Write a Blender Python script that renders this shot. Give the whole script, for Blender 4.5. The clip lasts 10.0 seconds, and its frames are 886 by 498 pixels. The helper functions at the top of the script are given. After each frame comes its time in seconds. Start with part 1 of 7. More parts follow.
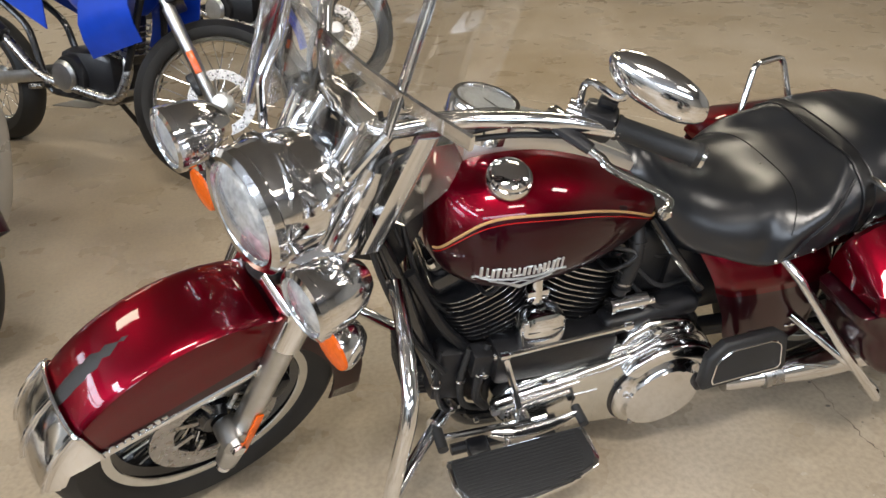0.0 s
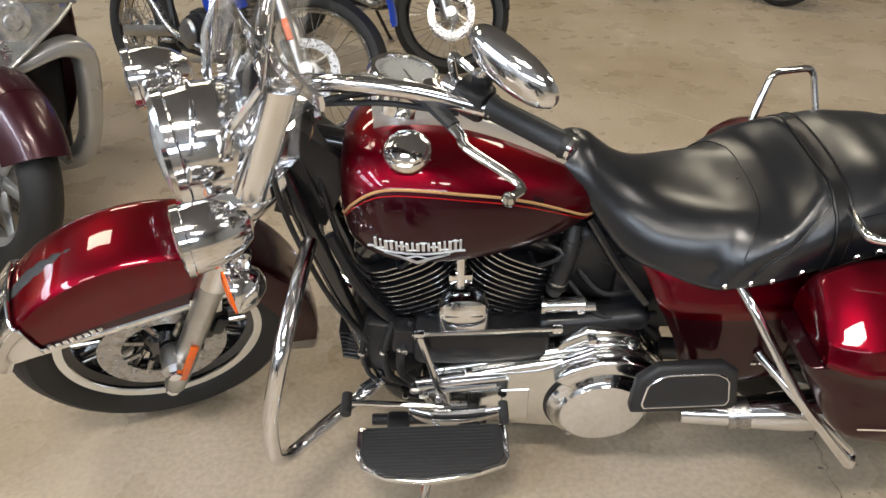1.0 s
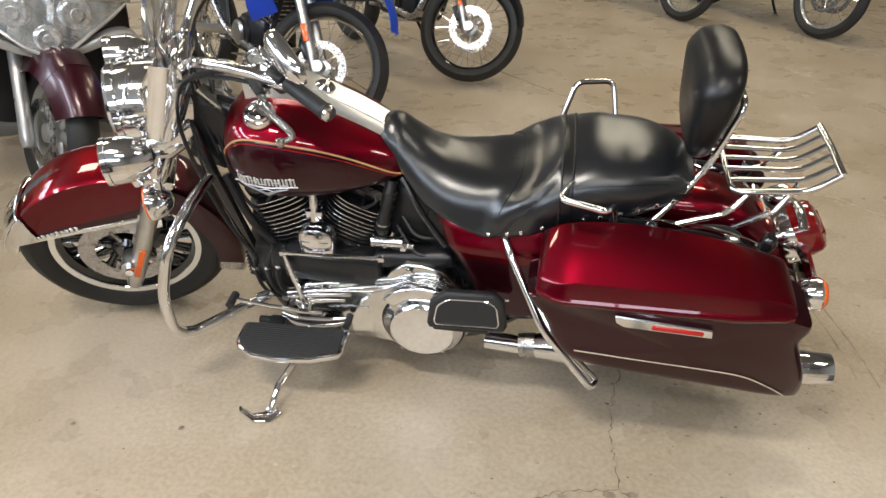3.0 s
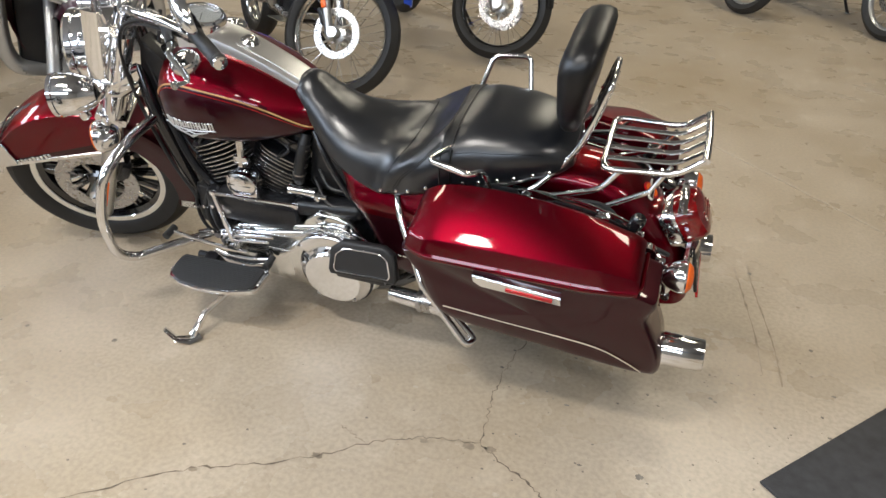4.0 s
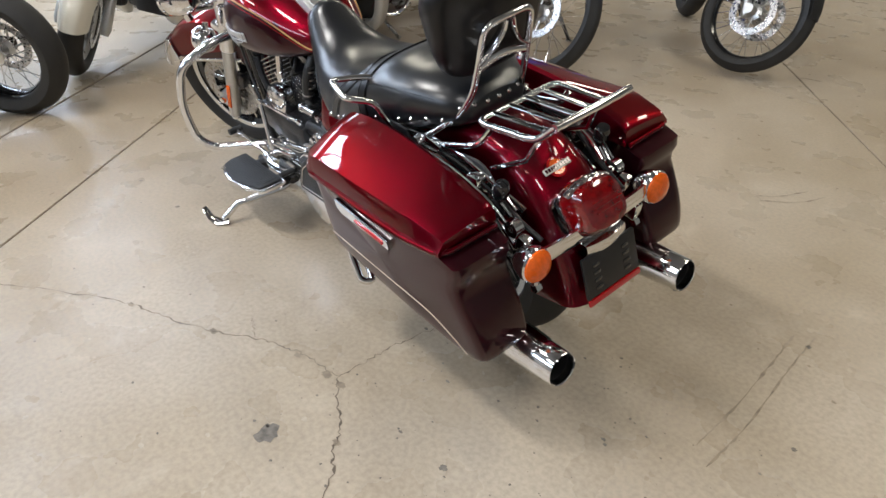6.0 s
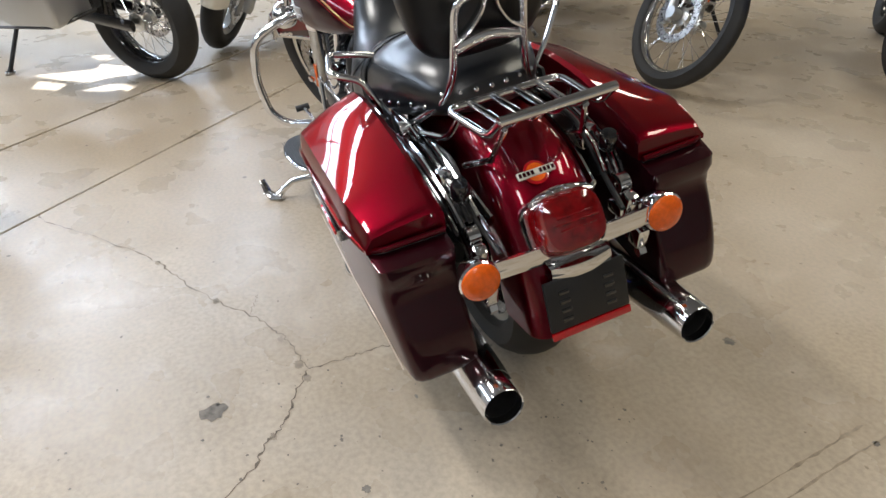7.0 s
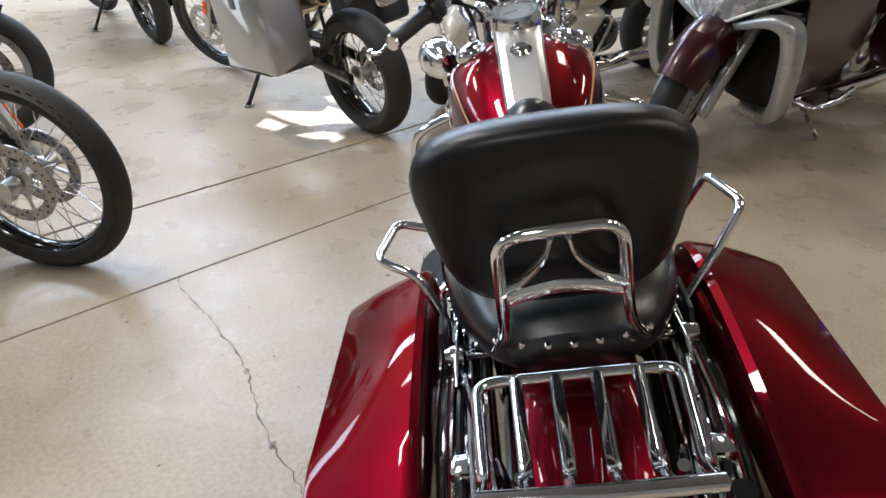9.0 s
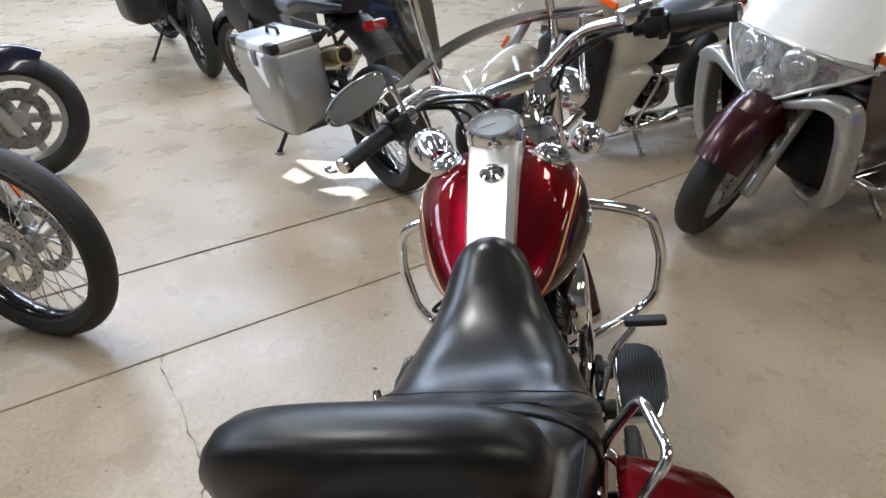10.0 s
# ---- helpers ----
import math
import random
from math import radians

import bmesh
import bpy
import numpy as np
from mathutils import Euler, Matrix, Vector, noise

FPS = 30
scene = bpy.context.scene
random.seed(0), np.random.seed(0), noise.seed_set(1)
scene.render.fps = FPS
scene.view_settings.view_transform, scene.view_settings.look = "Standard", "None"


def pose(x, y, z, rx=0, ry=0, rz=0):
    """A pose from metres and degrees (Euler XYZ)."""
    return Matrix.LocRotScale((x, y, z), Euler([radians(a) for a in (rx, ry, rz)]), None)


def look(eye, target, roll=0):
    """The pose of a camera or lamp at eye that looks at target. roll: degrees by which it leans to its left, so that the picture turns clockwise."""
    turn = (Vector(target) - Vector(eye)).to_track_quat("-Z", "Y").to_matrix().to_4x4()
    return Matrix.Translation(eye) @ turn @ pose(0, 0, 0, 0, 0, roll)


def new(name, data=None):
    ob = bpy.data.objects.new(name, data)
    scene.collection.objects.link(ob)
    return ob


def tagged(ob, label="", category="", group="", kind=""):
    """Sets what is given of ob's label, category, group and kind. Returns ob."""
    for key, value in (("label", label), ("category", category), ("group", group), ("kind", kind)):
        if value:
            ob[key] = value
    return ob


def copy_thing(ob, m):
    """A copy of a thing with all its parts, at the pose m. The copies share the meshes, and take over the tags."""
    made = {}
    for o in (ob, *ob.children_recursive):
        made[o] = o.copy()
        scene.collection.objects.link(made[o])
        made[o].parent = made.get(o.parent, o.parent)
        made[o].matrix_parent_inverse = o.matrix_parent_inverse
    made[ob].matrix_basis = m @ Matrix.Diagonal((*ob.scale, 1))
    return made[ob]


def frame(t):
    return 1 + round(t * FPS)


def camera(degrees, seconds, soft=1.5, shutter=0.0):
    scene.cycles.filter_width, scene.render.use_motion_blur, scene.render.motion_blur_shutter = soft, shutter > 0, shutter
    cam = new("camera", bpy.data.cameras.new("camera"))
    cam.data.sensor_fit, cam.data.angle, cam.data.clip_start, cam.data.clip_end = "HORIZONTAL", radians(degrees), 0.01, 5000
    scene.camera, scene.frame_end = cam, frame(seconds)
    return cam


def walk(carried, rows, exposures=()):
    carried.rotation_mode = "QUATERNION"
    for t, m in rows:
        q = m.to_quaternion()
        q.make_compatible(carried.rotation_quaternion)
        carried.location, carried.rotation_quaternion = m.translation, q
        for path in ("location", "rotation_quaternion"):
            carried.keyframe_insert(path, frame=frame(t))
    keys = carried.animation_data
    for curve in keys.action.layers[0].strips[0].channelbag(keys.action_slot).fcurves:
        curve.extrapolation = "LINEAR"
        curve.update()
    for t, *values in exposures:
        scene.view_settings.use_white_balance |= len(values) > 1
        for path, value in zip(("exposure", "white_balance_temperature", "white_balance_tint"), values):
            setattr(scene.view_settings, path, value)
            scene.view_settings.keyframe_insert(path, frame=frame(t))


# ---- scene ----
cam = camera(64.9, 10.0)
PATH = [
    (0, (0.216, -1.302, 1.391), (0.652, 0.344, 0.341), -1.7),
    (0.5, (0.442, -1.436, 1.359), (0.585, 0.278, 0.338), -1.4),
    (1, (0.68, -1.389, 1.345), (0.664, 0.312, 0.294), -0.8),
    (1.5, (0.8, -1.459, 1.387), (0.672, 0.239, 0.337), -0.5),
    (2, (0.926, -1.664, 1.45), (0.686, 0.028, 0.411), -0.3),
    (2.5, (1.122, -1.794, 1.455), (0.828, -0.105, 0.426), -0.1),
    (3, (1.365, -1.853, 1.461), (1.061, -0.159, 0.441), 0.0),
    (3.2, (1.463, -1.869, 1.455), (1.146, -0.178, 0.435), -0.0),
    (4.3, (2.074, -1.84, 1.47), (1.412, -0.283, 0.403), 1.5),
    (4.5, (2.182, -1.814, 1.449), (1.421, -0.293, 0.396), 1.1),
    (5, (2.467, -1.684, 1.403), (1.449, -0.321, 0.352), 1.1),
    (5.5, (2.742, -1.477, 1.341), (1.555, -0.246, 0.304), 1.1),
    (5.7, (2.814, -1.39, 1.33), (1.579, -0.212, 0.288), 1.1),
    (6.8, (3.015, -0.811, 1.226), (1.451, -0.129, 0.181), 0.3),
    (7, (3.011, -0.741, 1.214), (1.424, -0.112, 0.171), 0.4),
    (7.5, (2.913, -0.527, 1.193), (1.285, -0.018, 0.149), 0.6),
    (8, (2.744, -0.435, 1.217), (1.063, -0.16, 0.169), 0.7),
    (8.5, (2.597, -0.361, 1.255), (0.892, -0.321, 0.21), 0.5),
    (9, (2.468, -0.26, 1.319), (0.734, -0.338, 0.325), 0.5),
    (9.5, (2.319, -0.172, 1.404), (0.58, -0.327, 0.428), 0.6),
    (10, (2.159, -0.026, 1.495), (0.436, -0.31, 0.522), 0.4),
]
walk(cam, [(t, look(eye, target, roll)) for t, eye, target, roll in PATH],
     [(0, 0.04, 6150, 12), (3, 0.12, 6150, 11), (5, 0.06, 5750, 11), (7.5, 0.0, 5750, 11), (10, -0.22, 5650, 12)])


# ---- world and light ----
world = bpy.data.worlds.new("world")
scene.world = world
world.use_nodes = True
_bg = world.node_tree.nodes["Background"]
_sky = world.node_tree.nodes.new("ShaderNodeTexSky")
_sky.sky_type = "NISHITA"
_sky.sun_disc = False
_sky.sun_elevation, _sky.sun_rotation = radians(30), radians(46)
world.node_tree.links.new(_sky.outputs[0], _bg.inputs[0])
_bg.inputs[1].default_value = 0.12


def lamp_area(name, m, sx, sy, watts, colour):
    data = bpy.data.lights.new(name, "AREA")
    data.shape, data.size, data.size_y, data.energy, data.color = "RECTANGLE", sx, sy, watts, colour
    ob = new(name, data)
    ob.matrix_world = m
    return ob


WARM = (1.0, 0.91, 0.77)
AMBER = (1.0, 0.87, 0.63)
COOL = (0.84, 0.92, 1.0)
# room: x from ROOM[0] to ROOM[1], y from ROOM[2] to ROOM[3]
ROOM = (-7.5, 8.0, -7.5, 9.0)
CEIL = 5.0
TUBES = [(x, y) for x in (-3.0, 2.3) for y in (-4.6, 4.6, 7.6)] + [(-3.0, 1.3), (3.3, 2.7), (0.1, -2.5), (5.6, -1.6)]
for x, y in TUBES:
    lamp_area("ceiling_lamp", pose(x, y, CEIL - 0.13), 1.5, 0.5, (165 if y == -2.5 else 78) if y < 0 else 56, WARM if y < 0 else AMBER)
# translucent roof light, and fill lamps for added unseen window bands west and south
ROOFLIGHT = (-5.6, -4.4, 1.0, 5.6)
lamp_area("roof_daylight", pose(ROOFLIGHT[0], ROOFLIGHT[1], CEIL - 0.03), ROOFLIGHT[2], ROOFLIGHT[3], 640, COOL)
BAND_Z = (2.9, 4.3)
BAND_W = (-5.0, 2.0)
BAND_S = (-4.0, 3.5)
lamp_area("west_fill_light", look((ROOM[0] + 0.02, (BAND_W[0] + BAND_W[1]) / 2, 3.6), (0, (BAND_W[0] + BAND_W[1]) / 2, 3.0)), BAND_W[1] - BAND_W[0], 1.4, 540, COOL)
lamp_area("south_fill_light", look(((BAND_S[0] + BAND_S[1]) / 2, ROOM[2] + 0.02, 3.6), ((BAND_S[0] + BAND_S[1]) / 2, 0, 2.6)), BAND_S[1] - BAND_S[0], 1.4, 430, COOL)
sun_data = bpy.data.lights.new("sun", "SUN")
sun_data.energy, sun_data.angle, sun_data.color = 30.0, radians(0.12), (1.0, 0.98, 0.94)
sun = new("sun", sun_data)
sun.matrix_world = look((7.19, -6.94, 5.77), (0, 0, 0))

# ---- helpers of this scene ----
def part(name, bm, material, parent=None, label="", angle=35, flat=False):
    me = bpy.data.meshes.new(name)
    bmesh.ops.recalc_face_normals(bm, faces=bm.faces[:])
    bm.to_mesh(me)
    bm.free()
    for mt in material if isinstance(material, (list, tuple)) else [material]:
        me.materials.append(mt)
    if not flat:
        me.shade_smooth()
        me.set_sharp_from_angle(angle=radians(angle))
    ob = new(name, me)
    if parent is not None:
        ob.parent = parent
    if label:
        ob["label"] = label
    return ob


def piece(name, mesh, parent, m):
    ob = new(name, mesh)
    ob.parent = parent
    ob.matrix_basis = m
    return ob


def add(bm, other, m=None):
    """Puts another bmesh, moved by m, into bm."""
    if m is not None:
        other.transform(m)
    me = bpy.data.meshes.new("tmp")
    other.to_mesh(me)
    other.free()
    bm.from_mesh(me)
    bpy.data.meshes.remove(me)
    return bm


def merge(*items):
    bm = bmesh.new()
    for it in items:
        add(bm, it)
    return bm


def spline(pts, res=6, closed=False):
    """Points on a smooth curve through pts."""
    P = [Vector(p) for p in pts]
    n, out = len(P), []
    if n == 2:
        return P
    last = n if closed else n - 1
    for i in range(last):
        a = P[i - 1] if (i > 0 or closed) else P[0] * 2 - P[1]
        b, c = P[i], P[(i + 1) % n]
        d = P[(i + 2) % n] if (i + 2 < n or closed) else P[-1] * 2 - P[-2]
        for k in range(res):
            t = k / res
            out.append(0.5 * ((2 * b) + (c - a) * t + (2 * a - 5 * b + 4 * c - d) * t * t + (3 * b - a - 3 * c + d) * t ** 3))
    if not closed:
        out.append(P[-1])
    return out


def bent(pts, radius=0.03, res=4):
    """A polyline whose corners are rounded, as bent tube is."""
    P = [Vector(p) for p in pts]
    out = [P[0]]
    for a, b, c in zip(P, P[1:], P[2:]):
        u, v = (a - b), (c - b)
        k = min(radius, u.length * 0.48, v.length * 0.48)
        p, q = b + u.normalized() * k, b + v.normalized() * k
        for i in range(res + 1):
            t = i / res
            out.append(p * (1 - t) ** 2 + b * 2 * t * (1 - t) + q * t * t)
    out.append(P[-1])
    return out


def sweep(pts, r, seg=10, closed=False, flatten=None):
    """A tube along pts; r a number or a list; flatten=(a, b) for an oval section."""
    bm = bmesh.new()
    P = [Vector(p) for p in pts]
    n = len(P)
    fa, fb = flatten or (1, 1)
    up = Vector((0, 0, 1))
    rings, prev = [], None
    for i in range(n):
        t = (P[(i + 1) % n] - P[i - 1]) if closed or 0 < i < n - 1 else (P[1] - P[0] if i == 0 else P[-1] - P[-2])
        t.normalize()
        if prev is None:
            ref = up if abs(t.z) < 0.9 else Vector((1, 0, 0))
            u = t.cross(ref).normalized()
        else:
            u = prev - t * prev.dot(t)
            u = u.normalized() if u.length > 1e-6 else t.orthogonal().normalized()
        prev = u
        v = t.cross(u)
        rr = r[i] if isinstance(r, (list, tuple)) else r
        rings.append([bm.verts.new(P[i] + (u * math.cos(2 * math.pi * k / seg) * fa + v * math.sin(2 * math.pi * k / seg) * fb) * rr) for k in range(seg)])
    for i in range(n if closed else n - 1):
        a, b = rings[i], rings[(i + 1) % n]
        for k in range(seg):
            bm.faces.new((a[k], a[(k + 1) % seg], b[(k + 1) % seg], b[k]))
    if not closed:
        bm.faces.new(rings[0])
        bm.faces.new(rings[-1])
    return bm


def lathe(profile, seg=32, m=None, closed=False):
    """Turns (radius, height) pairs round z."""
    bm = bmesh.new()
    rings = []
    for r, h in profile:
        if r < 1e-5:
            rings.append([bm.verts.new((0, 0, h))])
        else:
            rings.append([bm.verts.new((r * math.cos(2 * math.pi * k / seg), r * math.sin(2 * math.pi * k / seg), h)) for k in range(seg)])
    pairs = list(zip(rings, rings[1:])) + ([(rings[-1], rings[0])] if closed else [])
    for a, b in pairs:
        for k in range(seg):
            j = (k + 1) % seg
            if len(a) == 1 and len(b) == 1:
                continue
            if len(a) == 1:
                bm.faces.new((a[0], b[j], b[k]))
            elif len(b) == 1:
                bm.faces.new((a[k], a[j], b[0]))
            else:
                bm.faces.new((a[k], a[j], b[j], b[k]))
    if not closed:
        for ring in (rings[0], rings[-1]):
            if len(ring) > 2:
                bm.faces.new(ring)
    if m is not None:
        bm.transform(m)
    return bm


def box(sx, sy, sz, m=None, bevel=0.004, seg=2):
    bm = bmesh.new()
    bmesh.ops.create_cube(bm, size=1)
    bm.transform(Matrix.Diagonal((sx, sy, sz, 1)))
    if bevel:
        bmesh.ops.bevel(bm, geom=bm.edges[:], offset=min(bevel, 0.45 * min(sx, sy, sz)), segments=seg, affect="EDGES", profile=0.5)
    if m is not None:
        bm.transform(m)
    return bm


def loft(rings, cap=True, closed=True):
    """A skin over rings of equal length."""
    bm = bmesh.new()
    V = [[bm.verts.new(p) for p in ring] for ring in rings]
    n = len(V[0])
    for a, b in zip(V, V[1:]):
        for k in range(n if closed else n - 1):
            j = (k + 1) % n
            bm.faces.new((a[k], a[j], b[j], b[k]))
    if cap and closed:
        bm.faces.new(V[0])
        bm.faces.new(V[-1])
    return bm


def plate(outline, depth, m=None, bevel=0.003, seg=2):
    """A flat outline in x, y with thickness along z, edges rounded."""
    bm = bmesh.new()
    f = bm.faces.new([bm.verts.new((x, y, 0)) for x, y in outline])
    r = bmesh.ops.extrude_face_region(bm, geom=[f])
    bmesh.ops.translate(bm, verts=[v for v in r["geom"] if isinstance(v, bmesh.types.BMVert)], vec=(0, 0, depth))
    if bevel:
        rim = [e for e in bm.edges if abs(e.verts[0].co.z - e.verts[1].co.z) < 1e-6]
        bmesh.ops.bevel(bm, geom=rim, offset=bevel, segments=seg, affect="EDGES", profile=0.5)
    if m is not None:
        bm.transform(m)
    return bm


def flat_band(path, widths, depths):
    """A flat, rounded band along path; its depth lies fore and aft."""
    P = [Vector(p) for p in path]
    rings = []
    for i, p in enumerate(P):
        t = (P[min(i + 1, len(P) - 1)] - P[max(i - 1, 0)]).normalized()
        d = (Vector((1, 0, 0)) - t * t.x).normalized()
        o = t.cross(d)
        f = i / (len(P) - 1) * (len(widths) - 1)
        k = min(int(f), len(widths) - 2)
        w, q = (a[k] + (a[k + 1] - a[k]) * (f - k) for a in (widths, depths))
        rings.append([p + o * (w / 2 * sup(math.cos(2 * math.pi * j / 20), 0.45)) + d * (q / 2 * sup(math.sin(2 * math.pi * j / 20), 0.45)) for j in range(20)])
    return loft(rings)


def lerp_rows(rows, n):
    """Resamples rows of numbers smoothly to n rows."""
    pts = []
    for i in range(n):
        f = i / (n - 1) * (len(rows) - 1)
        k = min(int(f), len(rows) - 2)
        t = f - k
        a, b, c, d = rows[max(k - 1, 0)], rows[k], rows[k + 1], rows[min(k + 2, len(rows) - 1)]
        pts.append([0.5 * (2 * q + (r - p) * t + (2 * p - 5 * q + 4 * r - s) * t * t + (3 * q - p - 3 * r + s) * t ** 3) for p, q, r, s in zip(a, b, c, d)])
    return pts


def sup(a, e):
    """Signed power, for rounded squares."""
    return math.copysign(abs(a) ** e, a)


def axis_m(p, d):
    """A pose at p whose z looks along d."""
    return Matrix.Translation(p) @ Vector(d).to_track_quat("Z", "Y").to_matrix().to_4x4()


def thing(name, m, label, category, group=""):
    ob = new(name)
    ob.empty_display_size = 0.1
    ob.matrix_basis = m
    return tagged(ob, label, category, group)


# ---- materials ----
def mat(name, colour, rough=0.5, metal=0.0, coat=0.0, var=0.12, scale=12.0, bump=0.0, bump_scale=200.0, rough_var=0.08, spec=0.5, flake=0.0, **more):
    m = bpy.data.materials.new(name)
    m.use_nodes = True
    nt = m.node_tree
    N, K = nt.nodes, nt.links
    b = N["Principled BSDF"]
    b.inputs["Metallic"].default_value = metal
    b.inputs["Coat Weight"].default_value = coat
    b.inputs["Coat Roughness"].default_value = 0.03
    b.inputs["Specular IOR Level"].default_value = spec
    for k, v in more.items():
        b.inputs[k.replace("_", " ")].default_value = v
    tc = N.new("ShaderNodeTexCoord")
    nz = N.new("ShaderNodeTexNoise")
    nz.inputs["Scale"].default_value, nz.inputs["Detail"].default_value = scale, 6
    K.new(tc.outputs["Object"], nz.inputs["Vector"])
    ramp = N.new("ShaderNodeValToRGB")
    lo = [c * (1 - var) for c in colour[:3]] + [1]
    hi = [min(1, c * (1 + var)) for c in colour[:3]] + [1]
    ramp.color_ramp.elements[0].position, ramp.color_ramp.elements[1].position = 0.3, 0.7
    ramp.color_ramp.elements[0].color, ramp.color_ramp.elements[1].color = lo, hi
    K.new(nz.outputs["Fac"], ramp.inputs[0])
    K.new(ramp.outputs[0], b.inputs["Base Color"])
    mr = N.new("ShaderNodeMapRange")
    mr.inputs[3].default_value, mr.inputs[4].default_value = max(0.0, rough - rough_var), min(1, rough + rough_var)
    K.new(nz.outputs["Fac"], mr.inputs[0])
    K.new(mr.outputs[0], b.inputs["Roughness"])
    if bump:
        n2 = N.new("ShaderNodeTexNoise")
        n2.inputs["Scale"].default_value, n2.inputs["Detail"].default_value = bump_scale, 3
        K.new(tc.outputs["Object"], n2.inputs["Vector"])
        bp = N.new("ShaderNodeBump")
        bp.inputs["Strength"].default_value, bp.inputs["Distance"].default_value = bump, 0.002
        K.new(n2.outputs["Fac"], bp.inputs["Height"])
        K.new(bp.outputs[0], b.inputs["Normal"])
    if flake:
        vo = N.new("ShaderNodeTexVoronoi")
        vo.inputs["Scale"].default_value = 900
        K.new(tc.outputs["Object"], vo.inputs["Vector"])
        mix = N.new("ShaderNodeMix")
        mix.data_type = "RGBA"
        mix.blend_type = "OVERLAY"
        mix.inputs[0].default_value = flake
        K.new(ramp.outputs[0], mix.inputs[6])
        K.new(vo.outputs["Color"], mix.inputs[7])
        K.new(mix.outputs[2], b.inputs["Base Color"])
    return m


RED = mat("candy_red_paint", (0.125, 0.0007, 0.0075), 0.38, 0.94, 1.0, 0.06, 6, flake=0.05, rough_var=0.03, Specular_Tint=(0.75, 0.02, 0.06, 1), Coat_IOR=1.40)
MERLOT = mat("dark_merlot_paint", (0.027, 0.0026, 0.0060), 0.34, 0.62, 0.9, 0.08, 6, rough_var=0.03, Specular_Tint=(0.45, 0.05, 0.08, 1), Coat_IOR=1.45)
CHROME = mat("chrome", (0.80, 0.80, 0.81), 0.105, 1.0, 0, 0.03, 30, rough_var=0.03)
BRUSHED = mat("brushed_console_metal", (0.82, 0.82, 0.82), 0.35, 1.0, 0, 0.03, 30, rough_var=0.03)
SATIN = mat("satin_aluminium", (0.55, 0.55, 0.54), 0.32, 1.0, 0, 0.08, 40)
POLISH = mat("polished_alloy", (0.70, 0.70, 0.68), 0.14, 1.0, 0, 0.05, 30, rough_var=0.05)
LEATHER = mat("black_leather", (0.008, 0.009, 0.0115), 0.29, 0, 0, 0.10, 25, 0.10, 330, 0.03, spec=0.8)
VINYL = mat("smooth_black_vinyl", (0.006, 0.006, 0.0068), 0.36, 0, 0, 0.1, 20, 0.08, 400, 0.04, spec=0.4)
RUBBER = mat("tyre_rubber", (0.014, 0.0135, 0.013), 0.62, 0, 0, 0.3, 18, 0.3, 300)
GRIP = mat("grip_rubber", (0.014, 0.014, 0.0145), 0.55, 0, 0, 0.2, 30, 0.3, 400)
BLACK = mat("black_wrinkle_paint", (0.009, 0.009, 0.0105), 0.38, 0, 0.25, 0.3, 40, 0.3, 600, spec=0.35)
GLOSSBLACK = mat("gloss_black_paint", (0.008, 0.008, 0.009), 0.16, 0, 0.8, 0.2, 20)
FIN = mat("machined_fin_edge", (0.50, 0.50, 0.50), 0.25, 1.0, 0, 0.1, 60)
STEEL = mat("brushed_steel", (0.42, 0.41, 0.40), 0.28, 1.0, 0, 0.15, 50)
GOLD = mat("gold_pinstripe", (0.58, 0.33, 0.14), 0.35, 0.2, 0.6, 0.05, 20)
PALEGOLD = mat("pale_pinstripe", (0.62, 0.52, 0.42), 0.35, 0.2, 0.6, 0.05, 20)
BADGE = mat("bright_badge_metal", (0.72, 0.72, 0.72), 0.30, 0.8, 0, 0.05, 40)
ORANGE = mat("amber_lens", (0.80, 0.125, 0.003), 0.22, 0, 0.25, 0.12, 120, 0.3, 160)
DARKLENS = mat("dark_red_tail_lens", (0.15, 0.001, 0.002), 0.10, 0, 1.0, 0.35, 60, 0, 160)
REDLENS = mat("red_lens", (0.42, 0.006, 0.008), 0.12, 0, 0.6, 0.12, 120, 0.2, 160)
LENS = mat("clear_lamp_glass", (0.62, 0.64, 0.66), 0.08, 0.6, 0.8, 0.25, 70, 0.5, 90)
PANEL = mat("clear_lamp_panel", (0.66, 0.68, 0.69), 0.08, 0.8, 1.0, 0.30, 22, 0.9, 26)
DIAL = mat("gauge_face", (0.36, 0.37, 0.36), 0.4, 0.2, 0, 0.05, 30)
WHITE = mat("white_paint", (0.78, 0.78, 0.76), 0.25, 0, 0.7, 0.03, 8)
CREAM = mat("pearl_white_paint", (0.72, 0.69, 0.60), 0.22, 0, 0.8, 0.04, 8)
SILVER = mat("silver_paint", (0.46, 0.46, 0.45), 0.3, 0.6, 0.6, 0.05, 12)
BLUE = mat("blue_plastic", (0.012, 0.06, 0.50), 0.3, 0, 0.3, 0.12, 10)
NAVY = mat("navy_paint", (0.010, 0.012, 0.035), 0.22, 0.3, 0.8, 0.12, 10)
PLASTIC = mat("black_plastic", (0.011, 0.011, 0.012), 0.45, 0, 0, 0.25, 20, 0.2, 400)
CASE = mat("brushed_aluminium_case", (0.50, 0.51, 0.51), 0.36, 0.95, 0, 0.08, 5, 0.08, 60)
# soot of the muffler outlet, and painted shade of drilled holes and bores
SOOT_SHADE = mat("soot_and_hole_shade", (0.004, 0.004, 0.004), 0.9, var=0.2)
BURG = mat("burgundy_paint", (0.034, 0.0020, 0.007), 0.30, 0.35, 0.25, 0.06, 6, rough_var=0.03)
BRASS = mat("titanium_silencer", (0.42, 0.34, 0.20), 0.22, 1.0, 0, 0.15, 14)


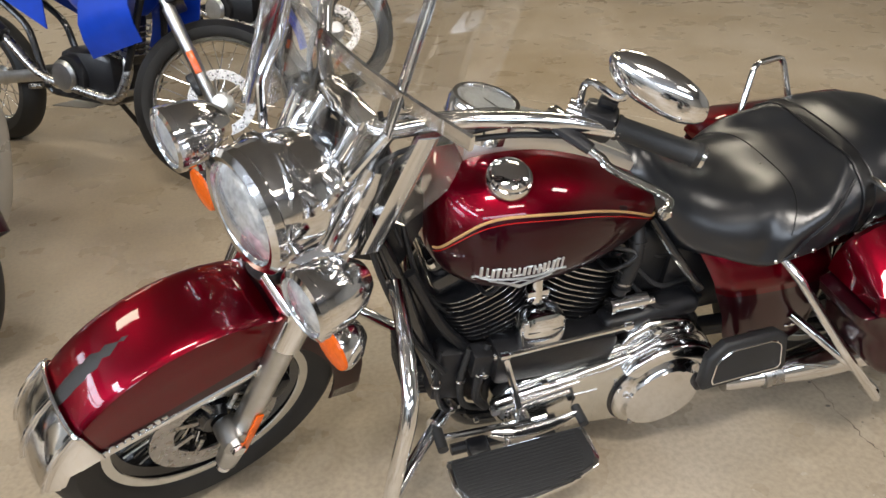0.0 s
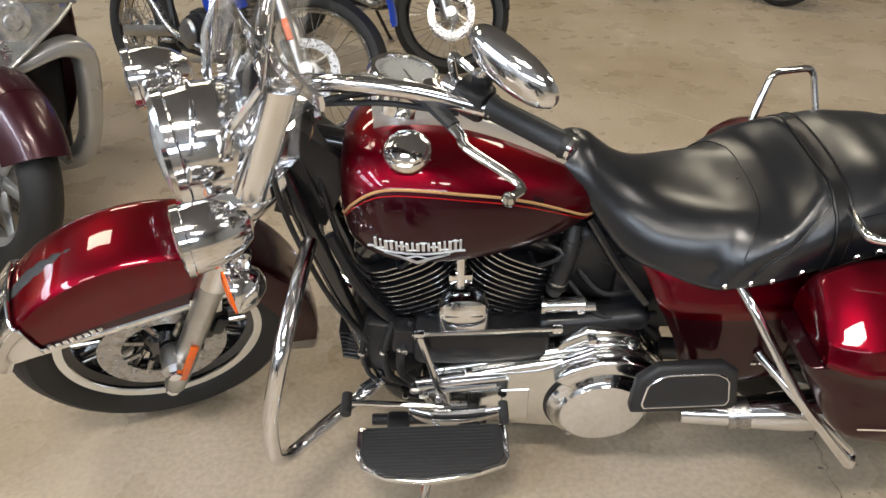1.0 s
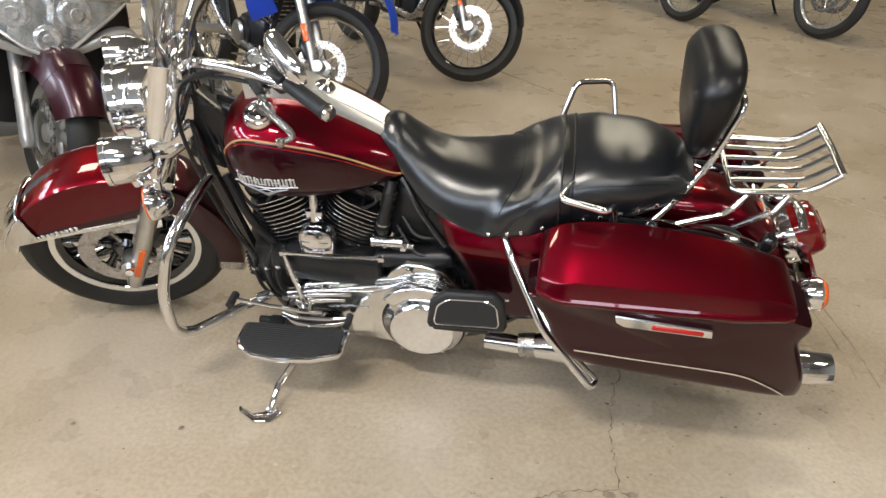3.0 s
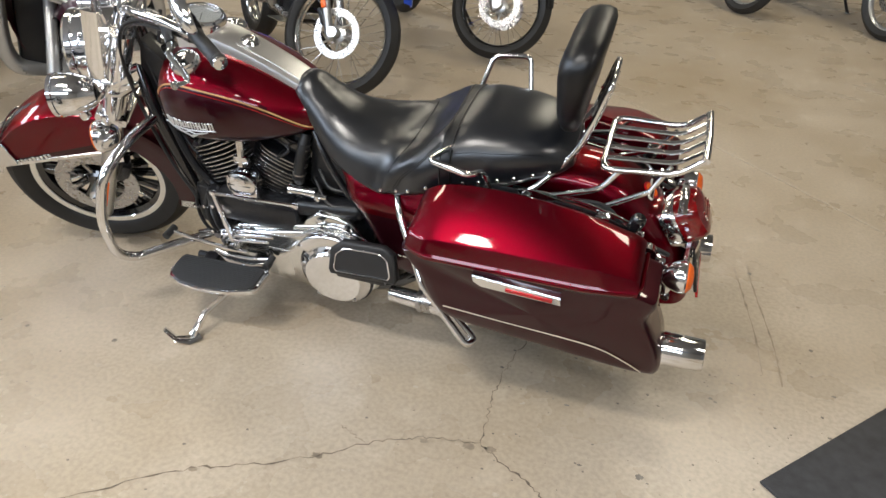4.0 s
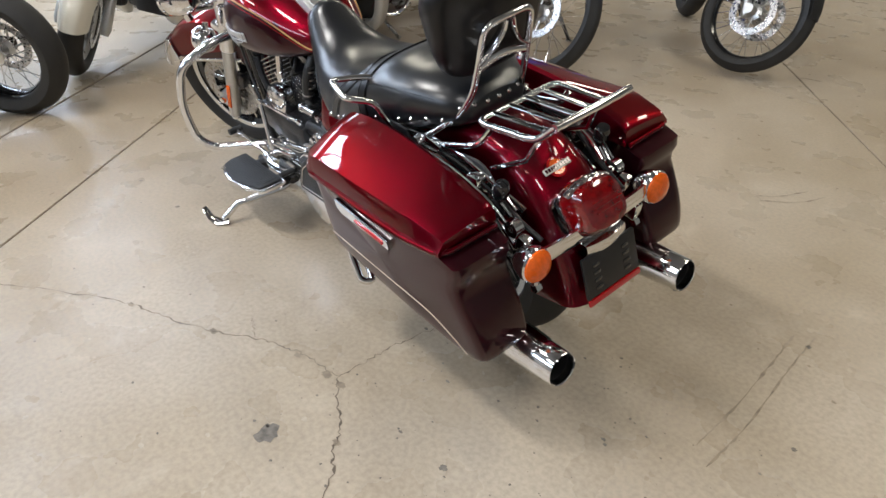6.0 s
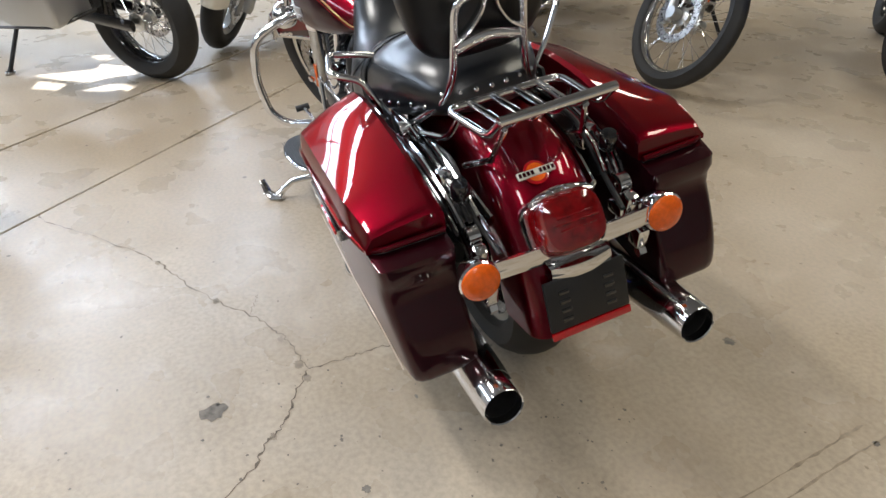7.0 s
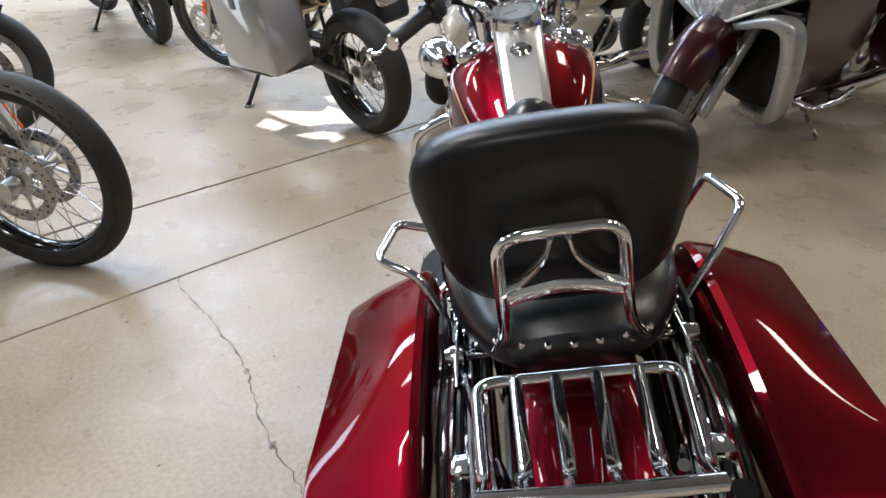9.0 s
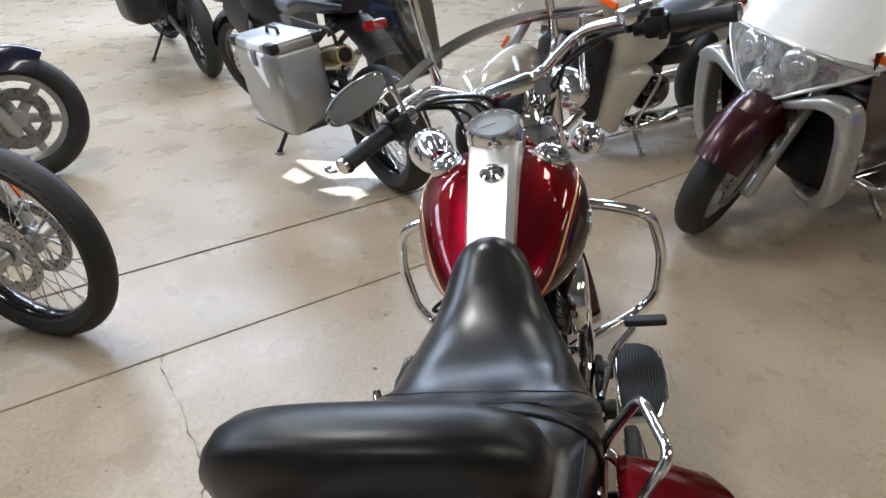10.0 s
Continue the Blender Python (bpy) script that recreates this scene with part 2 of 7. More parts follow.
def clear_glass(name, colour, ior=1.3, rough=0.01, see=0.9):
    m = bpy.data.materials.new(name)
    m.use_nodes = True
    nt = m.node_tree
    b = nt.nodes["Principled BSDF"]
    out = nt.nodes["Material Output"]
    b.inputs["Base Color"].default_value = (*colour, 1)
    b.inputs["Roughness"].default_value = rough
    b.inputs["IOR"].default_value = ior
    tr = nt.nodes.new("ShaderNodeBsdfTransparent")
    tr.inputs[0].default_value = (*[0.85 + 0.15 * c for c in colour], 1)
    gl = nt.nodes.new("ShaderNodeBsdfGlossy")
    gl.inputs["Roughness"].default_value = rough
    lw = nt.nodes.new("ShaderNodeLayerWeight")
    lw.inputs[0].default_value = 0.5
    pw = nt.nodes.new("ShaderNodeMath")
    pw.operation = "POWER"
    pw.inputs[1].default_value = 3.0
    nt.links.new(lw.outputs["Facing"], pw.inputs[0])
    fr = nt.nodes.new("ShaderNodeMapRange")
    fr.inputs[3].default_value, fr.inputs[4].default_value = 0.10, 0.65
    nt.links.new(pw.outputs[0], fr.inputs[0])
    mx = nt.nodes.new("ShaderNodeMixShader")
    nt.links.new(fr.outputs[0], mx.inputs[0])
    nt.links.new(tr.outputs[0], mx.inputs[1])
    nt.links.new(gl.outputs[0], mx.inputs[2])
    nt.links.new(mx.outputs[0], out.inputs[0])
    return m


SHIELD = clear_glass("clear_windshield", (0.95, 0.96, 0.97))

# ---- floor ----
def concrete(name, base, dark, light):
    m = bpy.data.materials.new(name)
    m.use_nodes = True
    nt = m.node_tree
    N, K = nt.nodes, nt.links
    b = N["Principled BSDF"]
    tc = N.new("ShaderNodeTexCoord")

    def noise_node(scale, detail, dist=0.0):
        n = N.new("ShaderNodeTexNoise")
        n.inputs["Scale"].default_value, n.inputs["Detail"].default_value, n.inputs["Distortion"].default_value = scale, detail, dist
        K.new(tc.outputs["Object"], n.inputs["Vector"])
        return n

    def ramp_node(src, p0, c0, p1, c1):
        r = N.new("ShaderNodeValToRGB")
        r.color_ramp.elements[0].position, r.color_ramp.elements[1].position = p0, p1
        r.color_ramp.elements[0].color, r.color_ramp.elements[1].color = (*c0, 1), (*c1, 1)
        K.new(src, r.inputs[0])
        return r

    def mixed(kind, fac, a, c):
        x = N.new("ShaderNodeMix")
        x.data_type, x.blend_type = "RGBA", kind
        if isinstance(fac, float):
            x.inputs[0].default_value = fac
        else:
            K.new(fac, x.inputs[0])
        K.new(a, x.inputs[6])
        K.new(c, x.inputs[7])
        return x.outputs[2]

    big = noise_node(1.3, 4, 0.15)
    mid = noise_node(4.2, 5, 0.1)
    fine = noise_node(70, 6)
    grit = noise_node(420, 2)
    c = ramp_node(big.outputs["Fac"], 0.25, base, 0.75, light).outputs[0]
    c2 = ramp_node(mid.outputs["Fac"], 0.22, dark, 0.74, light).outputs[0]
    c = mixed("MIX", 0.17, c, c2)
    huge = noise_node(0.55, 2, 0.0)
    hr = ramp_node(huge.outputs["Fac"], 0.25, (0.84, 0.76, 0.63), 0.75, (1.08, 1.06, 1.04)).outputs[0]
    c = mixed("MULTIPLY", 0.8, c, hr)
    g = ramp_node(fine.outputs["Fac"], 0.30, (0.80, 0.80, 0.80), 0.62, (1.06, 1.06, 1.06)).outputs[0]
    c = mixed("MULTIPLY", 0.75, c, g)
    # pale scuffs
    sc = noise_node(7.0, 7, 0.4)
    sm = ramp_node(sc.outputs["Fac"], 0.58, (0, 0, 0), 0.80, (0.25, 0.25, 0.25)).outputs[0]
    pale = N.new("ShaderNodeRGB")
    pale.outputs[0].default_value = (*[min(1, v * 1.35) for v in light], 1)
    c = mixed("MIX", sm, c, pale.outputs[0])
    K.new(c, b.inputs["Base Color"])
    rr = N.new("ShaderNodeMapRange")
    rr.inputs[1].default_value, rr.inputs[2].default_value = 0.3, 0.7
    rr.inputs[3].default_value, rr.inputs[4].default_value = 0.22, 0.40
    K.new(mid.outputs["Fac"], rr.inputs[0])
    K.new(rr.outputs[0], b.inputs["Roughness"])
    bp = N.new("ShaderNodeBump")
    bp.inputs["Strength"].default_value, bp.inputs["Distance"].default_value = 0.25, 0.002
    K.new(grit.outputs["Fac"], bp.inputs["Height"])
    K.new(bp.outputs[0], b.inputs["Normal"])
    return m


CONCRETE = concrete("polished_concrete", (0.36, 0.295, 0.205), (0.20, 0.155, 0.105), (0.50, 0.445, 0.37))
GROOVE = mat("floor_joint_dirt", (0.035, 0.027, 0.02), 0.85, var=0.3, scale=40)
CRACKED = mat("weathered_crack", (0.14, 0.11, 0.08), 0.85, var=0.35, scale=60)
STAIN = mat("chipped_concrete", (0.17, 0.15, 0.125), 0.8, var=0.35, scale=60)
WALL = mat("painted_block_wall", (0.26, 0.255, 0.24), 0.7, var=0.08, scale=2, bump=0.2, bump_scale=60)
CEILING = mat("ceiling_board", (0.20, 0.195, 0.19), 0.85, var=0.06, scale=3)
MATRUB = mat("rubber_floor_mat", (0.035, 0.035, 0.037), 0.75, var=0.3, scale=30, bump=0.5, bump_scale=250)
TRIMW = mat("lamp_housing_white", (0.75, 0.75, 0.73), 0.5, var=0.03)

X0, X1, Y0, Y1 = ROOM
# slabs meet in saw-cut joints that run at 45 degrees; coordinates u along, v across the joints
U = Vector((-0.7071, 0.7071, 0))
V = Vector((0.7071, 0.7071, 0))
J1 = V.dot(Vector((0.42, -1.285, 0)))
J2 = V.dot(Vector((-0.08, -1.69, 0)))
floor_ob = tagged(new("floor"), "worn tan polished concrete floor with saw-cut joints and cracks", "floor", kind="structure")


def clip_poly(poly, n, d, keep_less):
    out = []
    for i in range(len(poly)):
        p, q = poly[i], poly[(i + 1) % len(poly)]
        a, b = n.dot(p) - d, n.dot(q) - d
        if not keep_less:
            a, b = -a, -b
        if a <= 0:
            out.append(p)
        if a * b < 0:
            out.append(p + (q - p) * (a / (a - b)))
    return out


cuts = [(J2 - 4.2, 0.0036), (J2, 0.0062), (J1, 0.0034), (J1 + 3.45, 0.0036), (J1 + 7.5, 0.0036)]
for (lo, glo), (hi, ghi) in zip([(-99, 0)] + cuts, cuts + [(99, 0)]):
    poly = [Vector(p) for p in ((X0, Y0, 0), (X1, Y0, 0), (X1, Y1, 0), (X0, Y1, 0))]
    poly = clip_poly(poly, V, hi - ghi, True)
    if len(poly) > 2:
        poly = clip_poly(poly, V, lo + glo, False)
    if len(poly) > 2:
        bm = plate([(p.x, p.y) for p in poly], 0.1, Matrix.Translation((0, 0, -0.1)), 0.003, 1)
        part("concrete_slab", bm, CONCRETE, floor_ob, flat=True)
part("joint_bed", box(X1 - X0, Y1 - Y0, 0.02, pose((X0 + X1) / 2, (Y0 + Y1) / 2, -0.016), 0), GROOVE, floor_ob, flat=True)


def crack(points, w=0.004, seed=3, wander=0.006):
    """A jagged thin crack laid into the floor."""
    rnd = random.Random(seed)
    P = spline([(x, y, 0) for x, y in points], 9)
    bm = bmesh.new()
    prev = None
    for i, p in enumerate(P):
        t = (P[min(i + 1, len(P) - 1)] - P[max(i - 1, 0)]).normalized()
        n = Vector((-t.y, t.x, 0))
        c = p + n * rnd.uniform(-wander, wander)
        k = w * rnd.uniform(0.10, 0.30) * rnd.choice((0.6, 1, 1, 1.9)) * (0.5 if i in (0, len(P) - 1) else 1)
        row = (bm.verts.new(c + n * k + Vector((0, 0, 0.0008))), bm.verts.new(c - n * k + Vector((0, 0, 0.0008))))
        if prev:
            bm.faces.new((prev[0], row[0], row[1], prev[1]))
        prev = row
    return bm


part("crack", crack([(0.42, -1.29), (0.50, -1.25), (0.66, -1.10), (0.88, -0.92), (1.0, -0.86), (1.18, -0.76), (1.31, -0.66), (1.40, -0.61), (1.47, -0.58), (1.60, -0.555)], 0.0065), CRACKED, floor_ob, flat=True)
part("crack", crack([(1.60, -0.555), (1.59, -0.46), (1.58, -0.37), (1.585, -0.25), (1.62, -0.05)], 0.005, 5), CRACKED, floor_ob, flat=True)
part("crack", crack([(1.60, -0.555), (1.67, -0.60), (1.76, -0.645), (1.82, -0.70), (1.90, -0.76), (2.05, -0.95), (2.2, -1.05)], 0.0085, 7), CRACKED, floor_ob, flat=True)
part("crack", crack([(1.30, -0.665), (1.25, -0.64), (1.21, -0.63)], 0.003, 8), CRACKED, floor_ob, flat=True)


def blotch(x, y, r, seed, sx=1.0):
    rnd = random.Random(seed)
    bm = bmesh.new()
    n = 22
    ring = [bm.verts.new((x + sx * r * q * math.cos(a), y + r * q * math.sin(a), 0.0008)) for a, q in ((2 * math.pi * i / n, rnd.uniform(0.6, 1.1)) for i in range(n))]
    bm.faces.new(ring)
    return bm


part("chip", blotch(1.67, -0.80, 0.034, 4, 1.1), STAIN, floor_ob, flat=True)
for i, (x, y, r) in enumerate([(0.052, -0.59, 0.008), (2.32, 0.61, 0.010), (0.37, -0.55, 0.010), (2.02, -0.52, 0.012), (1.9, 0.55, 0.018), (0.7, -1.35, 0.008), (-0.2, -1.15, 0.007), (2.5, 0.2, 0.008)]):
    part("chip", blotch(x, y, r, 20 + i), STAIN, floor_ob, flat=True)

SCUFF = mat("rubbed_concrete", (0.26, 0.21, 0.15), 0.6, var=0.3, scale=30)
PALE = mat("pale_chipped_concrete", (0.45, 0.39, 0.31), 0.8, var=0.2, scale=40)
rnd_floor = random.Random(11)
for name, material, n, area, sizes in (("grit", STAIN, 170, (1.55, 2.55, -0.85, 0.15), (0.0015, 0.0055)), ("grit", STAIN, 120, (-0.6, 2.2, -1.6, -0.4), (0.0012, 0.0045)), ("fleck", PALE, 130, (-0.4, 2.3, -1.3, -0.35), (0.002, 0.009)), ("grit", SCUFF, 90, (0.2, 2.6, 0.4, 2.2), (0.002, 0.007))):
    bm = bmesh.new()
    for k in range(n):
        r = sizes[0] + (sizes[1] - sizes[0]) * rnd_floor.random() ** 2.5
        add(bm, blotch(rnd_floor.uniform(*area[:2]), rnd_floor.uniform(*area[2:]), r, k * 7 + n, rnd_floor.uniform(0.7, 1.8)))
    part(name, bm, material, floor_ob, flat=True)["kind"] = "stuff"
# scrape marks and chipped crack edges
for k, pts in enumerate(([(2.40, -0.02), (2.385, 0.18), (2.34, 0.45), (2.31, 0.67)], [(2.345, 0.02), (2.33, 0.2), (2.29, 0.48), (2.265, 0.63)], [(1.64, 1.36), (1.74, 1.44), (1.80, 1.60)], [(1.70, 1.34), (1.82, 1.46), (1.87, 1.60)])):
    part("scrape", crack(pts, 0.012, 40 + k, 0.0015), SCUFF, floor_ob, flat=True)
for k, (x, y, r) in enumerate([(1.57, -0.575, 0.014), (1.63, -0.565, 0.012), (1.45, -0.60, 0.010), (1.20, -0.745, 0.011), (0.92, -0.90, 0.009), (1.80, -0.68, 0.010), (0.02, -0.60, 0.012), (0.06, -0.64, 0.008)]):
    part("chip", blotch(x, y, r, 60 + k, 1.5), PALE if k > 5 else SCUFF, floor_ob, flat=True)

# black rubber mat on the floor
mat_bm = plate([(2.32, -0.43), (2.74, 0.05), (3.9, -1.0), (3.45, -1.5)], 0.012, None, 0.004)
tagged(part("floor_mat", mat_bm, MATRUB), "black rubber floor mat lying on the concrete", "mat")


# ---- walls, ceiling, lamps ----
# unseen walls, added to close the room and kept dark for reflections
def wall(name, sx, sy, sz, m):
    return tagged(part(name, box(sx, sy, sz, m, 0), WALL, flat=True), "unseen plain wall added to enclose the room", "wall", kind="structure")


wall("wall_east", 0.2, Y1 - Y0, CEIL, pose(X1 + 0.1, (Y0 + Y1) / 2, CEIL / 2))
wall("wall_north", X1 - X0 + 0.4, 0.2, CEIL, pose((X0 + X1) / 2, Y1 + 0.1, CEIL / 2))
wall("wall_south", X1 - X0 + 0.4, 0.2, CEIL, pose((X0 + X1) / 2, Y0 - 0.1, CEIL / 2))
wall("wall_west", 0.2, Y1 - Y0, CEIL, pose(X0 - 0.1, (Y0 + Y1) / 2, CEIL / 2))
# unseen ceiling with added sun holes; outlines where the sun meets the floor
SUNNY = [
    [(-1.38, -1.47), (-1.39, -1.14), (-1.54, -1.11), (-1.68, -1.18), (-1.68, -1.09), (-1.39, -0.97), (-1.21, -0.92), (-1.19, -1.07), (-1.14, -1.17), (-1.23, -1.32)],
    [(-1.13, -1.45), (-1.27, -1.43), (-1.15, -1.28), (-1.05, -1.32)],
    [(-1.0, -1.21), (-1.05, -1.11), (-1.07, -1.07), (-1.05, -0.99), (-0.96, -0.92), (-0.89, -0.91), (-0.84, -0.94), (-0.84, -1.0), (-0.91, -0.98), (-0.96, -1.01), (-0.95, -1.08)],
    [(-0.72, -1.09), (-0.81, -1.02), (-0.68, -1.06)],
    [(-1.54, -0.66), (-1.81, -0.65), (-1.94, -0.37), (-1.81, -0.37), (-1.68, -0.5), (-1.55, -0.61)],
    [(-2.27, -0.62), (-2.56, -0.46), (-2.68, -0.24), (-2.5, -0.26), (-2.34, -0.43), (-2.29, -0.54)],
    [(-1.37, -0.57), (-1.57, -0.46), (-1.49, -0.48)],
]
SUN_STEP = Vector((7.19, -6.94, 0)) / 5.77 * CEIL
bm = bmesh.new()
for loop in [[(X0, Y0), (X1, Y0), (X1, Y1), (X0, Y1)]] + [[(x + SUN_STEP.x, y + SUN_STEP.y) for x, y in p] for p in SUNNY]:
    vs = [bm.verts.new((x, y, CEIL)) for x, y in loop]
    for k in range(len(vs)):
        bm.edges.new((vs[k], vs[(k + 1) % len(vs)]))
bmesh.ops.triangle_fill(bm, use_beauty=True, use_dissolve=False, edges=bm.edges[:], normal=(0, 0, 1))
bmesh.ops.solidify(bm, geom=bm.faces[:], thickness=0.004)
tagged(part("ceiling", bm, CEILING, flat=True), "unseen board ceiling with holes cut to shape the sun patches", "ceiling", kind="structure")
# added unseen window bands: dark frames with mullions in front of the fill lamps
for nm, length, m in (("window_1", BAND_W[1] - BAND_W[0], pose(X0 + 0.05, (BAND_W[0] + BAND_W[1]) / 2, 3.6, 0, 0, 90)), ("window_2", BAND_S[1] - BAND_S[0], pose((BAND_S[0] + BAND_S[1]) / 2, Y0 + 0.05, 3.6))):
    w = tagged(new(nm), "added unseen window band with dark steel mullions", "window", kind="structure")
    w.matrix_basis = m
    for z in (-0.72, 0.0, 0.72):
        part("frame", box(length + 0.1, 0.05, 0.06, pose(0, 0, z), 0.005), PLASTIC, w)
    n = 7
    for k in range(n + 1):
        part("mullion", box(0.05, 0.045, 1.5, pose(-length / 2 + length * k / n, 0, 0), 0.005), PLASTIC, w)
# glazing bars across the roof light strip
roof_bars = tagged(new("window_3"), "long roof light strip with dark glazing bars", "window", kind="structure")
for k in range(8):
    part("glazing_bar", box(ROOFLIGHT[2] + 0.1, 0.05, 0.05, pose(ROOFLIGHT[0], ROOFLIGHT[1] - ROOFLIGHT[3] / 2 + ROOFLIGHT[3] * k / 7, CEIL - 0.075), 0.004), PLASTIC, roof_bars)
for s in (-1, 1):
    part("frame", box(0.06, ROOFLIGHT[3] + 0.1, 0.07, pose(ROOFLIGHT[0] + s * (ROOFLIGHT[2] / 2 + 0.03), ROOFLIGHT[1], CEIL - 0.06), 0.004), PLASTIC, roof_bars)
fixture = None
for x, y in TUBES:
    if fixture is None:
        fixture = thing("ceiling_light", pose(x, y, CEIL), "white rectangular ceiling light fitting", "ceiling light", "ceiling lights")
        part("housing", box(1.6, 0.44, 0.1, pose(0, 0, -0.05), 0.01), TRIMW, fixture)
    else:
        copy_thing(fixture, pose(x, y, CEIL))

# ---- the red touring motorcycle ----
# local axes: x to the rear from the front axle, y to its right, z up; it leans on its stand
BIKE = thing("motorcycle", pose(0, -0.0095, 0, 9.5, 0, 0.6), "candy red and dark merlot touring motorcycle leaning on its side stand", "motorcycle")
RAKE = radians(26.5)
AX = Vector((math.sin(RAKE), 0, math.cos(RAKE)))
PIV = Vector((-0.019, 0, 0.31))
STEER = Matrix.Translation(PIV) @ Matrix.Rotation(radians(22), 4, AX) @ Matrix.Translation(-PIV)
MIRY = Matrix.Diagonal((1, -1, 1, 1))
RX90 = Matrix.Rotation(radians(90), 4, "X")


def bp(name, bm, material, label="", parent=None, steer=False, angle=35):
    """A part of the motorcycle; steer: turned with the fork."""
    if steer:
        bm.transform(STEER)
    return part(name, bm, material, parent or BIKE, label, angle)


def both(make):
    """The same part on the left and, mirrored, on the right."""
    for side in (-1, 1):
        make(side)


def tyre_bm(R, w, rim_r, seg=64, tread=0):
    prof = [(rim_r, -w * 0.36), (rim_r + 0.012, -w * 0.44), (rim_r + (R - rim_r) * 0.5, -w * 0.5), (R - 0.035, -w * 0.44), (R - 0.012, -w * 0.28), (R - 0.002, -w * 0.12), (R, 0)]
    prof = prof + [(r, -h) for r, h in prof[-2::-1]]
    prof += [(rim_r - 0.004, w * 0.3), (rim_r - 0.004, -w * 0.3)]
    return lathe(prof, seg, RX90, closed=True)


def rim_bm(r, w, deep=0.03, seg=64):
    prof = [(r + 0.004, -w / 2), (r - 0.006, -w / 2 - 0.003), (r - 0.014, -w / 2 + 0.004), (r - deep, -w * 0.28), (r - deep - 0.004, 0), (r - deep, w * 0.28), (r - 0.014, w / 2 - 0.004), (r - 0.006, w / 2 + 0.003), (r + 0.004, w / 2)]
    return lathe(prof, seg, RX90, closed=True)


def disc_bm(r0, r1, t=0.005, seg=48):
    return lathe([(r0, -t / 2), (r1, -t / 2), (r1, t / 2), (r0, t / 2)], seg, RX90, closed=True)


# front wheel: black cast spokes with a bright rim lip
FWHEEL = pose(-0.012, 0, 0.328)


def wheel_parts(m, R, w, rim_r, n, discs, steer):
    def put(name, bm, material, label="", parent=None):
        bm.transform(m)
        return bp(name, bm, material, label, parent, steer)
    hub = put("wheel", merge(rim_bm(rim_r + 0.004, w * 0.62, 0.035), lathe([(0.0, -0.07), (0.03, -0.07), (0.045, -0.055), (0.045, 0.055), (0.03, 0.07), (0.0, 0.07)], 24, RX90)), GLOSSBLACK, "black cast wheel with bright rim edge")
    put("tyre", tyre_bm(R, w, rim_r), RUBBER, "black road tyre", hub)
    for s in (-1, 1):
        put("rim_edge", lathe([(rim_r + 0.004, -0.004), (rim_r + 0.006, 0.0), (rim_r + 0.002, 0.005), (rim_r - 0.018, 0.003), (rim_r - 0.020, 0.0), (rim_r - 0.018, -0.004)], 64, Matrix.Translation((0, s * w * 0.33, 0)) @ RX90, closed=True), POLISH, "machined bright rim edge", hub)
    for k in range(n):
        a = 2 * math.pi * k / n
        bm = bmesh.new()
        for off in (-0.16, 0.16):
            p0 = Vector((0.040 * math.cos(a + off * 1.5), 0, 0.040 * math.sin(a + off * 1.5)))
            p1 = Vector(((rim_r - 0.02) * math.cos(a + off), 0, (rim_r - 0.02) * math.sin(a + off)))
            add(bm, sweep([p0, p0.lerp(p1, 0.5) * 1.0, p1], [0.014, 0.010, 0.016], 8, flatten=(0.8, 1.6)))
        put("spoke", bm, GLOSSBLACK, "", hub)
        bm = bmesh.new()
        for off in (-0.16, 0.16):
            p0 = Vector((0.055 * math.cos(a + off * 1.5), -0.0165, 0.055 * math.sin(a + off * 1.5)))
            p1 = Vector(((rim_r - 0.035) * math.cos(a + off), -0.0185, (rim_r - 0.035) * math.sin(a + off)))
            add(bm, sweep([p0, p1], [0.004, 0.006], 6, flatten=(1, 0.5)))
        put("spoke_edge", bm, POLISH, "", hub)
    for s in discs:
        bm = disc_bm(0.092, 0.142)
        for k in range(8):
            a = 2 * math.pi * k / 8
            add(bm, sweep([(0.05 * math.cos(a), 0, 0.05 * math.sin(a)), (0.1 * math.cos(a + 0.15), 0, 0.1 * math.sin(a + 0.15))], 0.007, 6))
        for k in range(30):
            a = 2 * math.pi * k / 30
            add(bm, lathe([(0.0, -0.004), (0.004, -0.004), (0.004, 0.004), (0, 0.004)], 6, Matrix.Translation(((0.105 + 0.012 * (k % 3)) * math.cos(a), 0, (0.105 + 0.012 * (k % 3)) * math.sin(a))) @ RX90))
        bm.transform(Matrix.Translation((0, s * 0.068, 0)))
        put("brake_disc", bm, STEEL, "drilled steel brake disc", hub)
    return hub


wheel_parts(FWHEEL, 0.330, 0.140, 0.228, 9, (-1, 1), True)
wheel_parts(pose(1.625, 0, 0.318), 0.318, 0.175, 0.210, 9, (), False)


# front fender: rounded crown, long side skirts, flared tail
def fender_rings(cx, cz, R, a0, a1, n, half, skirt, crown=0.55):
    """Open shell round (cx, cz) from angle a0 to a1; half and skirt may change along it."""
    rings = []
    for i in range(n):
        t = i / (n - 1)
        a = radians(a0 + (a1 - a0) * t)
        h = half(t)
        sk = skirt(t)
        ring = []
        m = 7
        pts = [(-h, -sk)] + [(-h, -sk * 0.5)]
        for k in range(m * 2 + 1):
            q = math.pi * (1 - k / (2 * m))
            pts.append((h * sup(math.cos(q), 0.8), 0.058 * crown * 2 * sup(math.sin(q), 0.85)))
        pts += [(h, -sk * 0.5), (h, -sk)]
        rad = Vector((math.cos(a), 0, math.sin(a)))
        for y, r in pts:
            ring.append(Vector((cx, 0, cz)) + rad * (R + r) + Vector((0, y, 0)))
        rings.append(ring)
    return rings


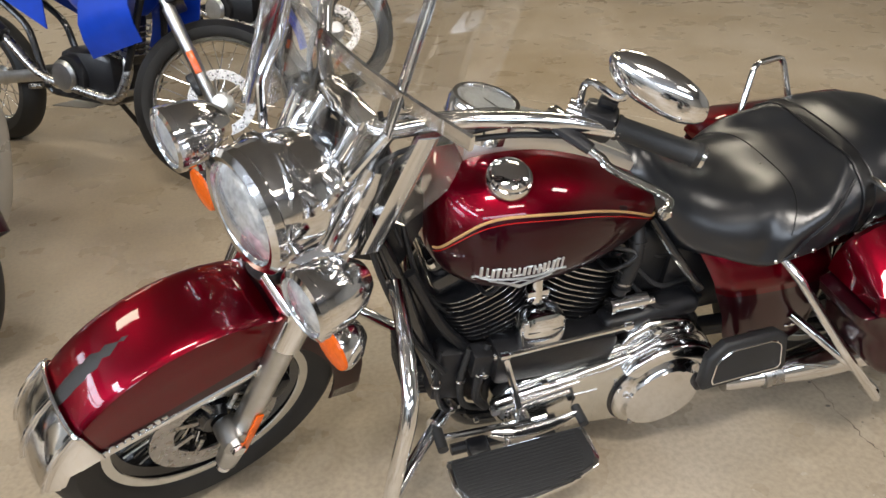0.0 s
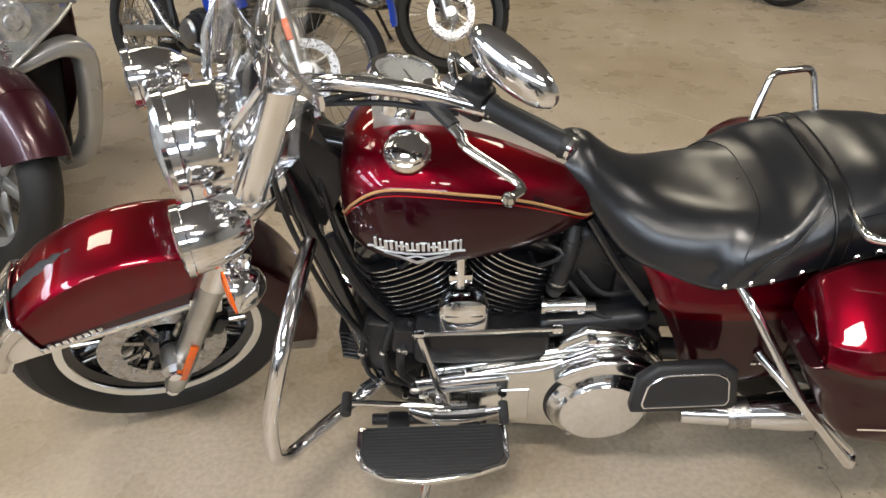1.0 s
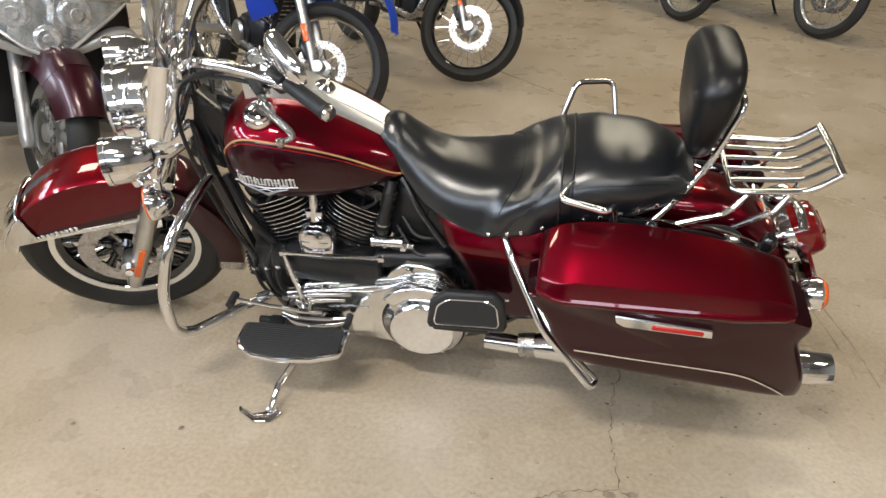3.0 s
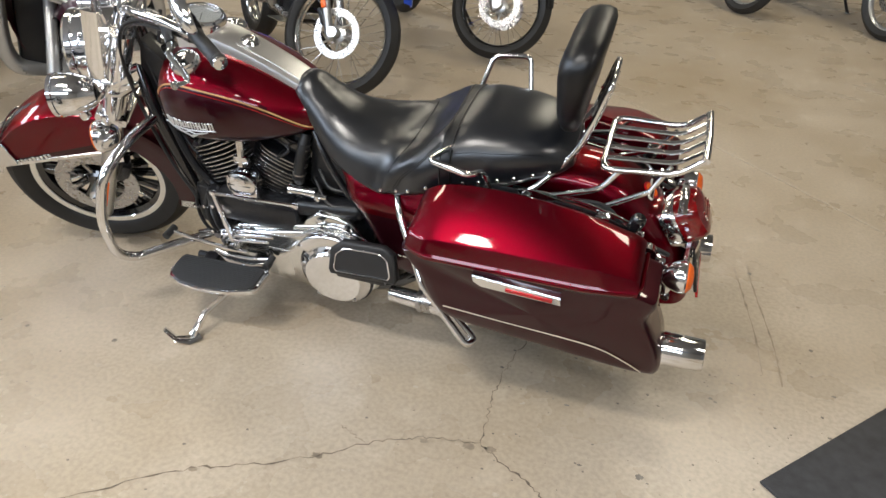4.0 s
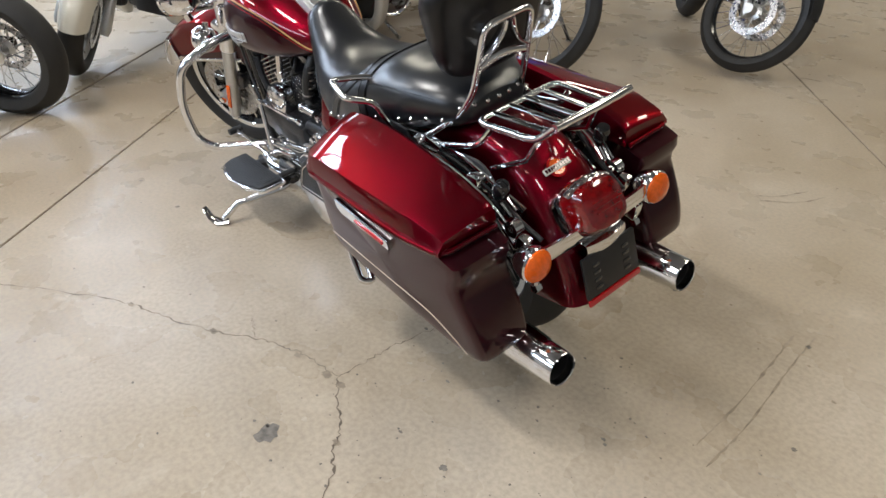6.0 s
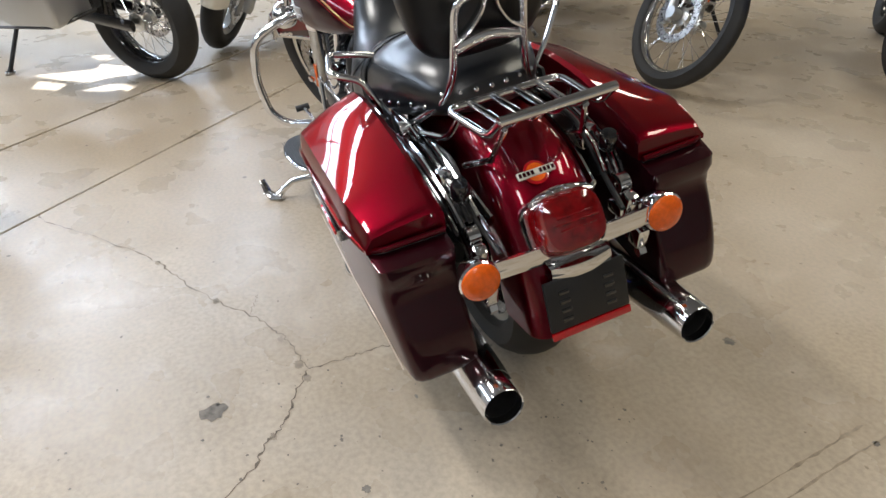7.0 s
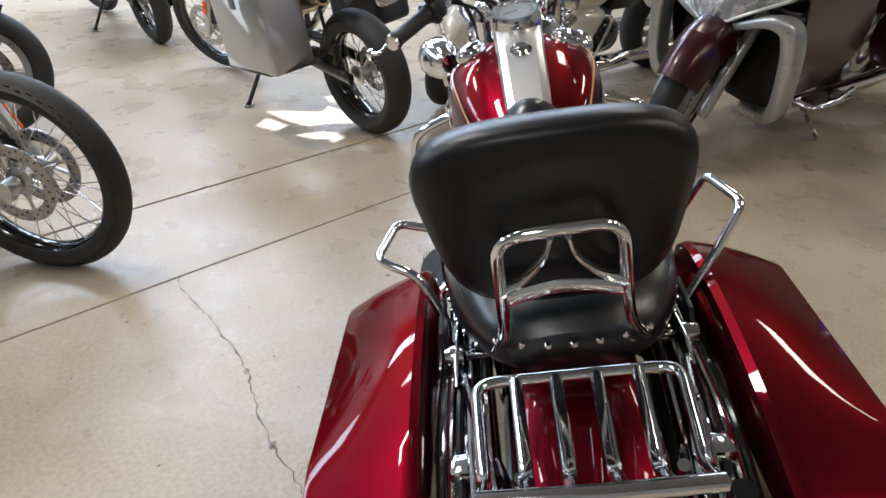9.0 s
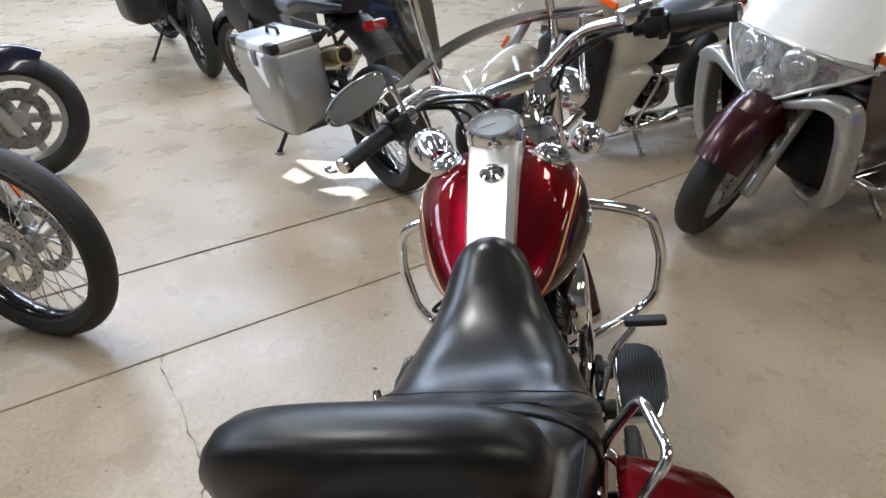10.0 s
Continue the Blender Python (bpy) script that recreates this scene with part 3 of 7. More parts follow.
def shell(rings, thick=0.004):
    """An open loft with thickness."""
    bm = loft(rings, cap=False, closed=False)
    bmesh.ops.recalc_face_normals(bm, faces=bm.faces[:])
    bmesh.ops.solidify(bm, geom=bm.faces[:], thickness=thick)
    return bm


def fender_front():
    rings = []
    n = 30
    for i in range(n):
        t = i / (n - 1)
        a = radians(161 - 186 * t)
        ex = 0.022 * max(0, (t - 0.75) / 0.25) + 0.012 * max(0, (0.15 - t) / 0.15)
        R = 0.327 + ex
        half = 0.086 + 0.006 * math.sin(math.pi * t)
        rad = Vector((math.cos(a), 0, math.sin(a)))
        c = Vector((0, 0, 0.318))
        ring = []
        crown = 0.016 if t > 0.03 else 0.014
        prof = []
        for k in range(15):
            q = math.pi * (1 - k / 14)
            prof.append((half * sup(math.cos(q), 0.75), crown * sup(math.sin(q), 0.8)))
        # skirts hang down to a level line in front, and follow the tyre behind
        def hem(side):
            top = c + rad * R + Vector((0, side * half, 0))
            if t < 0.62:
                zline = 0.450 + 0.045 * min(1, t / 0.55)
                low = Vector((top.x * 0.985 + 0.012, side * (half + 0.004), min(top.z - 0.004, zline)))
            else:
                low = c + rad * (R - 0.075) + Vector((0, side * (half + 0.002), 0))
            return top, low
        tl, ll = hem(-1)
        tr, lr = hem(1)
        ring += [ll, ll.lerp(tl, 0.33), ll.lerp(tl, 0.66)]
        for y, r in prof:
            ring.append(c + rad * (R + r) + Vector((0, y, 0)))
        ring += [tr.lerp(lr, 0.34), tr.lerp(lr, 0.67), lr]
        rings.append(ring)
    return rings


FR = fender_front()
bm = shell(FR, 0.004)
DIV = (0.466, 0.150)
bmesh.ops.bisect_plane(bm, geom=bm.verts[:] + bm.edges[:] + bm.faces[:], plane_co=(-0.33, 0, DIV[0]), plane_no=(-DIV[1], 0, 1))
for f in bm.faces:
    c = f.calc_center_median()
    d = math.hypot(c.x, c.z - 0.318)
    dark = c.z < DIV[0] + DIV[1] * (c.x + 0.33) and c.x < 0.13 or (c.x >= 0.13 and d < 0.356)
    f.material_index = 1 if dark else 0
front_fender = bp("front_fender", bm, [RED, MERLOT], "two-tone red and merlot front fender with chrome trim", steer=True)
for s in (0, -1):
    hem_line = [FR[i][s] + Vector((0, 0, 0.001)) for i in range(0, 17)]
    bp("trim", sweep(hem_line, 0.006, 8, flatten=(0.8, 1.3)), CHROME, "chrome lower fender trim", front_fender, True)
    ya = -0.096 if s == 0 else 0.096
    bm = bmesh.new()
    for i in range(11):
        add(bm, box(0.011, 0.004, 0.012 if i % 3 else 0.018, pose(-0.245 + 0.0145 * i, ya, 0.468 + 0.0022 * i, 0, -8, 0), 0.002, 1))
    add(bm, box(0.20, 0.003, 0.004, pose(-0.165, ya, 0.461 + 0.008, 0, -8, 0), 0.001, 1))
    bp("script_badge", bm, CHROME, "small chrome script badge", front_fender, True)
# chrome tip
tip = []
for i in range(5):
    out = 0.004 + 0.010 * math.sin(math.pi * (i + 1.0) / 6)
    tip.append([p + (p - Vector((0, 0, 0.318))).normalized() * out * (0.5 + 0.5 * max(0.0, 1 - (abs(p.y) / 0.09) ** 2)) + Vector((0, p.y * 0.06, 0)) for p in FR[i]])
fender_tip = bp("fender_tip", shell(tip, 0.006), CHROME, "chrome fender tip", front_fender, True)
for k in (5, 10, 15):
    bp("tip_rib", sweep([tip[i][k] + (tip[i][k] - Vector((0, 0, 0.318))).normalized() * 0.003 for i in range(5)], 0.0045, 8), CHROME, "", fender_tip, True)
bp("tip_edge", sweep([p + Vector((0, 0, 0.001)) for p in tip[4]], 0.004, 8), CHROME, "", fender_tip, True)
tail = [FR[i] for i in (28, 29)]
bm = loft([[p + Vector((0.006, 0, -0.002)) for p in r] for r in tail], cap=False, closed=False)
bmesh.ops.solidify(bm, geom=bm.faces[:], thickness=0.008)
bp("rear_tip", bm, CHROME, "", front_fender, True)


# fork legs
def fork(s):
    y = s * 0.105
    ax = Vector((math.sin(RAKE), 0, math.cos(RAKE)))
    def at(z):
        return Vector((0.030 + (z - 0.318) * math.tan(RAKE), y, z))
    leg = bp("fork_slider", sweep([at(0.205), at(0.215), at(0.25), at(0.36), at(0.50), at(0.58)], [0.016, 0.024, 0.027, 0.027, 0.028, 0.029], 16), SATIN, "grey alloy fork slider", steer=True)
    bp("fork_tube", sweep([at(0.56), at(0.95)], 0.036, 18), CHROME, "chrome fork cover tube", steer=True)
    bp("axle_boss", lathe([(0, -0.03), (0.03, -0.03), (0.032, 0), (0.03, 0.03), (0, 0.03)], 20, Matrix.Translation((0.006, y, 0.318)) @ RX90), SATIN, "", leg, True)
    bp("axle_nut", lathe([(0, -0.012), (0.014, -0.012), (0.016, 0), (0.014, 0.012), (0, 0.012)], 6, Matrix.Translation((0.002, s * 0.142, 0.318)) @ RX90), CHROME, "", leg, True)
    bp("drain_cap", lathe([(0, 0), (0.017, 0.0), (0.017, 0.012), (0.012, 0.018), (0, 0.02)], 12, axis_m(at(0.205), -ax)), CHROME, "", leg, True)
    d = at(0.332)
    bp("reflector", box(0.018, 0.006, 0.128, Matrix.Translation((d.x + 0.0, y + s * 0.030, 0.330)) @ Matrix.Rotation(RAKE, 4, "Y"), 0.002), ORANGE, "amber side reflector", leg, True)
    # caliper behind the leg
    cal = merge(box(0.05, 0.05, 0.10, pose(0.105, s * 0.075, 0.40, 0, 30, 0), 0.012), box(0.03, 0.04, 0.06, pose(0.128, s * 0.092, 0.40, 0, 30, 0), 0.01))
    bp("brake_caliper", cal, BLACK, "black brake caliper", steer=True)
    bp("fender_bracket", plate([(0, 0), (0.075, 0.01), (0.085, 0.06), (0.02, 0.075)], 0.006, Matrix.Translation((0.07, s * 0.098, 0.44)) @ RX90, 0.002), CHROME, "", leg, True)


both(fork)

# headlamp nacelle
TRIM = Matrix.Translation(PIV) @ Matrix.Rotation(radians(5.5), 4, AX) @ Matrix.Translation(-PIV)
HL = Vector((0.155, 0, 0.843))
AXN = Vector((-1, 0, 0.06)).normalized()
NM = TRIM @ axis_m(HL, AXN)
nac = bp("nacelle", lathe([(0.112, 0.0), (0.116, -0.02), (0.118, -0.06), (0.115, -0.11), (0.106, -0.17), (0.09, -0.23), (0.065, -0.275), (0.0, -0.30)], 40, NM), CHROME, "chrome headlamp nacelle", steer=True)
bp("headlamp_ring", lathe([(0.112, -0.012), (0.119, -0.006), (0.118, 0.010), (0.108, 0.020), (0.098, 0.018), (0.096, 0.006)], 40, NM, closed=True), CHROME, "", nac, True)
bp("headlamp_lens", lathe([(0.099, 0.006), (0.085, 0.018), (0.055, 0.028), (0, 0.033)], 36, NM), LENS, "clear headlamp lens", nac, True)
bp("nacelle_visor", sweep(bent([HL + Vector((0.02, -0.118, 0.02)), HL + Vector((0.06, -0.07, 0.108)), HL + Vector((0.06, 0.07, 0.108)), HL + Vector((0.02, 0.118, 0.02))], 0.06), 0.006, 8), CHROME, "", nac, True)
lower = loft([[Vector((x, w * sup(math.cos(2 * math.pi * k / 20), 0.7), zc + h * sup(math.sin(2 * math.pi * k / 20), 0.7))) for k in range(20)] for x, w, zc, h in ((0.16, 0.10, 0.79, 0.03), (0.20, 0.14, 0.77, 0.05), (0.27, 0.15, 0.775, 0.055), (0.34, 0.12, 0.80, 0.05))])
bp("fork_shroud", lower, CHROME, "chrome fork shroud", steer=True)
bp("triple_clamp", box(0.10, 0.28, 0.035, Matrix.Translation((0.195, 0, 0.655)) @ Matrix.Rotation(RAKE, 4, "Y"), 0.012), CHROME, "", steer=True)
bp("steering_head", sweep([(0.17, 0, 0.66), (0.335, 0, 0.95)], 0.038, 16), BLACK, "", steer=True)
bp("lamp_bar", sweep(bent([(0.20, -0.225, 0.795), (0.215, -0.10, 0.745), (0.215, 0.10, 0.745), (0.20, 0.225, 0.795)], 0.05), 0.014, 12), CHROME, "chrome lamp bracket", steer=True)


def front_lamps(s):
    p = TRIM @ Vector((0.127, s * 0.224, 0.849))
    m = axis_m(p, TRIM.to_3x3() @ AXN)
    lamp = bp("passing_lamp", lathe([(0.060, 0.0), (0.062, -0.015), (0.060, -0.05), (0.048, -0.085), (0.028, -0.11), (0.0, -0.118)], 28, m), CHROME, "round chrome passing lamp", steer=True)
    bp("lamp_ring", lathe([(0.058, -0.008), (0.064, -0.004), (0.063, 0.008), (0.054, 0.012), (0.053, 0.004)], 28, m, closed=True), CHROME, "", lamp, True)
    bp("lamp_lens", lathe([(0.054, 0.004), (0.04, 0.012), (0, 0.017)], 24, m), LENS, "clear lamp lens", lamp, True)
    bp("lamp_stem", sweep([p + Vector((0.04, 0, -0.04)), p + Vector((0.045, 0, -0.085))], 0.016, 12), CHROME, "", lamp, True)
    q = TRIM @ Vector((0.170, s * 0.230, 0.682))
    mq = axis_m(q, TRIM.to_3x3() @ Vector((-1, 0, 0)))
    sig = bp("turn_signal", lathe([(0.049, 0.0), (0.051, -0.01), (0.044, -0.038), (0.022, -0.062), (0.0, -0.068)], 24, mq), CHROME, "bullet turn signal with amber lens", steer=True)
    bp("signal_lens", lathe([(0.048, 0.0), (0.046, 0.005), (0.028, 0.010), (0, 0.012)], 24, mq), ORANGE, "amber lens", sig, True)
    bp("signal_stem", sweep([q + Vector((0.035, 0, 0.01)), q + Vector((0.04, -s * 0.02, 0.06))], 0.011, 10), CHROME, "", sig, True)


both(front_lamps)


# handlebar, grips, levers, mirrors
def bars(s):
    bar = bp("handlebar", sweep(bent([(0.36, 0, 0.985), (0.365, s * 0.09, 0.99), (0.43, s * 0.20, 1.075), (0.55, s * 0.285, 1.088), (0.66, s * 0.352, 1.068), (0.69, s * 0.395, 1.064)], 0.05, 6), 0.0135, 14), CHROME, "chrome pull-back handlebar", steer=True)
    a, b = Vector((0.645, s * 0.335, 1.072)), Vector((0.724, s * 0.446, 1.062))
    bp("grip", sweep([a.lerp(b, t) for t in (0, 0.03, 0.06, 0.9, 0.93, 1.0)], [0.021, 0.021, 0.0185, 0.0185, 0.021, 0.019], 16), GRIP, "black rubber hand grip", bar, True)
    d = (b - a).normalized()
    bp("grip_cap", sweep([b, b + d * 0.006, b + d * 0.010], [0.019, 0.018, 0.008], 16), CHROME, "", bar, True)
    sw = a - d * 0.03
    bm = merge(box(0.05, 0.052, 0.058, axis_m(sw, d), 0.012), box(0.02, 0.02, 0.03, axis_m(sw + Vector((0.012, -0.0, 0.03)), d), 0.005), box(0.018, 0.016, 0.02, axis_m(sw + Vector((0.02, 0, -0.022)), d), 0.004))
    house = bp("switch_housing", bm, BLACK, "black switch housing", steer=True)
    for dz in (-0.012, 0.006):
        bp("switch_button", box(0.008, 0.014, 0.010, axis_m(sw + Vector((0.026, 0, dz)), d), 0.002), PLASTIC, "", house, True)
    per = sw - d * 0.035
    bp("lever_perch", merge(sweep([per - d * 0.016, per + d * 0.016], 0.020, 14), box(0.05, 0.026, 0.024, axis_m(per + Vector((-0.035, 0, 0.0)), (1, 0, 0)), 0.007)), CHROME if s < 0 else BLACK, "", steer=True)
    lv = [a + Vector((-0.066, s * 0.012, -0.008)), a + Vector((-0.060, s * 0.035, -0.012)), a + Vector((-0.058, s * 0.060, -0.016)), b + Vector((-0.085, s * 0.02, -0.028)), Vector((0.612, s * 0.488, 1.034))]
    bp("lever", sweep(spline(lv, 5), [0.0075] * 6 + [0.0068] * 9 + [0.006] * 4 + [0.0065, 0.008], 10, flatten=(1.25, 0.7)), POLISH, "polished hand lever with ball end", steer=True)
    bp("lever_ball", lathe([(0, -0.011), (0.008, -0.008), (0.011, 0), (0.008, 0.008), (0, 0.011)], 12, Matrix.Translation((0.612, s * 0.488, 1.034))), POLISH, "", steer=True)
    bp("lever_arm", sweep([per + Vector((-0.05, 0, 0.0)), a + Vector((-0.064, s * 0.014, -0.008))], [0.013, 0.010], 10, flatten=(1.2, 0.8)), BLACK, "", steer=True)
    if s > 0:
        bp("brake_reservoir", box(0.055, 0.075, 0.036, Matrix.Translation(per + Vector((-0.02, 0, 0.03))), 0.008), CHROME, "", steer=True)
    # mirror
    c = Vector((0.652, s * 0.373, 1.168))
    turn = Matrix.Rotation(radians(-s * 18), 4, "Z")
    def oval(dx, k, q):
        return c + turn @ Vector((dx * 0.7 + 0.008 * k * math.cos(q), s * (0.078 * k * sup(math.cos(q), 0.85)), 0.034 * k * sup(math.sin(q), 0.85) - 0.014 * k * math.cos(q)))
    Q = [2 * math.pi * j / 28 for j in range(28)]
    mir = bp("mirror", loft([[oval(dx, k, q) for q in Q] for dx, k in ((0.020, 0.92), (0.016, 1.0), (0.004, 1.02), (-0.012, 0.93), (-0.026, 0.72), (-0.035, 0.40), (-0.038, 0.1))]), CHROME, "chrome oval mirror", steer=True)
    bp("mirror_glass", loft([[oval(0.0212, k, q) for q in Q] for k in (0.9, 0.45, 0.05)]), CHROME, "silvered mirror glass", mir, True)
    bp("mirror_stem", sweep(spline([per + Vector((0, 0, 0.015)), per + Vector((-0.01, s * 0.012, 0.07)), c + Vector((-0.03, -s * 0.035, -0.03)), c + Vector((-0.022, -s * 0.02, 0.0))], 5), 0.006, 10), CHROME, "", mir, True)


both(bars)
bp("riser", merge(*[sweep([(0.318, y, 0.93), (0.36, y, 0.99)], 0.020, 14) for y in (-0.05, 0.05)], box(0.05, 0.14, 0.045, pose(0.36, 0, 0.985), 0.014)), CHROME, "chrome bar riser", steer=True)

# windshield: clear sheet bowed round the bars, chrome band and brackets
def shield_pt(u, z):
    """u from -1 to 1 across, z height."""
    w = 0.275 - 0.03 * max(0, (z - 1.2) / 0.25) ** 2 - 0.05 * max(0, (1.02 - z) / 0.12)
    y = u * w
    return Vector((0.292 + 0.30 * (z - 1.08) + 1.32 * y * y, y, z))


rings = []
for i in range(15):
    ring = []
    for u in range(-10, 11):
        lo = 0.93 + 0.085 * max(0, 1 - (u / 5.0) ** 2)
        hi = 1.42 + 0.05 * (1 - (u / 10) ** 2) - 0.10 * abs(u / 10) ** 6
        ring.append(shield_pt(u / 10, lo + (hi - lo) * i / 14))
    rings.append(ring)
bm = shell(rings, 0.004)
wind = bp("windshield", bm, SHIELD, "clear detachable windshield with chrome band", steer=True)
wind.visible_shadow = False
band = [shield_pt(u / 10, 1.139 - 0.045 * (u / 10) ** 2) + Vector((0.007, 0, 0)) for u in range(-10, 11)]
bp("shield_band", loft([[p + Vector((dx, 0, dz)) for dx, dz in ((-0.003, -0.013), (0.003, -0.014), (0.005, 0), (0.003, 0.014), (-0.003, 0.013))] for p in band]), CHROME, "flat chrome band", wind, True)
for s in (-1, 1):
    top, bot = shield_pt(s * 0.55, 1.32) + Vector((0.006, 0, 0)), shield_pt(s * 0.62, 0.94) + Vector((0.006, 0, 0))
    strip = [bot.lerp(top, t) + Vector((0.0, 0, 0)) for t in (0, 0.5, 1)]
    U1, U0 = STEER.inverted() @ Vector((0.435, -0.227, 1.057)), STEER.inverted() @ Vector((0.345, -0.200, 0.840))
    side_strip = [Vector((p.x, -s * p.y, p.z)) for p in (U0, U0.lerp(U1, 0.5), U1)]
    bp("shield_brace", sweep(side_strip, 0.021, 12, flatten=(0.10, 1.0)), CHROME, "flat chrome side brace", wind, True)
    bp("shield_brace", sweep([shield_pt(s * 0.60, z) + Vector((0.008, 0, 0)) for z in (1.06, 1.12, 1.18, 1.25, 1.34)], 0.010, 8, flatten=(1.2, 0.35)), CHROME, "", wind, True)
    bp("shield_bracket", sweep(bent([(0.25, s * 0.115, 0.90), (0.27, s * 0.15, 0.98), shield_pt(s * 0.6, 1.06) + Vector((0.01, 0, 0))], 0.02), 0.009, 10), CHROME, "", wind, True)

# ---- tank ----
# x, top, bottom, half width, dividing line of the two colours
TANK = [(0.474, 0.830, 0.705, 0.080, 0.732), (0.484, 0.858, 0.688, 0.118, 0.752), (0.505, 0.880, 0.672, 0.156, 0.796), (0.54, 0.897, 0.660, 0.184, 0.830), (0.58, 0.906, 0.652, 0.199, 0.844), (0.64, 0.906, 0.648, 0.204, 0.843), (0.70, 0.896, 0.649, 0.198, 0.833), (0.77, 0.873, 0.655, 0.182, 0.815), (0.84, 0.842, 0.666, 0.157, 0.787), (0.90, 0.810, 0.679, 0.128, 0.753), (0.94, 0.785, 0.693, 0.102, 0.724), (0.965, 0.765, 0.700, 0.078, 0.712)]
TROWS = lerp_rows(TANK, 36)


def tank_profile(row, z):
    """Half width of the tank at height z."""
    x, zt, zb, w, zl = row
    zm = zb + (zt - zb) * 0.42
    q = (z - zm) / (zt - zm) if z > zm else (zm - z) / (zm - zb)
    e = 2.6 if z > zm else 4.5
    return w * max(0.0, 1 - min(1, abs(q)) ** e) ** (1 / 2.3)


def tank_ring(row):
    x, zt, zb, w, zl = row
    half = []
    up = [zt - (zt - zl) * (1 - math.cos(math.pi / 2 * k / 9)) for k in range(9)] + [zl]
    up[0] = zt
    dn = [zl - (zl - zb) * math.sin(math.pi / 2 * k / 9) for k in range(1, 10)]
    for z in up + dn:
        half.append((tank_profile(row, z), z))
    left = [Vector((x, -y, z)) for y, z in half]
    right = [Vector((x, y, z)) for y, z in half[-2:0:-1]]
    return left + right


rings = [tank_ring(r) for r in TROWS]
bm = loft(rings)
for f in bm.faces:
    c = f.calc_center_median()
    row = min(TROWS, key=lambda r: abs(r[0] - c.x))
    f.material_index = 1 if c.z < row[4] + 0.0 else 0
tank = bp("fuel_tank", bm, [RED, MERLOT], "two-tone red over merlot fuel tank with gold pinstripe", angle=60)
for s in (-1, 1):
    line = [Vector((r[0], s * (tank_profile(r, r[4]) + 0.0012), r[4])) for r in TROWS[2:-1]]
    bp("pinstripe", sweep(line, 0.0028, 6), GOLD, "gold pinstripe", tank)
    line = [p + Vector((0, s * 0.0008, -0.009)) for p in line]
    line = [Vector((p.x, s * (tank_profile(r, p.z) + 0.0008), p.z)) for p, r in zip(line, TROWS[2:-1])]
    bp("pinstripe", sweep(line, 0.0010, 6), REDLENS, "thin red pinstripe", tank)

    # winged chrome badge: bars over a shield, on the tank's side
    def on_side(x, z, lift):
        k = min(TROWS, key=lambda r: abs(r[0] - x))
        return Vector((x, s * (tank_profile(k, z) + lift), z))
    bm = bmesh.new()
    for i in range(17):
        x, e = 0.545 + 0.0096 * i, abs(i - 8) / 8
        h = (0.021, 0.0215, 0.0205, 0.021)[i % 4] + 0.005 * e
        p = on_side(x, 0.7365 + 0.0015 * e, 0.002)
        add(bm, box((0.0058, 0.0044, 0.0062)[i % 3], 0.004, h, Matrix.Translation(p) @ Matrix.Rotation(s * radians(-6), 4, "X"), 0.0012, 1))
        if i % 2:
            add(bm, box(0.0135, 0.003, 0.0036, Matrix.Translation(on_side(x, 0.7365 + (0.0095, -0.0085, 0.0)[i % 3], 0.0015)) @ Matrix.Rotation(s * radians(-6), 4, "X"), 0.001, 1))
    add(bm, sweep([on_side(x, 0.7205 + 0.004 * abs(x - 0.619) / 0.09, 0.003) for x in [0.529 + 0.0089 * k for k in range(21)]], 0.0024, 6))
    for k in (1.0, 0.72):
        add(bm, sweep([on_side(0.619 + k * dx, 0.708 + k * dz, 0.003) for dx, dz in ((-0.060, 0.010), (-0.030, 0.002), (0, -0.018), (0.030, 0.002), (0.060, 0.010))], 0.0022, 6))
    add(bm, sweep([on_side(x, z, 0.003) for x, z in ((0.598, 0.709), (0.619, 0.716), (0.640, 0.709), (0.619, 0.699), (0.598, 0.709))], 0.0020, 6))
    bp("tank_badge", bm, BADGE, "winged chrome tank badge", tank)
    # filler cap
    c = Vector((0.608, s * 0.128, 0.893))
    n = Vector((0.0, s * 0.35, 1)).normalized()
    cap = bp("filler_cap", lathe([(0.043, -0.012), (0.043, 0.0), (0.040, 0.005), (0.037, 0.006), (0.035, 0.012), (0.026, 0.017), (0.012, 0.0195), (0, 0.020)], 36, axis_m(c, n)), CHROME, "chrome filler cap", tank)

# chrome console with speedometer
CONS = [(0.545, 0.955, 0.060), (0.60, 0.950, 0.062), (0.66, 0.937, 0.061), (0.72, 0.917, 0.059), (0.80, 0.882, 0.057), (0.86, 0.852, 0.055), (0.915, 0.820, 0.052), (0.935, 0.806, 0.050)]
rings = []
for x, z, w in lerp_rows(CONS, 18):
    rings.append([Vector((x, y, zz)) for y, zz in ((-w, z - 0.075), (-w, z - 0.016), (-w * 0.9, z - 0.004), (-w * 0.7, z), (0, z + 0.003), (w * 0.7, z), (w * 0.9, z - 0.004), (w, z - 0.016), (w, z - 0.075))])
console = bp("console", loft(rings), BRUSHED, "bright metal tank console")
bp("console_inlay", loft([[Vector((x, y, z + 0.0045 - 0.000 * abs(y))) for y in (-w * 0.62, 0, w * 0.62)] + [Vector((x, y, z + 0.001)) for y in (w * 0.62, -w * 0.62)] for x, z, w in lerp_rows(CONS, 24)[10:22]]), BRUSHED, "", console)
GM = axis_m((0.602, 0, 0.968), (0.22, 0, 1))
bp("gauge_bezel", lathe([(0.068, -0.05), (0.068, 0.0), (0.062, 0.012), (0.054, 0.012), (0.052, 0.004)], 40, GM, closed=False), CHROME, "chrome speedometer bezel", console)
gauge = bp("speedometer", lathe([(0.053, 0.0065), (0, 0.0066)], 40, GM), DIAL, "grey speedometer dial", console)
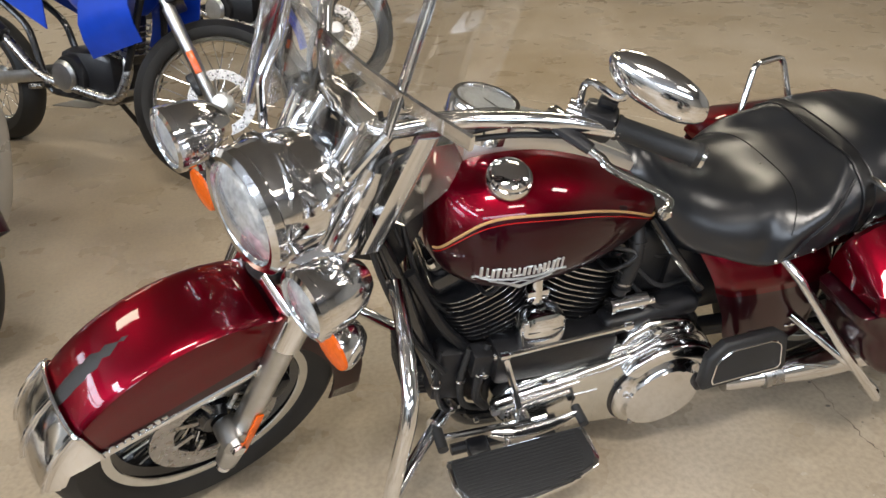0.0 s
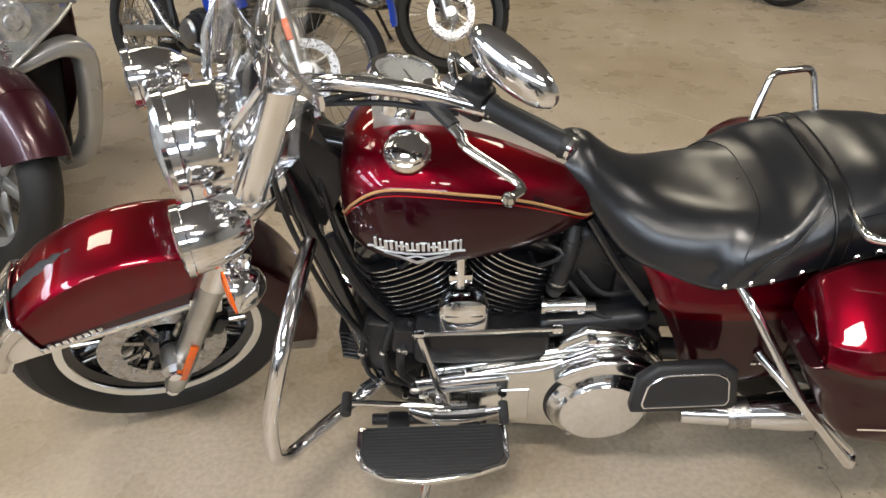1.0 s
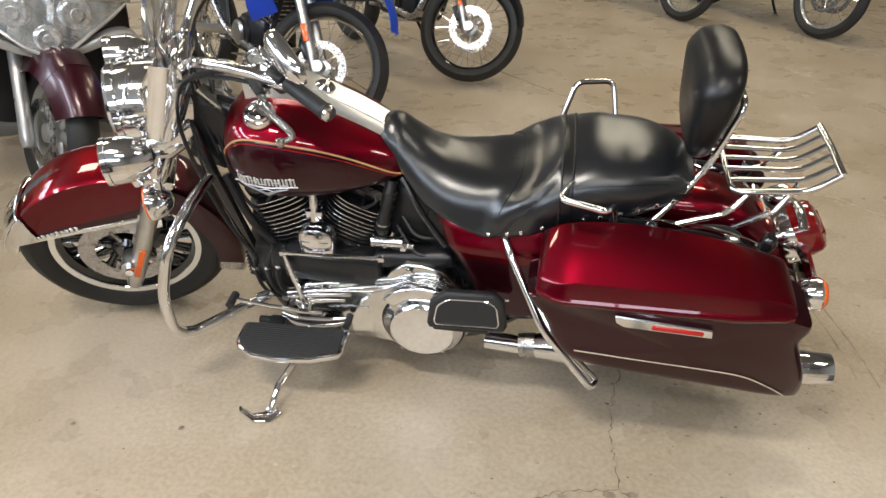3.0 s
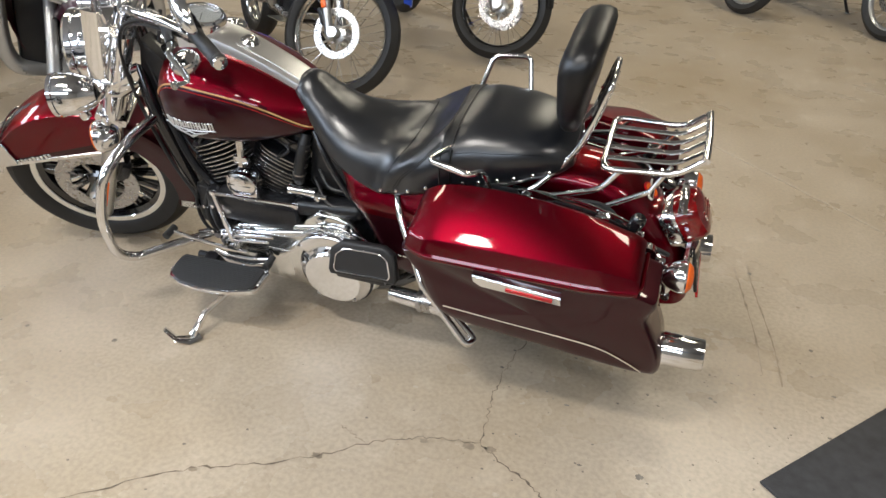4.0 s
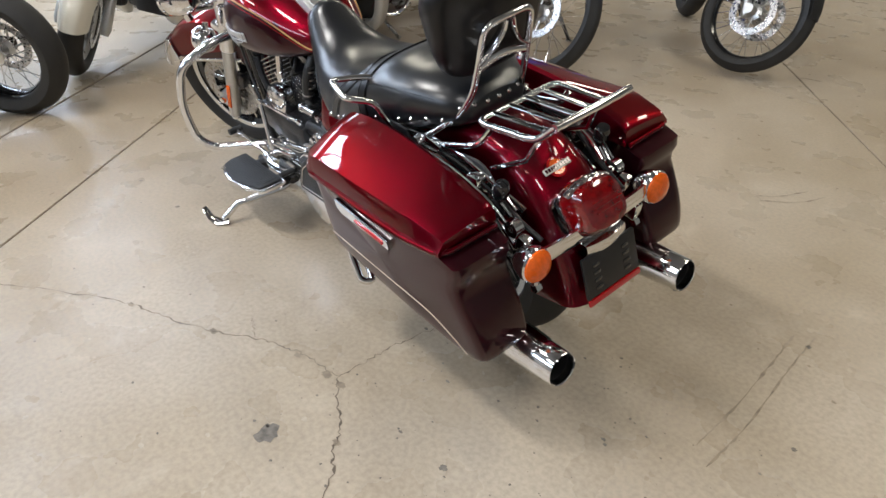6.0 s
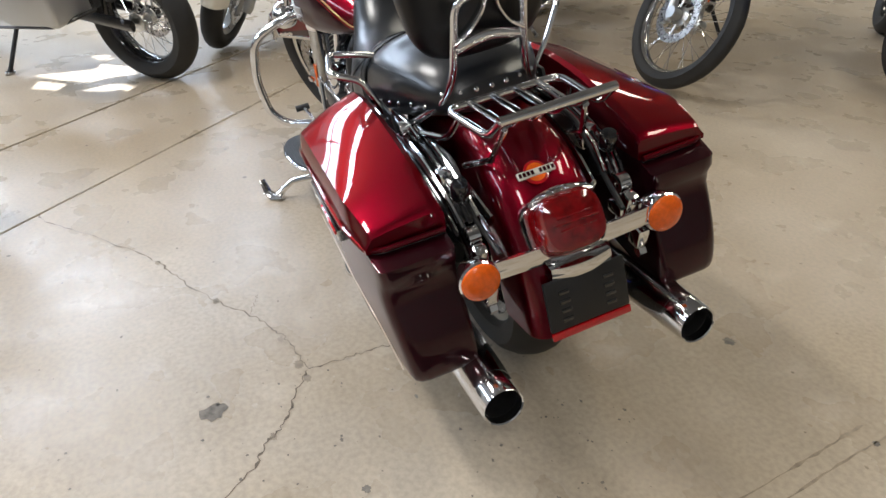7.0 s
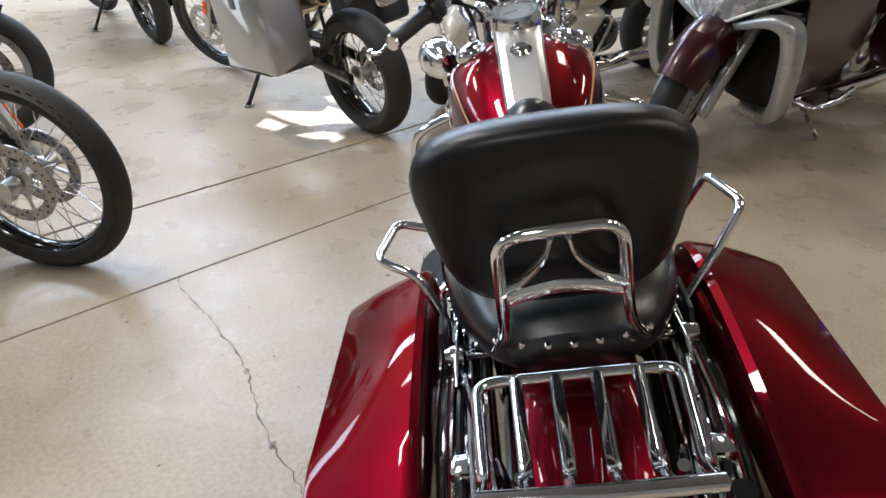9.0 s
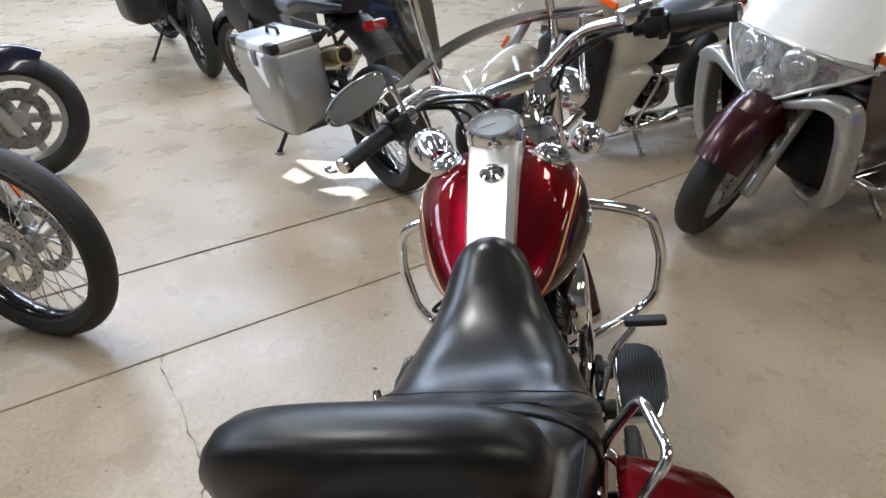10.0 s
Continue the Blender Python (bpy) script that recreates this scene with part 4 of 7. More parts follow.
bm = bmesh.new()
for k in range(25):
    a = radians(-130 + 260 * k / 24)
    add(bm, box(0.0012, 0.006 if k % 3 else 0.010, 0.0006, GM @ Matrix.Rotation(a, 4, "Z") @ Matrix.Translation((0, 0.044, 0.0075)), 0))
add(bm, box(0.0022, 0.042, 0.001, GM @ Matrix.Rotation(radians(115), 4, "Z") @ Matrix.Translation((0, 0.015, 0.0085)), 0))
bp("dial_marks", bm, PLASTIC, "", gauge)
bp("gauge_glass", lathe([(0.053, 0.010), (0, 0.0115)], 32, GM), SHIELD, "", console).visible_shadow = False
KM = axis_m((0.745, 0, 0.908), (0.38, 0, 1))
bp("ignition_knob", merge(lathe([(0.027, -0.004), (0.027, 0.006), (0.020, 0.012), (0.0, 0.012)], 24, KM), box(0.034, 0.010, 0.012, KM @ Matrix.Translation((0, 0, 0.016)), 0.004)), CHROME, "chrome ignition knob", console)

# ---- frame ----
for s in (-1, 1):
    bp("frame_tube", sweep(bent([(0.345, s * 0.03, 0.84), (0.40, s * 0.085, 0.70), (0.505, s * 0.10, 0.30), (0.56, s * 0.10, 0.165), (1.15, s * 0.12, 0.165), (1.32, s * 0.12, 0.30), (1.33, s * 0.12, 0.58)], 0.06), 0.0195, 12), GLOSSBLACK, "black frame tube")
bp("backbone", sweep([(0.33, 0, 0.86), (0.6, 0, 0.80), (1.0, 0, 0.68), (1.3, 0, 0.60)], 0.03, 12), GLOSSBLACK, "")
bp("front_engine_mount", merge(box(0.09, 0.13, 0.30, pose(0.525, 0, 0.52, 0, 14, 0), 0.02), sweep(spline([(0.44, -0.075, 0.66), (0.50, -0.10, 0.52), (0.57, -0.10, 0.42)], 5), 0.013, 10)), BLACK, "black engine mount and wiring")
bp("head_gusset", plate([(0.33, 0.70), (0.43, 0.66), (0.50, 0.80), (0.40, 0.90)], 0.10, Matrix.Translation((0, 0.05, 0)) @ RX90, 0.006), BLACK, "")


# chrome engine guard
def guard(s):
    w = 0.375 if s < 0 else 0.398
    pts = [(0.405, s * 0.09, 0.665), (0.395, s * 0.22, 0.655), (0.375, s * (w - 0.03), 0.60), (0.335, s * w, 0.45), (0.318, s * (w - 0.015), 0.30), (0.335, s * 0.31, 0.245), (0.43, s * 0.20, 0.245), (0.535, s * 0.09, 0.235)]
    g = bp("engine_guard", sweep(spline(bent(pts, 0.05, 3), 2), 0.0155, 14), CHROME, "chrome tubular engine guard")
    bp("guard_clamp", merge(sweep([(0.475, s * 0.15, 0.243), (0.50, s * 0.125, 0.24)], 0.021, 12), box(0.04, 0.03, 0.03, pose(0.53, s * 0.10, 0.235), 0.008)), CHROME, "", g)


both(guard)


# ---- engine ----
CR = Vector((0.70, 0, 0.335))
case = bp("crankcase", merge(lathe([(0, -0.09), (0.11, -0.09), (0.125, -0.07), (0.125, 0.07), (0.11, 0.09), (0, 0.09)], 36, Matrix.Translation(CR) @ RX90), box(0.30, 0.17, 0.16, pose(0.72, 0, 0.27), 0.03), box(0.28, 0.19, 0.22, pose(1.02, 0, 0.32), 0.03)), BLACK, "black V-twin crankcase and gearbox")
bp("oil_pan", box(0.55, 0.16, 0.06, pose(0.90, 0, 0.175), 0.015), BLACK, "", case)


def cylinder(lean_deg, name):
    R = Matrix.Translation((0.708, 0, 0.30)) @ Matrix.Rotation(radians(lean_deg), 4, "Y")
    barrel = bp("cylinder", lathe([(0.0, 0.10), (0.062, 0.10), (0.062, 0.36), (0.0, 0.36)], 28, R), BLACK, "black finned engine cylinder")
    n = 15
    for i in range(n):
        h = 0.128 + i * 0.0142
        k = 0.080 + 0.028 * min(1, i / 5)
        if i > 11:
            k *= 0.96
        ring = [(k * 1.04 * sup(math.cos(2 * math.pi * j / 32), 0.72), k * 1.06 * sup(math.sin(2 * math.pi * j / 32), 0.72)) for j in range(32)]
        bm = plate(ring, 0.0030, R @ Matrix.Translation((0, 0, h)), 0)
        for f in bm.faces:
            f.material_index = 1 if len(f.verts) == 4 else 0
        bp("fin", bm, [BLACK, FIN], "", barrel)
    head = merge(box(0.17, 0.16, 0.05, R @ Matrix.Translation((0, 0, 0.362)), 0.014), box(0.15, 0.13, 0.04, R @ Matrix.Translation((0, 0, 0.40)), 0.016))
    bp("rocker_cover", head, GLOSSBLACK, "black rocker cover", barrel)
    for sx in (-1, 1):
        bp("head_bolt", lathe([(0, 0), (0.009, 0), (0.009, 0.012), (0, 0.014)], 6, R @ Matrix.Translation((sx * 0.06, -0.068, 0.418))), CHROME, "", barrel)
    # spark plug lead
    p = R @ Vector((0.0, -0.09, 0.345))
    bp("spark_lead", sweep(spline([p, p + Vector((0.01, -0.05, 0.01)), p + Vector((0.05, -0.05, 0.05)), Vector((0.74, -0.05, 0.66))], 5), 0.0045, 8), PLASTIC, "", barrel)


cylinder(-23, "front")
cylinder(23, "rear")

# horn cover on the left, between the cylinders
def horn():
    rings = []
    for y, k in ((-0.098, 0.75), (-0.12, 0.95), (-0.145, 1.02), (-0.158, 0.96), (-0.166, 0.80), (-0.169, 0.4), (-0.1695, 0.05)):
        ring = []
        for j in range(30):
            a = 2 * math.pi * j / 30
            w = 0.054 + 0.007 * math.sin(a)
            ring.append(Vector((0.708 + w * k * sup(math.cos(a), 0.72), y, 0.484 + 0.068 * k * sup(math.sin(a), 0.8))))
        rings.append(ring)
    return loft(rings)


hc = bp("horn_cover", horn(), CHROME, "polished chrome horn cover")
bp("horn_bracket", merge(sweep([(0.702, -0.12, 0.555), (0.702, -0.10, 0.66)], 0.012, 10), box(0.05, 0.02, 0.03, pose(0.702, -0.115, 0.575), 0.006)), CHROME, "", hc)
bp("horn_slot", box(0.078, 0.004, 0.003, pose(0.708, -0.1665, 0.514, 0, 0, 0), 0.001), BLACK, "", hc)
# right side air cleaner
bp("air_cleaner", lathe([(0, 0), (0.09, 0), (0.098, 0.012), (0.098, 0.05), (0.088, 0.066), (0.05, 0.074), (0, 0.076)], 36, Matrix.Translation((0.70, 0.115, 0.56)) @ Matrix.Rotation(radians(-90), 4, "X")), CHROME, "round chrome air cleaner")
for s, x in ((1, 0.66), (1, 0.74)):
    bp("pushrod_tube", sweep([(x, 0.10, 0.36), (x + (x - 0.70) * 2.2, 0.09, 0.60)], 0.011, 10), CHROME, "")


# primary drive cover on the left
def primary():
    pts = []
    c1, r1 = Vector((0.70, 0.270)), 0.090
    c2, r2 = Vector((1.018, 0.283)), 0.148
    for k in range(17):
        a = radians(98 + 160 * k / 16)
        pts.append((c1.x + r1 * math.cos(a), c1.y + r1 * math.sin(a)))
    for k in range(19):
        a = radians(-98 + 190 * k / 18)
        pts.append((c2.x + r2 * math.cos(a), c2.y + r2 * math.sin(a)))
    return pts


OUT = primary()
CX = Vector((0.865, 0.275))
prim = bp("primary_cover", plate(OUT, 0.075, Matrix.Translation((0, -0.10, 0)) @ RX90, 0.016, 3), POLISH, "polished alloy primary cover")
ins = [((x - CX.x) * 0.93 + CX.x, (y - CX.y) * 0.90 + CX.y) for x, y in OUT]
bp("primary_face", plate(ins, 0.020, Matrix.Translation((0, -0.172, 0)) @ RX90, 0.009, 3), POLISH, "", prim)
DM = Matrix.Translation((1.013, -0.188, 0.256)) @ Matrix.Rotation(radians(90), 4, "X")
derby = bp("derby_cover", lathe([(0.118, 0.0), (0.119, 0.014), (0.113, 0.022), (0.103, 0.026), (0.097, 0.032), (0.093, 0.038), (0.06, 0.040), (0.0, 0.041)], 48, DM), CHROME, "round polished derby cover", prim)
# raised black ring, added to paint a shaded gap round the derby
bp("derby_gap_shade", lathe([(0.1185, 0.0), (0.1255, 0.0), (0.1255, 0.004), (0.1185, 0.004)], 48, DM @ Matrix.Translation((0, 0, 0.001)), closed=True), BLACK, "", prim)
for k in range(5):
    a = 2 * math.pi * k / 5 + 0.3
    bp("bolt", lathe([(0, 0), (0.007, 0), (0.007, 0.004), (0, 0.006)], 10, DM @ Matrix.Translation((0.104 * math.cos(a), 0.104 * math.sin(a), 0.026))), STEEL, "", derby)
band = []
for k in range(15):
    a = radians(35 + 110 * k / 14)
    band.append((1.018 + 0.142 * math.cos(a), 0.278 + 0.142 * math.sin(a)))
for k in range(15):
    a = radians(145 - 110 * k / 14)
    band.append((1.018 + 0.100 * math.cos(a), 0.278 + 0.100 * math.sin(a)))
bp("derby_brow", plate(band, 0.032, Matrix.Translation((0, -0.186, 0)) @ RX90, 0.008, 3), CHROME, "", prim)
for (x, z) in ((0.978, 0.448), (1.064, 0.434), (1.135, 0.35), (0.80, 0.360), (0.882, 0.376), (0.72, 0.350), (0.625, 0.30), (0.66, 0.20), (0.80, 0.175)):
    bp("cover_bolt", lathe([(0.0, 0), (0.011, 0), (0.011, 0.010), (0.006, 0.013), (0, 0.013)], 14, Matrix.Translation((x, -0.176, z)) @ RX90), CHROME, "", prim)
bp("primary_crest", plate([(0.872, 0.345), (0.890, 0.385), (0.922, 0.432), (0.967, 0.464), (1.030, 0.458), (1.070, 0.446), (1.104, 0.405), (1.116, 0.36), (1.08, 0.32), (0.90, 0.32)], 0.065, Matrix.Translation((0, -0.104, 0)) @ RX90, 0.010, 3), POLISH, "", prim)
bp("crest_inset", plate([(1.055, 0.425), (1.078, 0.412), (1.098, 0.375), (1.092, 0.345), (1.062, 0.37)], 0.006, Matrix.Translation((0, -0.166, 0)) @ RX90, 0.002, 1), BLACK, "black inset", prim)
bp("inspection_plate", plate([(0.792, 0.196), (0.856, 0.200), (0.852, 0.306), (0.792, 0.304)], 0.004, Matrix.Translation((0, -0.190, 0)) @ RX90, 0.0015, 1), POLISH, "", prim)
bp("oil_filter", lathe([(0, -0.09), (0.036, -0.09), (0.039, -0.08), (0.039, 0.04), (0.034, 0.05), (0, 0.052)], 20, axis_m((0.52, -0.03, 0.315), (-1, 0, -0.12))), GLOSSBLACK, "black oil filter")
bp("sensor_housing", merge(box(0.13, 0.10, 0.16, pose(0.545, -0.07, 0.355, 0, 10, 0), 0.02), box(0.06, 0.05, 0.07, pose(0.585, -0.13, 0.42, 0, 6, 0), 0.010)), BLACK, "black housing ahead of the crankcase")
for k, P in enumerate(([(0.60, -0.125, 0.46), (0.575, -0.150, 0.40), (0.57, -0.150, 0.32), (0.60, -0.14, 0.26)], [(0.56, -0.12, 0.45), (0.535, -0.14, 0.38), (0.545, -0.14, 0.29), (0.60, -0.12, 0.23)], [(0.50, -0.10, 0.44), (0.485, -0.125, 0.36), (0.50, -0.125, 0.27), (0.56, -0.11, 0.215)])):
    bp("hose", sweep(spline(P, 5), 0.010 - 0.002 * k, 10), PLASTIC if k != 1 else RUBBER, "black rubber hose")
    bp("hose_clip", lathe([(0.0105, -0.004), (0.0125, -0.003), (0.0125, 0.003), (0.0105, 0.004)], 14, axis_m(P[1], (0.1, 0.05, 1)), closed=True), CHROME, "")
for x, y, z in ((0.605, -0.155, 0.452), (0.582, -0.160, 0.405), (0.522, -0.128, 0.262), (0.575, -0.15, 0.235)):
    bp("clamp_bolt", lathe([(0, 0), (0.007, 0), (0.007, 0.008), (0, 0.010)], 8, Matrix.Translation((x, y, z)) @ RX90), CHROME, "")
bp("inner_primary", plate([((x - CX.x) * 1.04 + CX.x, (y - CX.y) * 1.08 + CX.y) for x, y in OUT], 0.05, Matrix.Translation((0, -0.055, 0)) @ RX90, 0.01), BLACK, "")
# black box and cover above the primary
bp("starter_cover", merge(box(0.29, 0.085, 0.10, pose(0.745, -0.132, 0.412, 0, 3, 0), 0.018), box(0.24, 0.07, 0.055, pose(0.985, -0.118, 0.455, 0, -6, 0), 0.024, 4)), BLACK, "black cover over the primary drive")
bp("battery_tray", box(0.20, 0.20, 0.22, pose(1.12, 0, 0.50), 0.02), BLACK, "")
bp("oil_tank", box(0.16, 0.17, 0.20, pose(0.985, 0, 0.565, 0, 12, 0), 0.04, 4), PLASTIC, "black oil tank under the seat nose")
bp("intake_manifold", merge(sweep([(0.63, 0, 0.56), (0.79, 0, 0.56)], 0.035, 14), box(0.12, 0.11, 0.14, pose(0.708, 0, 0.62), 0.02)), BLACK, "black intake manifold")
bp("shift_rod", sweep([(0.615, -0.182, 0.478), (0.90, -0.178, 0.485)], 0.0055, 8), CHROME, "chrome shift linkage rod")
for q in ((0.615, -0.182, 0.478), (0.90, -0.178, 0.485)):
    bp("rod_end", box(0.023, 0.016, 0.018, pose(*q), 0.005), CHROME, "")
hose = bp("breather_hose", sweep(spline([(0.925, -0.085, 0.685), (0.918, -0.112, 0.64), (0.905, -0.122, 0.585), (0.895, -0.118, 0.535)], 5), 0.017, 12), PLASTIC, "black ribbed hose beside the rear cylinder")
for k in range(9):
    p = Vector((0.923 - 0.0032 * k, -0.100 - 0.0028 * k, 0.660 - 0.0135 * k))
    bp("hose_ring", lathe([(0.016, -0.003), (0.0205, -0.002), (0.0205, 0.002), (0.016, 0.003)], 14, axis_m(p, (0.12, 0.15, 1)), closed=True), STEEL if k % 2 else PLASTIC, "", hose)
bp("solenoid", merge(sweep([(0.875, -0.135, 0.512), (0.958, -0.138, 0.516)], 0.016, 14), sweep([(0.868, -0.135, 0.512), (0.875, -0.135, 0.512)], 0.020, 14)), CHROME, "chrome starter solenoid")
bp("frame_tube", sweep(spline([(0.955, -0.085, 0.70), (1.01, -0.125, 0.62), (1.08, -0.150, 0.53)], 5), 0.010, 10), GLOSSBLACK, "black seat frame tube")
for k, (y, z) in enumerate(((-0.095, 0.50), (-0.118, 0.455), (-0.06, 0.56))):
    bp("cable", sweep(spline([(0.93, y + 0.03, z + 0.08), (0.99, y - 0.02, z + 0.03), (1.05, y - 0.015, z + 0.02), (1.12, y, z + 0.01)], 5), 0.006, 8), PLASTIC, "black wiring sleeve")
# shifter: heel-toe rocker and shaft
sh = bp("shift_lever", merge(sweep(bent([(0.458, -0.245, 0.338), (0.56, -0.225, 0.300), (0.66, -0.22, 0.285), (0.715, -0.218, 0.287)], 0.03), 0.0070, 10), lathe([(0, -0.02), (0.02, -0.02), (0.02, 0.02), (0, 0.02)], 16, Matrix.Translation((0.66, -0.205, 0.285)) @ RX90)), CHROME, "chrome shift lever")
bp("shift_wing", sweep(spline([(0.585, -0.215, 0.262), (0.640, -0.222, 0.246), (0.720, -0.224, 0.250), (0.795, -0.222, 0.272)], 5), [0.008 + 0.008 * math.sin(math.pi * i / 15) for i in range(16)], 12, flatten=(0.7, 1.5)), CHROME, "curved chrome heel shifter", sh)
bp("shift_pad", sweep([(0.795, -0.205, 0.274), (0.795, -0.255, 0.274)], 0.011, 12), GRIP, "", sh)
for k, (x0, x1, z0, z1) in enumerate(((0.60, 0.80, 0.318, 0.345), (0.62, 0.78, 0.300, 0.320))):
    bp("link_rod", sweep([(x0, -0.195, z0), (x1, -0.190, z1)], 0.0065, 10), CHROME, "", sh)
    bp("link_end", lathe([(0, -0.008), (0.011, -0.008), (0.011, 0.008), (0, 0.008)], 12, Matrix.Translation((x0, -0.196, z0)) @ RX90), STEEL, "", sh)
bp("shift_peg", merge(sweep([(0.458, -0.225, 0.338), (0.458, -0.275, 0.338)], 0.012, 12)), GRIP, "", sh)
bp("shift_arm", merge(sweep([(0.615, -0.182, 0.478), (0.64, -0.195, 0.38), (0.66, -0.205, 0.285)], 0.008, 8)), CHROME, "", sh)
bp("primary_rail", sweep(bent([(0.605, -0.180, 0.325), (0.72, -0.184, 0.352), (0.88, -0.184, 0.366), (0.945, -0.186, 0.405), (0.985, -0.186, 0.426)], 0.04), 0.0075, 12, flatten=(1.3, 0.8)), CHROME, "slim chrome edge rail of the primary cover")
for x_, z_ in ((0.90, 0.500), (0.955, 0.492)):
    bp("coil_bolt", merge(sweep([(x_ - 0.03, -0.125, z_), (x_ + 0.03, -0.128, z_ + 0.004)], 0.010, 10), lathe([(0, 0), (0.008, 0), (0.008, 0.010), (0, 0.012)], 10, Matrix.Translation((x_, -0.130, z_)) @ RX90)), CHROME, "")
reg = bp("voltage_regulator", box(0.07, 0.12, 0.10, pose(0.47, 0, 0.30, 0, 16, 0), 0.008), BLACK, "black finned regulator")
for i in range(7):
    bp("fin", box(0.085, 0.125, 0.004, pose(0.465, 0, 0.26 + 0.014 * i, 0, 16, 0), 0.001, 1), BLACK, "", reg)
bp("down_pipe", sweep(bent([(0.57, 0.10, 0.60), (0.50, 0.16, 0.55), (0.50, 0.17, 0.25), (0.60, 0.16, 0.17), (1.0, 0.17, 0.17)], 0.08), 0.024, 14), CHROME, "chrome exhaust header")
for pts in ([(0.42, 0.05, 0.95), (0.43, -0.04, 0.80), (0.47, -0.07, 0.60), (0.56, -0.09, 0.50)],):
    bp("cable", sweep(spline(pts, 6), 0.0055, 8), PLASTIC, "black control cable")
for s in (-1, 1):
    P = [STEER @ Vector((0.595, s * 0.30, 1.062)), STEER @ Vector((0.50, s * 0.235, 1.062)), STEER @ Vector((0.37, s * 0.155, 0.985)), Vector((0.36, s * 0.10, 0.80)), Vector((0.42, s * 0.115, 0.55)), Vector((0.50, s * 0.13, 0.40))]
    bp("cable", sweep(spline(P, 7), 0.0058, 8), PLASTIC, "black control cable")
    P = [STEER @ Vector((0.60, s * 0.32, 1.06)), STEER @ Vector((0.48, s * 0.24, 1.05)), STEER @ Vector((0.36, s * 0.12, 0.96)), STEER @ Vector((0.26, s * 0.10, 0.80))]
    bp("cable", sweep(spline(P, 7), 0.005, 8), PLASTIC, "black wiring sleeve")

for k in range(5):
    o, dz = 0.011 * k, 0.006 * (k % 3)
    P = [STEER @ Vector((0.585 - 0.01 * k, -0.315 + o, 1.068 - dz)), STEER @ Vector((0.52, -0.262 + o, 1.075 - dz)), STEER @ Vector((0.45, -0.19 + o, 1.045 - dz)), STEER @ Vector((0.39, -0.10 + o, 0.985 - dz)), Vector((0.395, -0.045 + o, 0.86)), Vector((0.43, -0.06 + o, 0.72))]
    bp("cable", sweep(spline(P, 7), 0.0048, 8), STEEL if k in (1, 3) else PLASTIC, "braided cable" if k in (1, 3) else "black control cable")

# ---- footboards ----
def board(s):
    out = [(0.478, 0.242), (0.795, 0.242), (0.803, 0.252), (0.803, 0.328), (0.792, 0.345), (0.72, 0.368), (0.62, 0.380), (0.54, 0.370), (0.488, 0.345), (0.472, 0.315), (0.472, 0.252)]
    out = [(x, s * y) for x, y in out]
    tilt = Matrix.Translation((0, 0, 0.230)) @ Matrix.Translation((0.63, 0, 0)) @ Matrix.Rotation(radians(-2), 4, "Y") @ Matrix.Translation((-0.63, 0, 0))
    b = bp("footboard", plate(out, 0.016, tilt, 0.005, 2), CHROME, "chrome half-moon rider footboard with rubber mat")
    c = (0.632, 0.305)
    ins = [((x - c[0]) * 0.93 + c[0], s * ((abs(y) - c[1]) * 0.90 + c[1])) for x, y in out]
    pad = bp("rubber_mat", plate(ins, 0.012, tilt @ Matrix.Translation((0, 0, 0.012)), 0.004, 2), GRIP, "black ribbed rubber mat", b)
    bm = bmesh.new()
    for i in range(15):
        y = 0.252 + i * 0.0082
        hw = 0.140 - 0.045 * max(0, (y - 0.29) / 0.09) ** 2
        add(bm, box(hw * 2, 0.003, 0.003, tilt @ Matrix.Translation((0.632, s * y, 0.0250)), 0.001, 1))
    bp("rib", bm, GRIP, "", pad)
    bp("board_hinge", merge(box(0.05, 0.05, 0.035, pose(0.56, s * 0.215, 0.215), 0.008), box(0.05, 0.05, 0.035, pose(0.72, s * 0.215, 0.212), 0.008), sweep([(0.50, s * 0.20, 0.212), (0.76, s * 0.20, 0.212)], 0.013, 10)), BLACK, "", b)
    # passenger board, folded up
    M = Matrix.Translation((1.155, s * 0.268, 0.405)) @ Matrix.Rotation(s * radians(-78), 4, "X") @ Matrix.Rotation(radians(2), 4, "Z")
    o2 = [(-0.105, -0.055), (0.10, -0.055), (0.108, -0.04), (0.100, 0.04), (0.07, 0.062), (-0.06, 0.062), (-0.10, 0.03), (-0.112, -0.04)]
    f = bp("passenger_footboard", plate(o2, 0.030, M @ Matrix.Translation((0, 0, -0.015)), 0.010, 3), GRIP, "black folded passenger footboard with bright trim")
    loop = [M @ Vector((x * 0.80, y * 0.70, -0.0165 * (1 if True else 0))) for x, y in o2]
    loop2 = [M @ Vector((x * 0.80, y * 0.70, 0.0165)) for x, y in o2]
    bp("trim_line", sweep(bent(loop2 + loop2[:1], 0.012), 0.0022, 6), CHROME, "", f)
    bp("trim_line", sweep(bent(loop + loop[:1], 0.012), 0.0022, 6), CHROME, "", f)
    bp("board_bracket", merge(sweep([(1.13, s * 0.14, 0.33), (1.13, s * 0.26, 0.345)], 0.014, 10), box(0.16, 0.03, 0.035, pose(1.135, s * 0.255, 0.335), 0.008)), BLACK, "", f)


both(board)
bp("brake_pedal", merge(sweep(bent([(0.72, 0.20, 0.25), (0.58, 0.24, 0.29), (0.50, 0.30, 0.31)], 0.03), 0.010, 10)), CHROME, "chrome brake pedal")
bp("pedal_pad", box(0.05, 0.115, 0.022, pose(0.475, 0.335, 0.318, 0, -15, 0), 0.007), GRIP, "black rubber pedal pad")
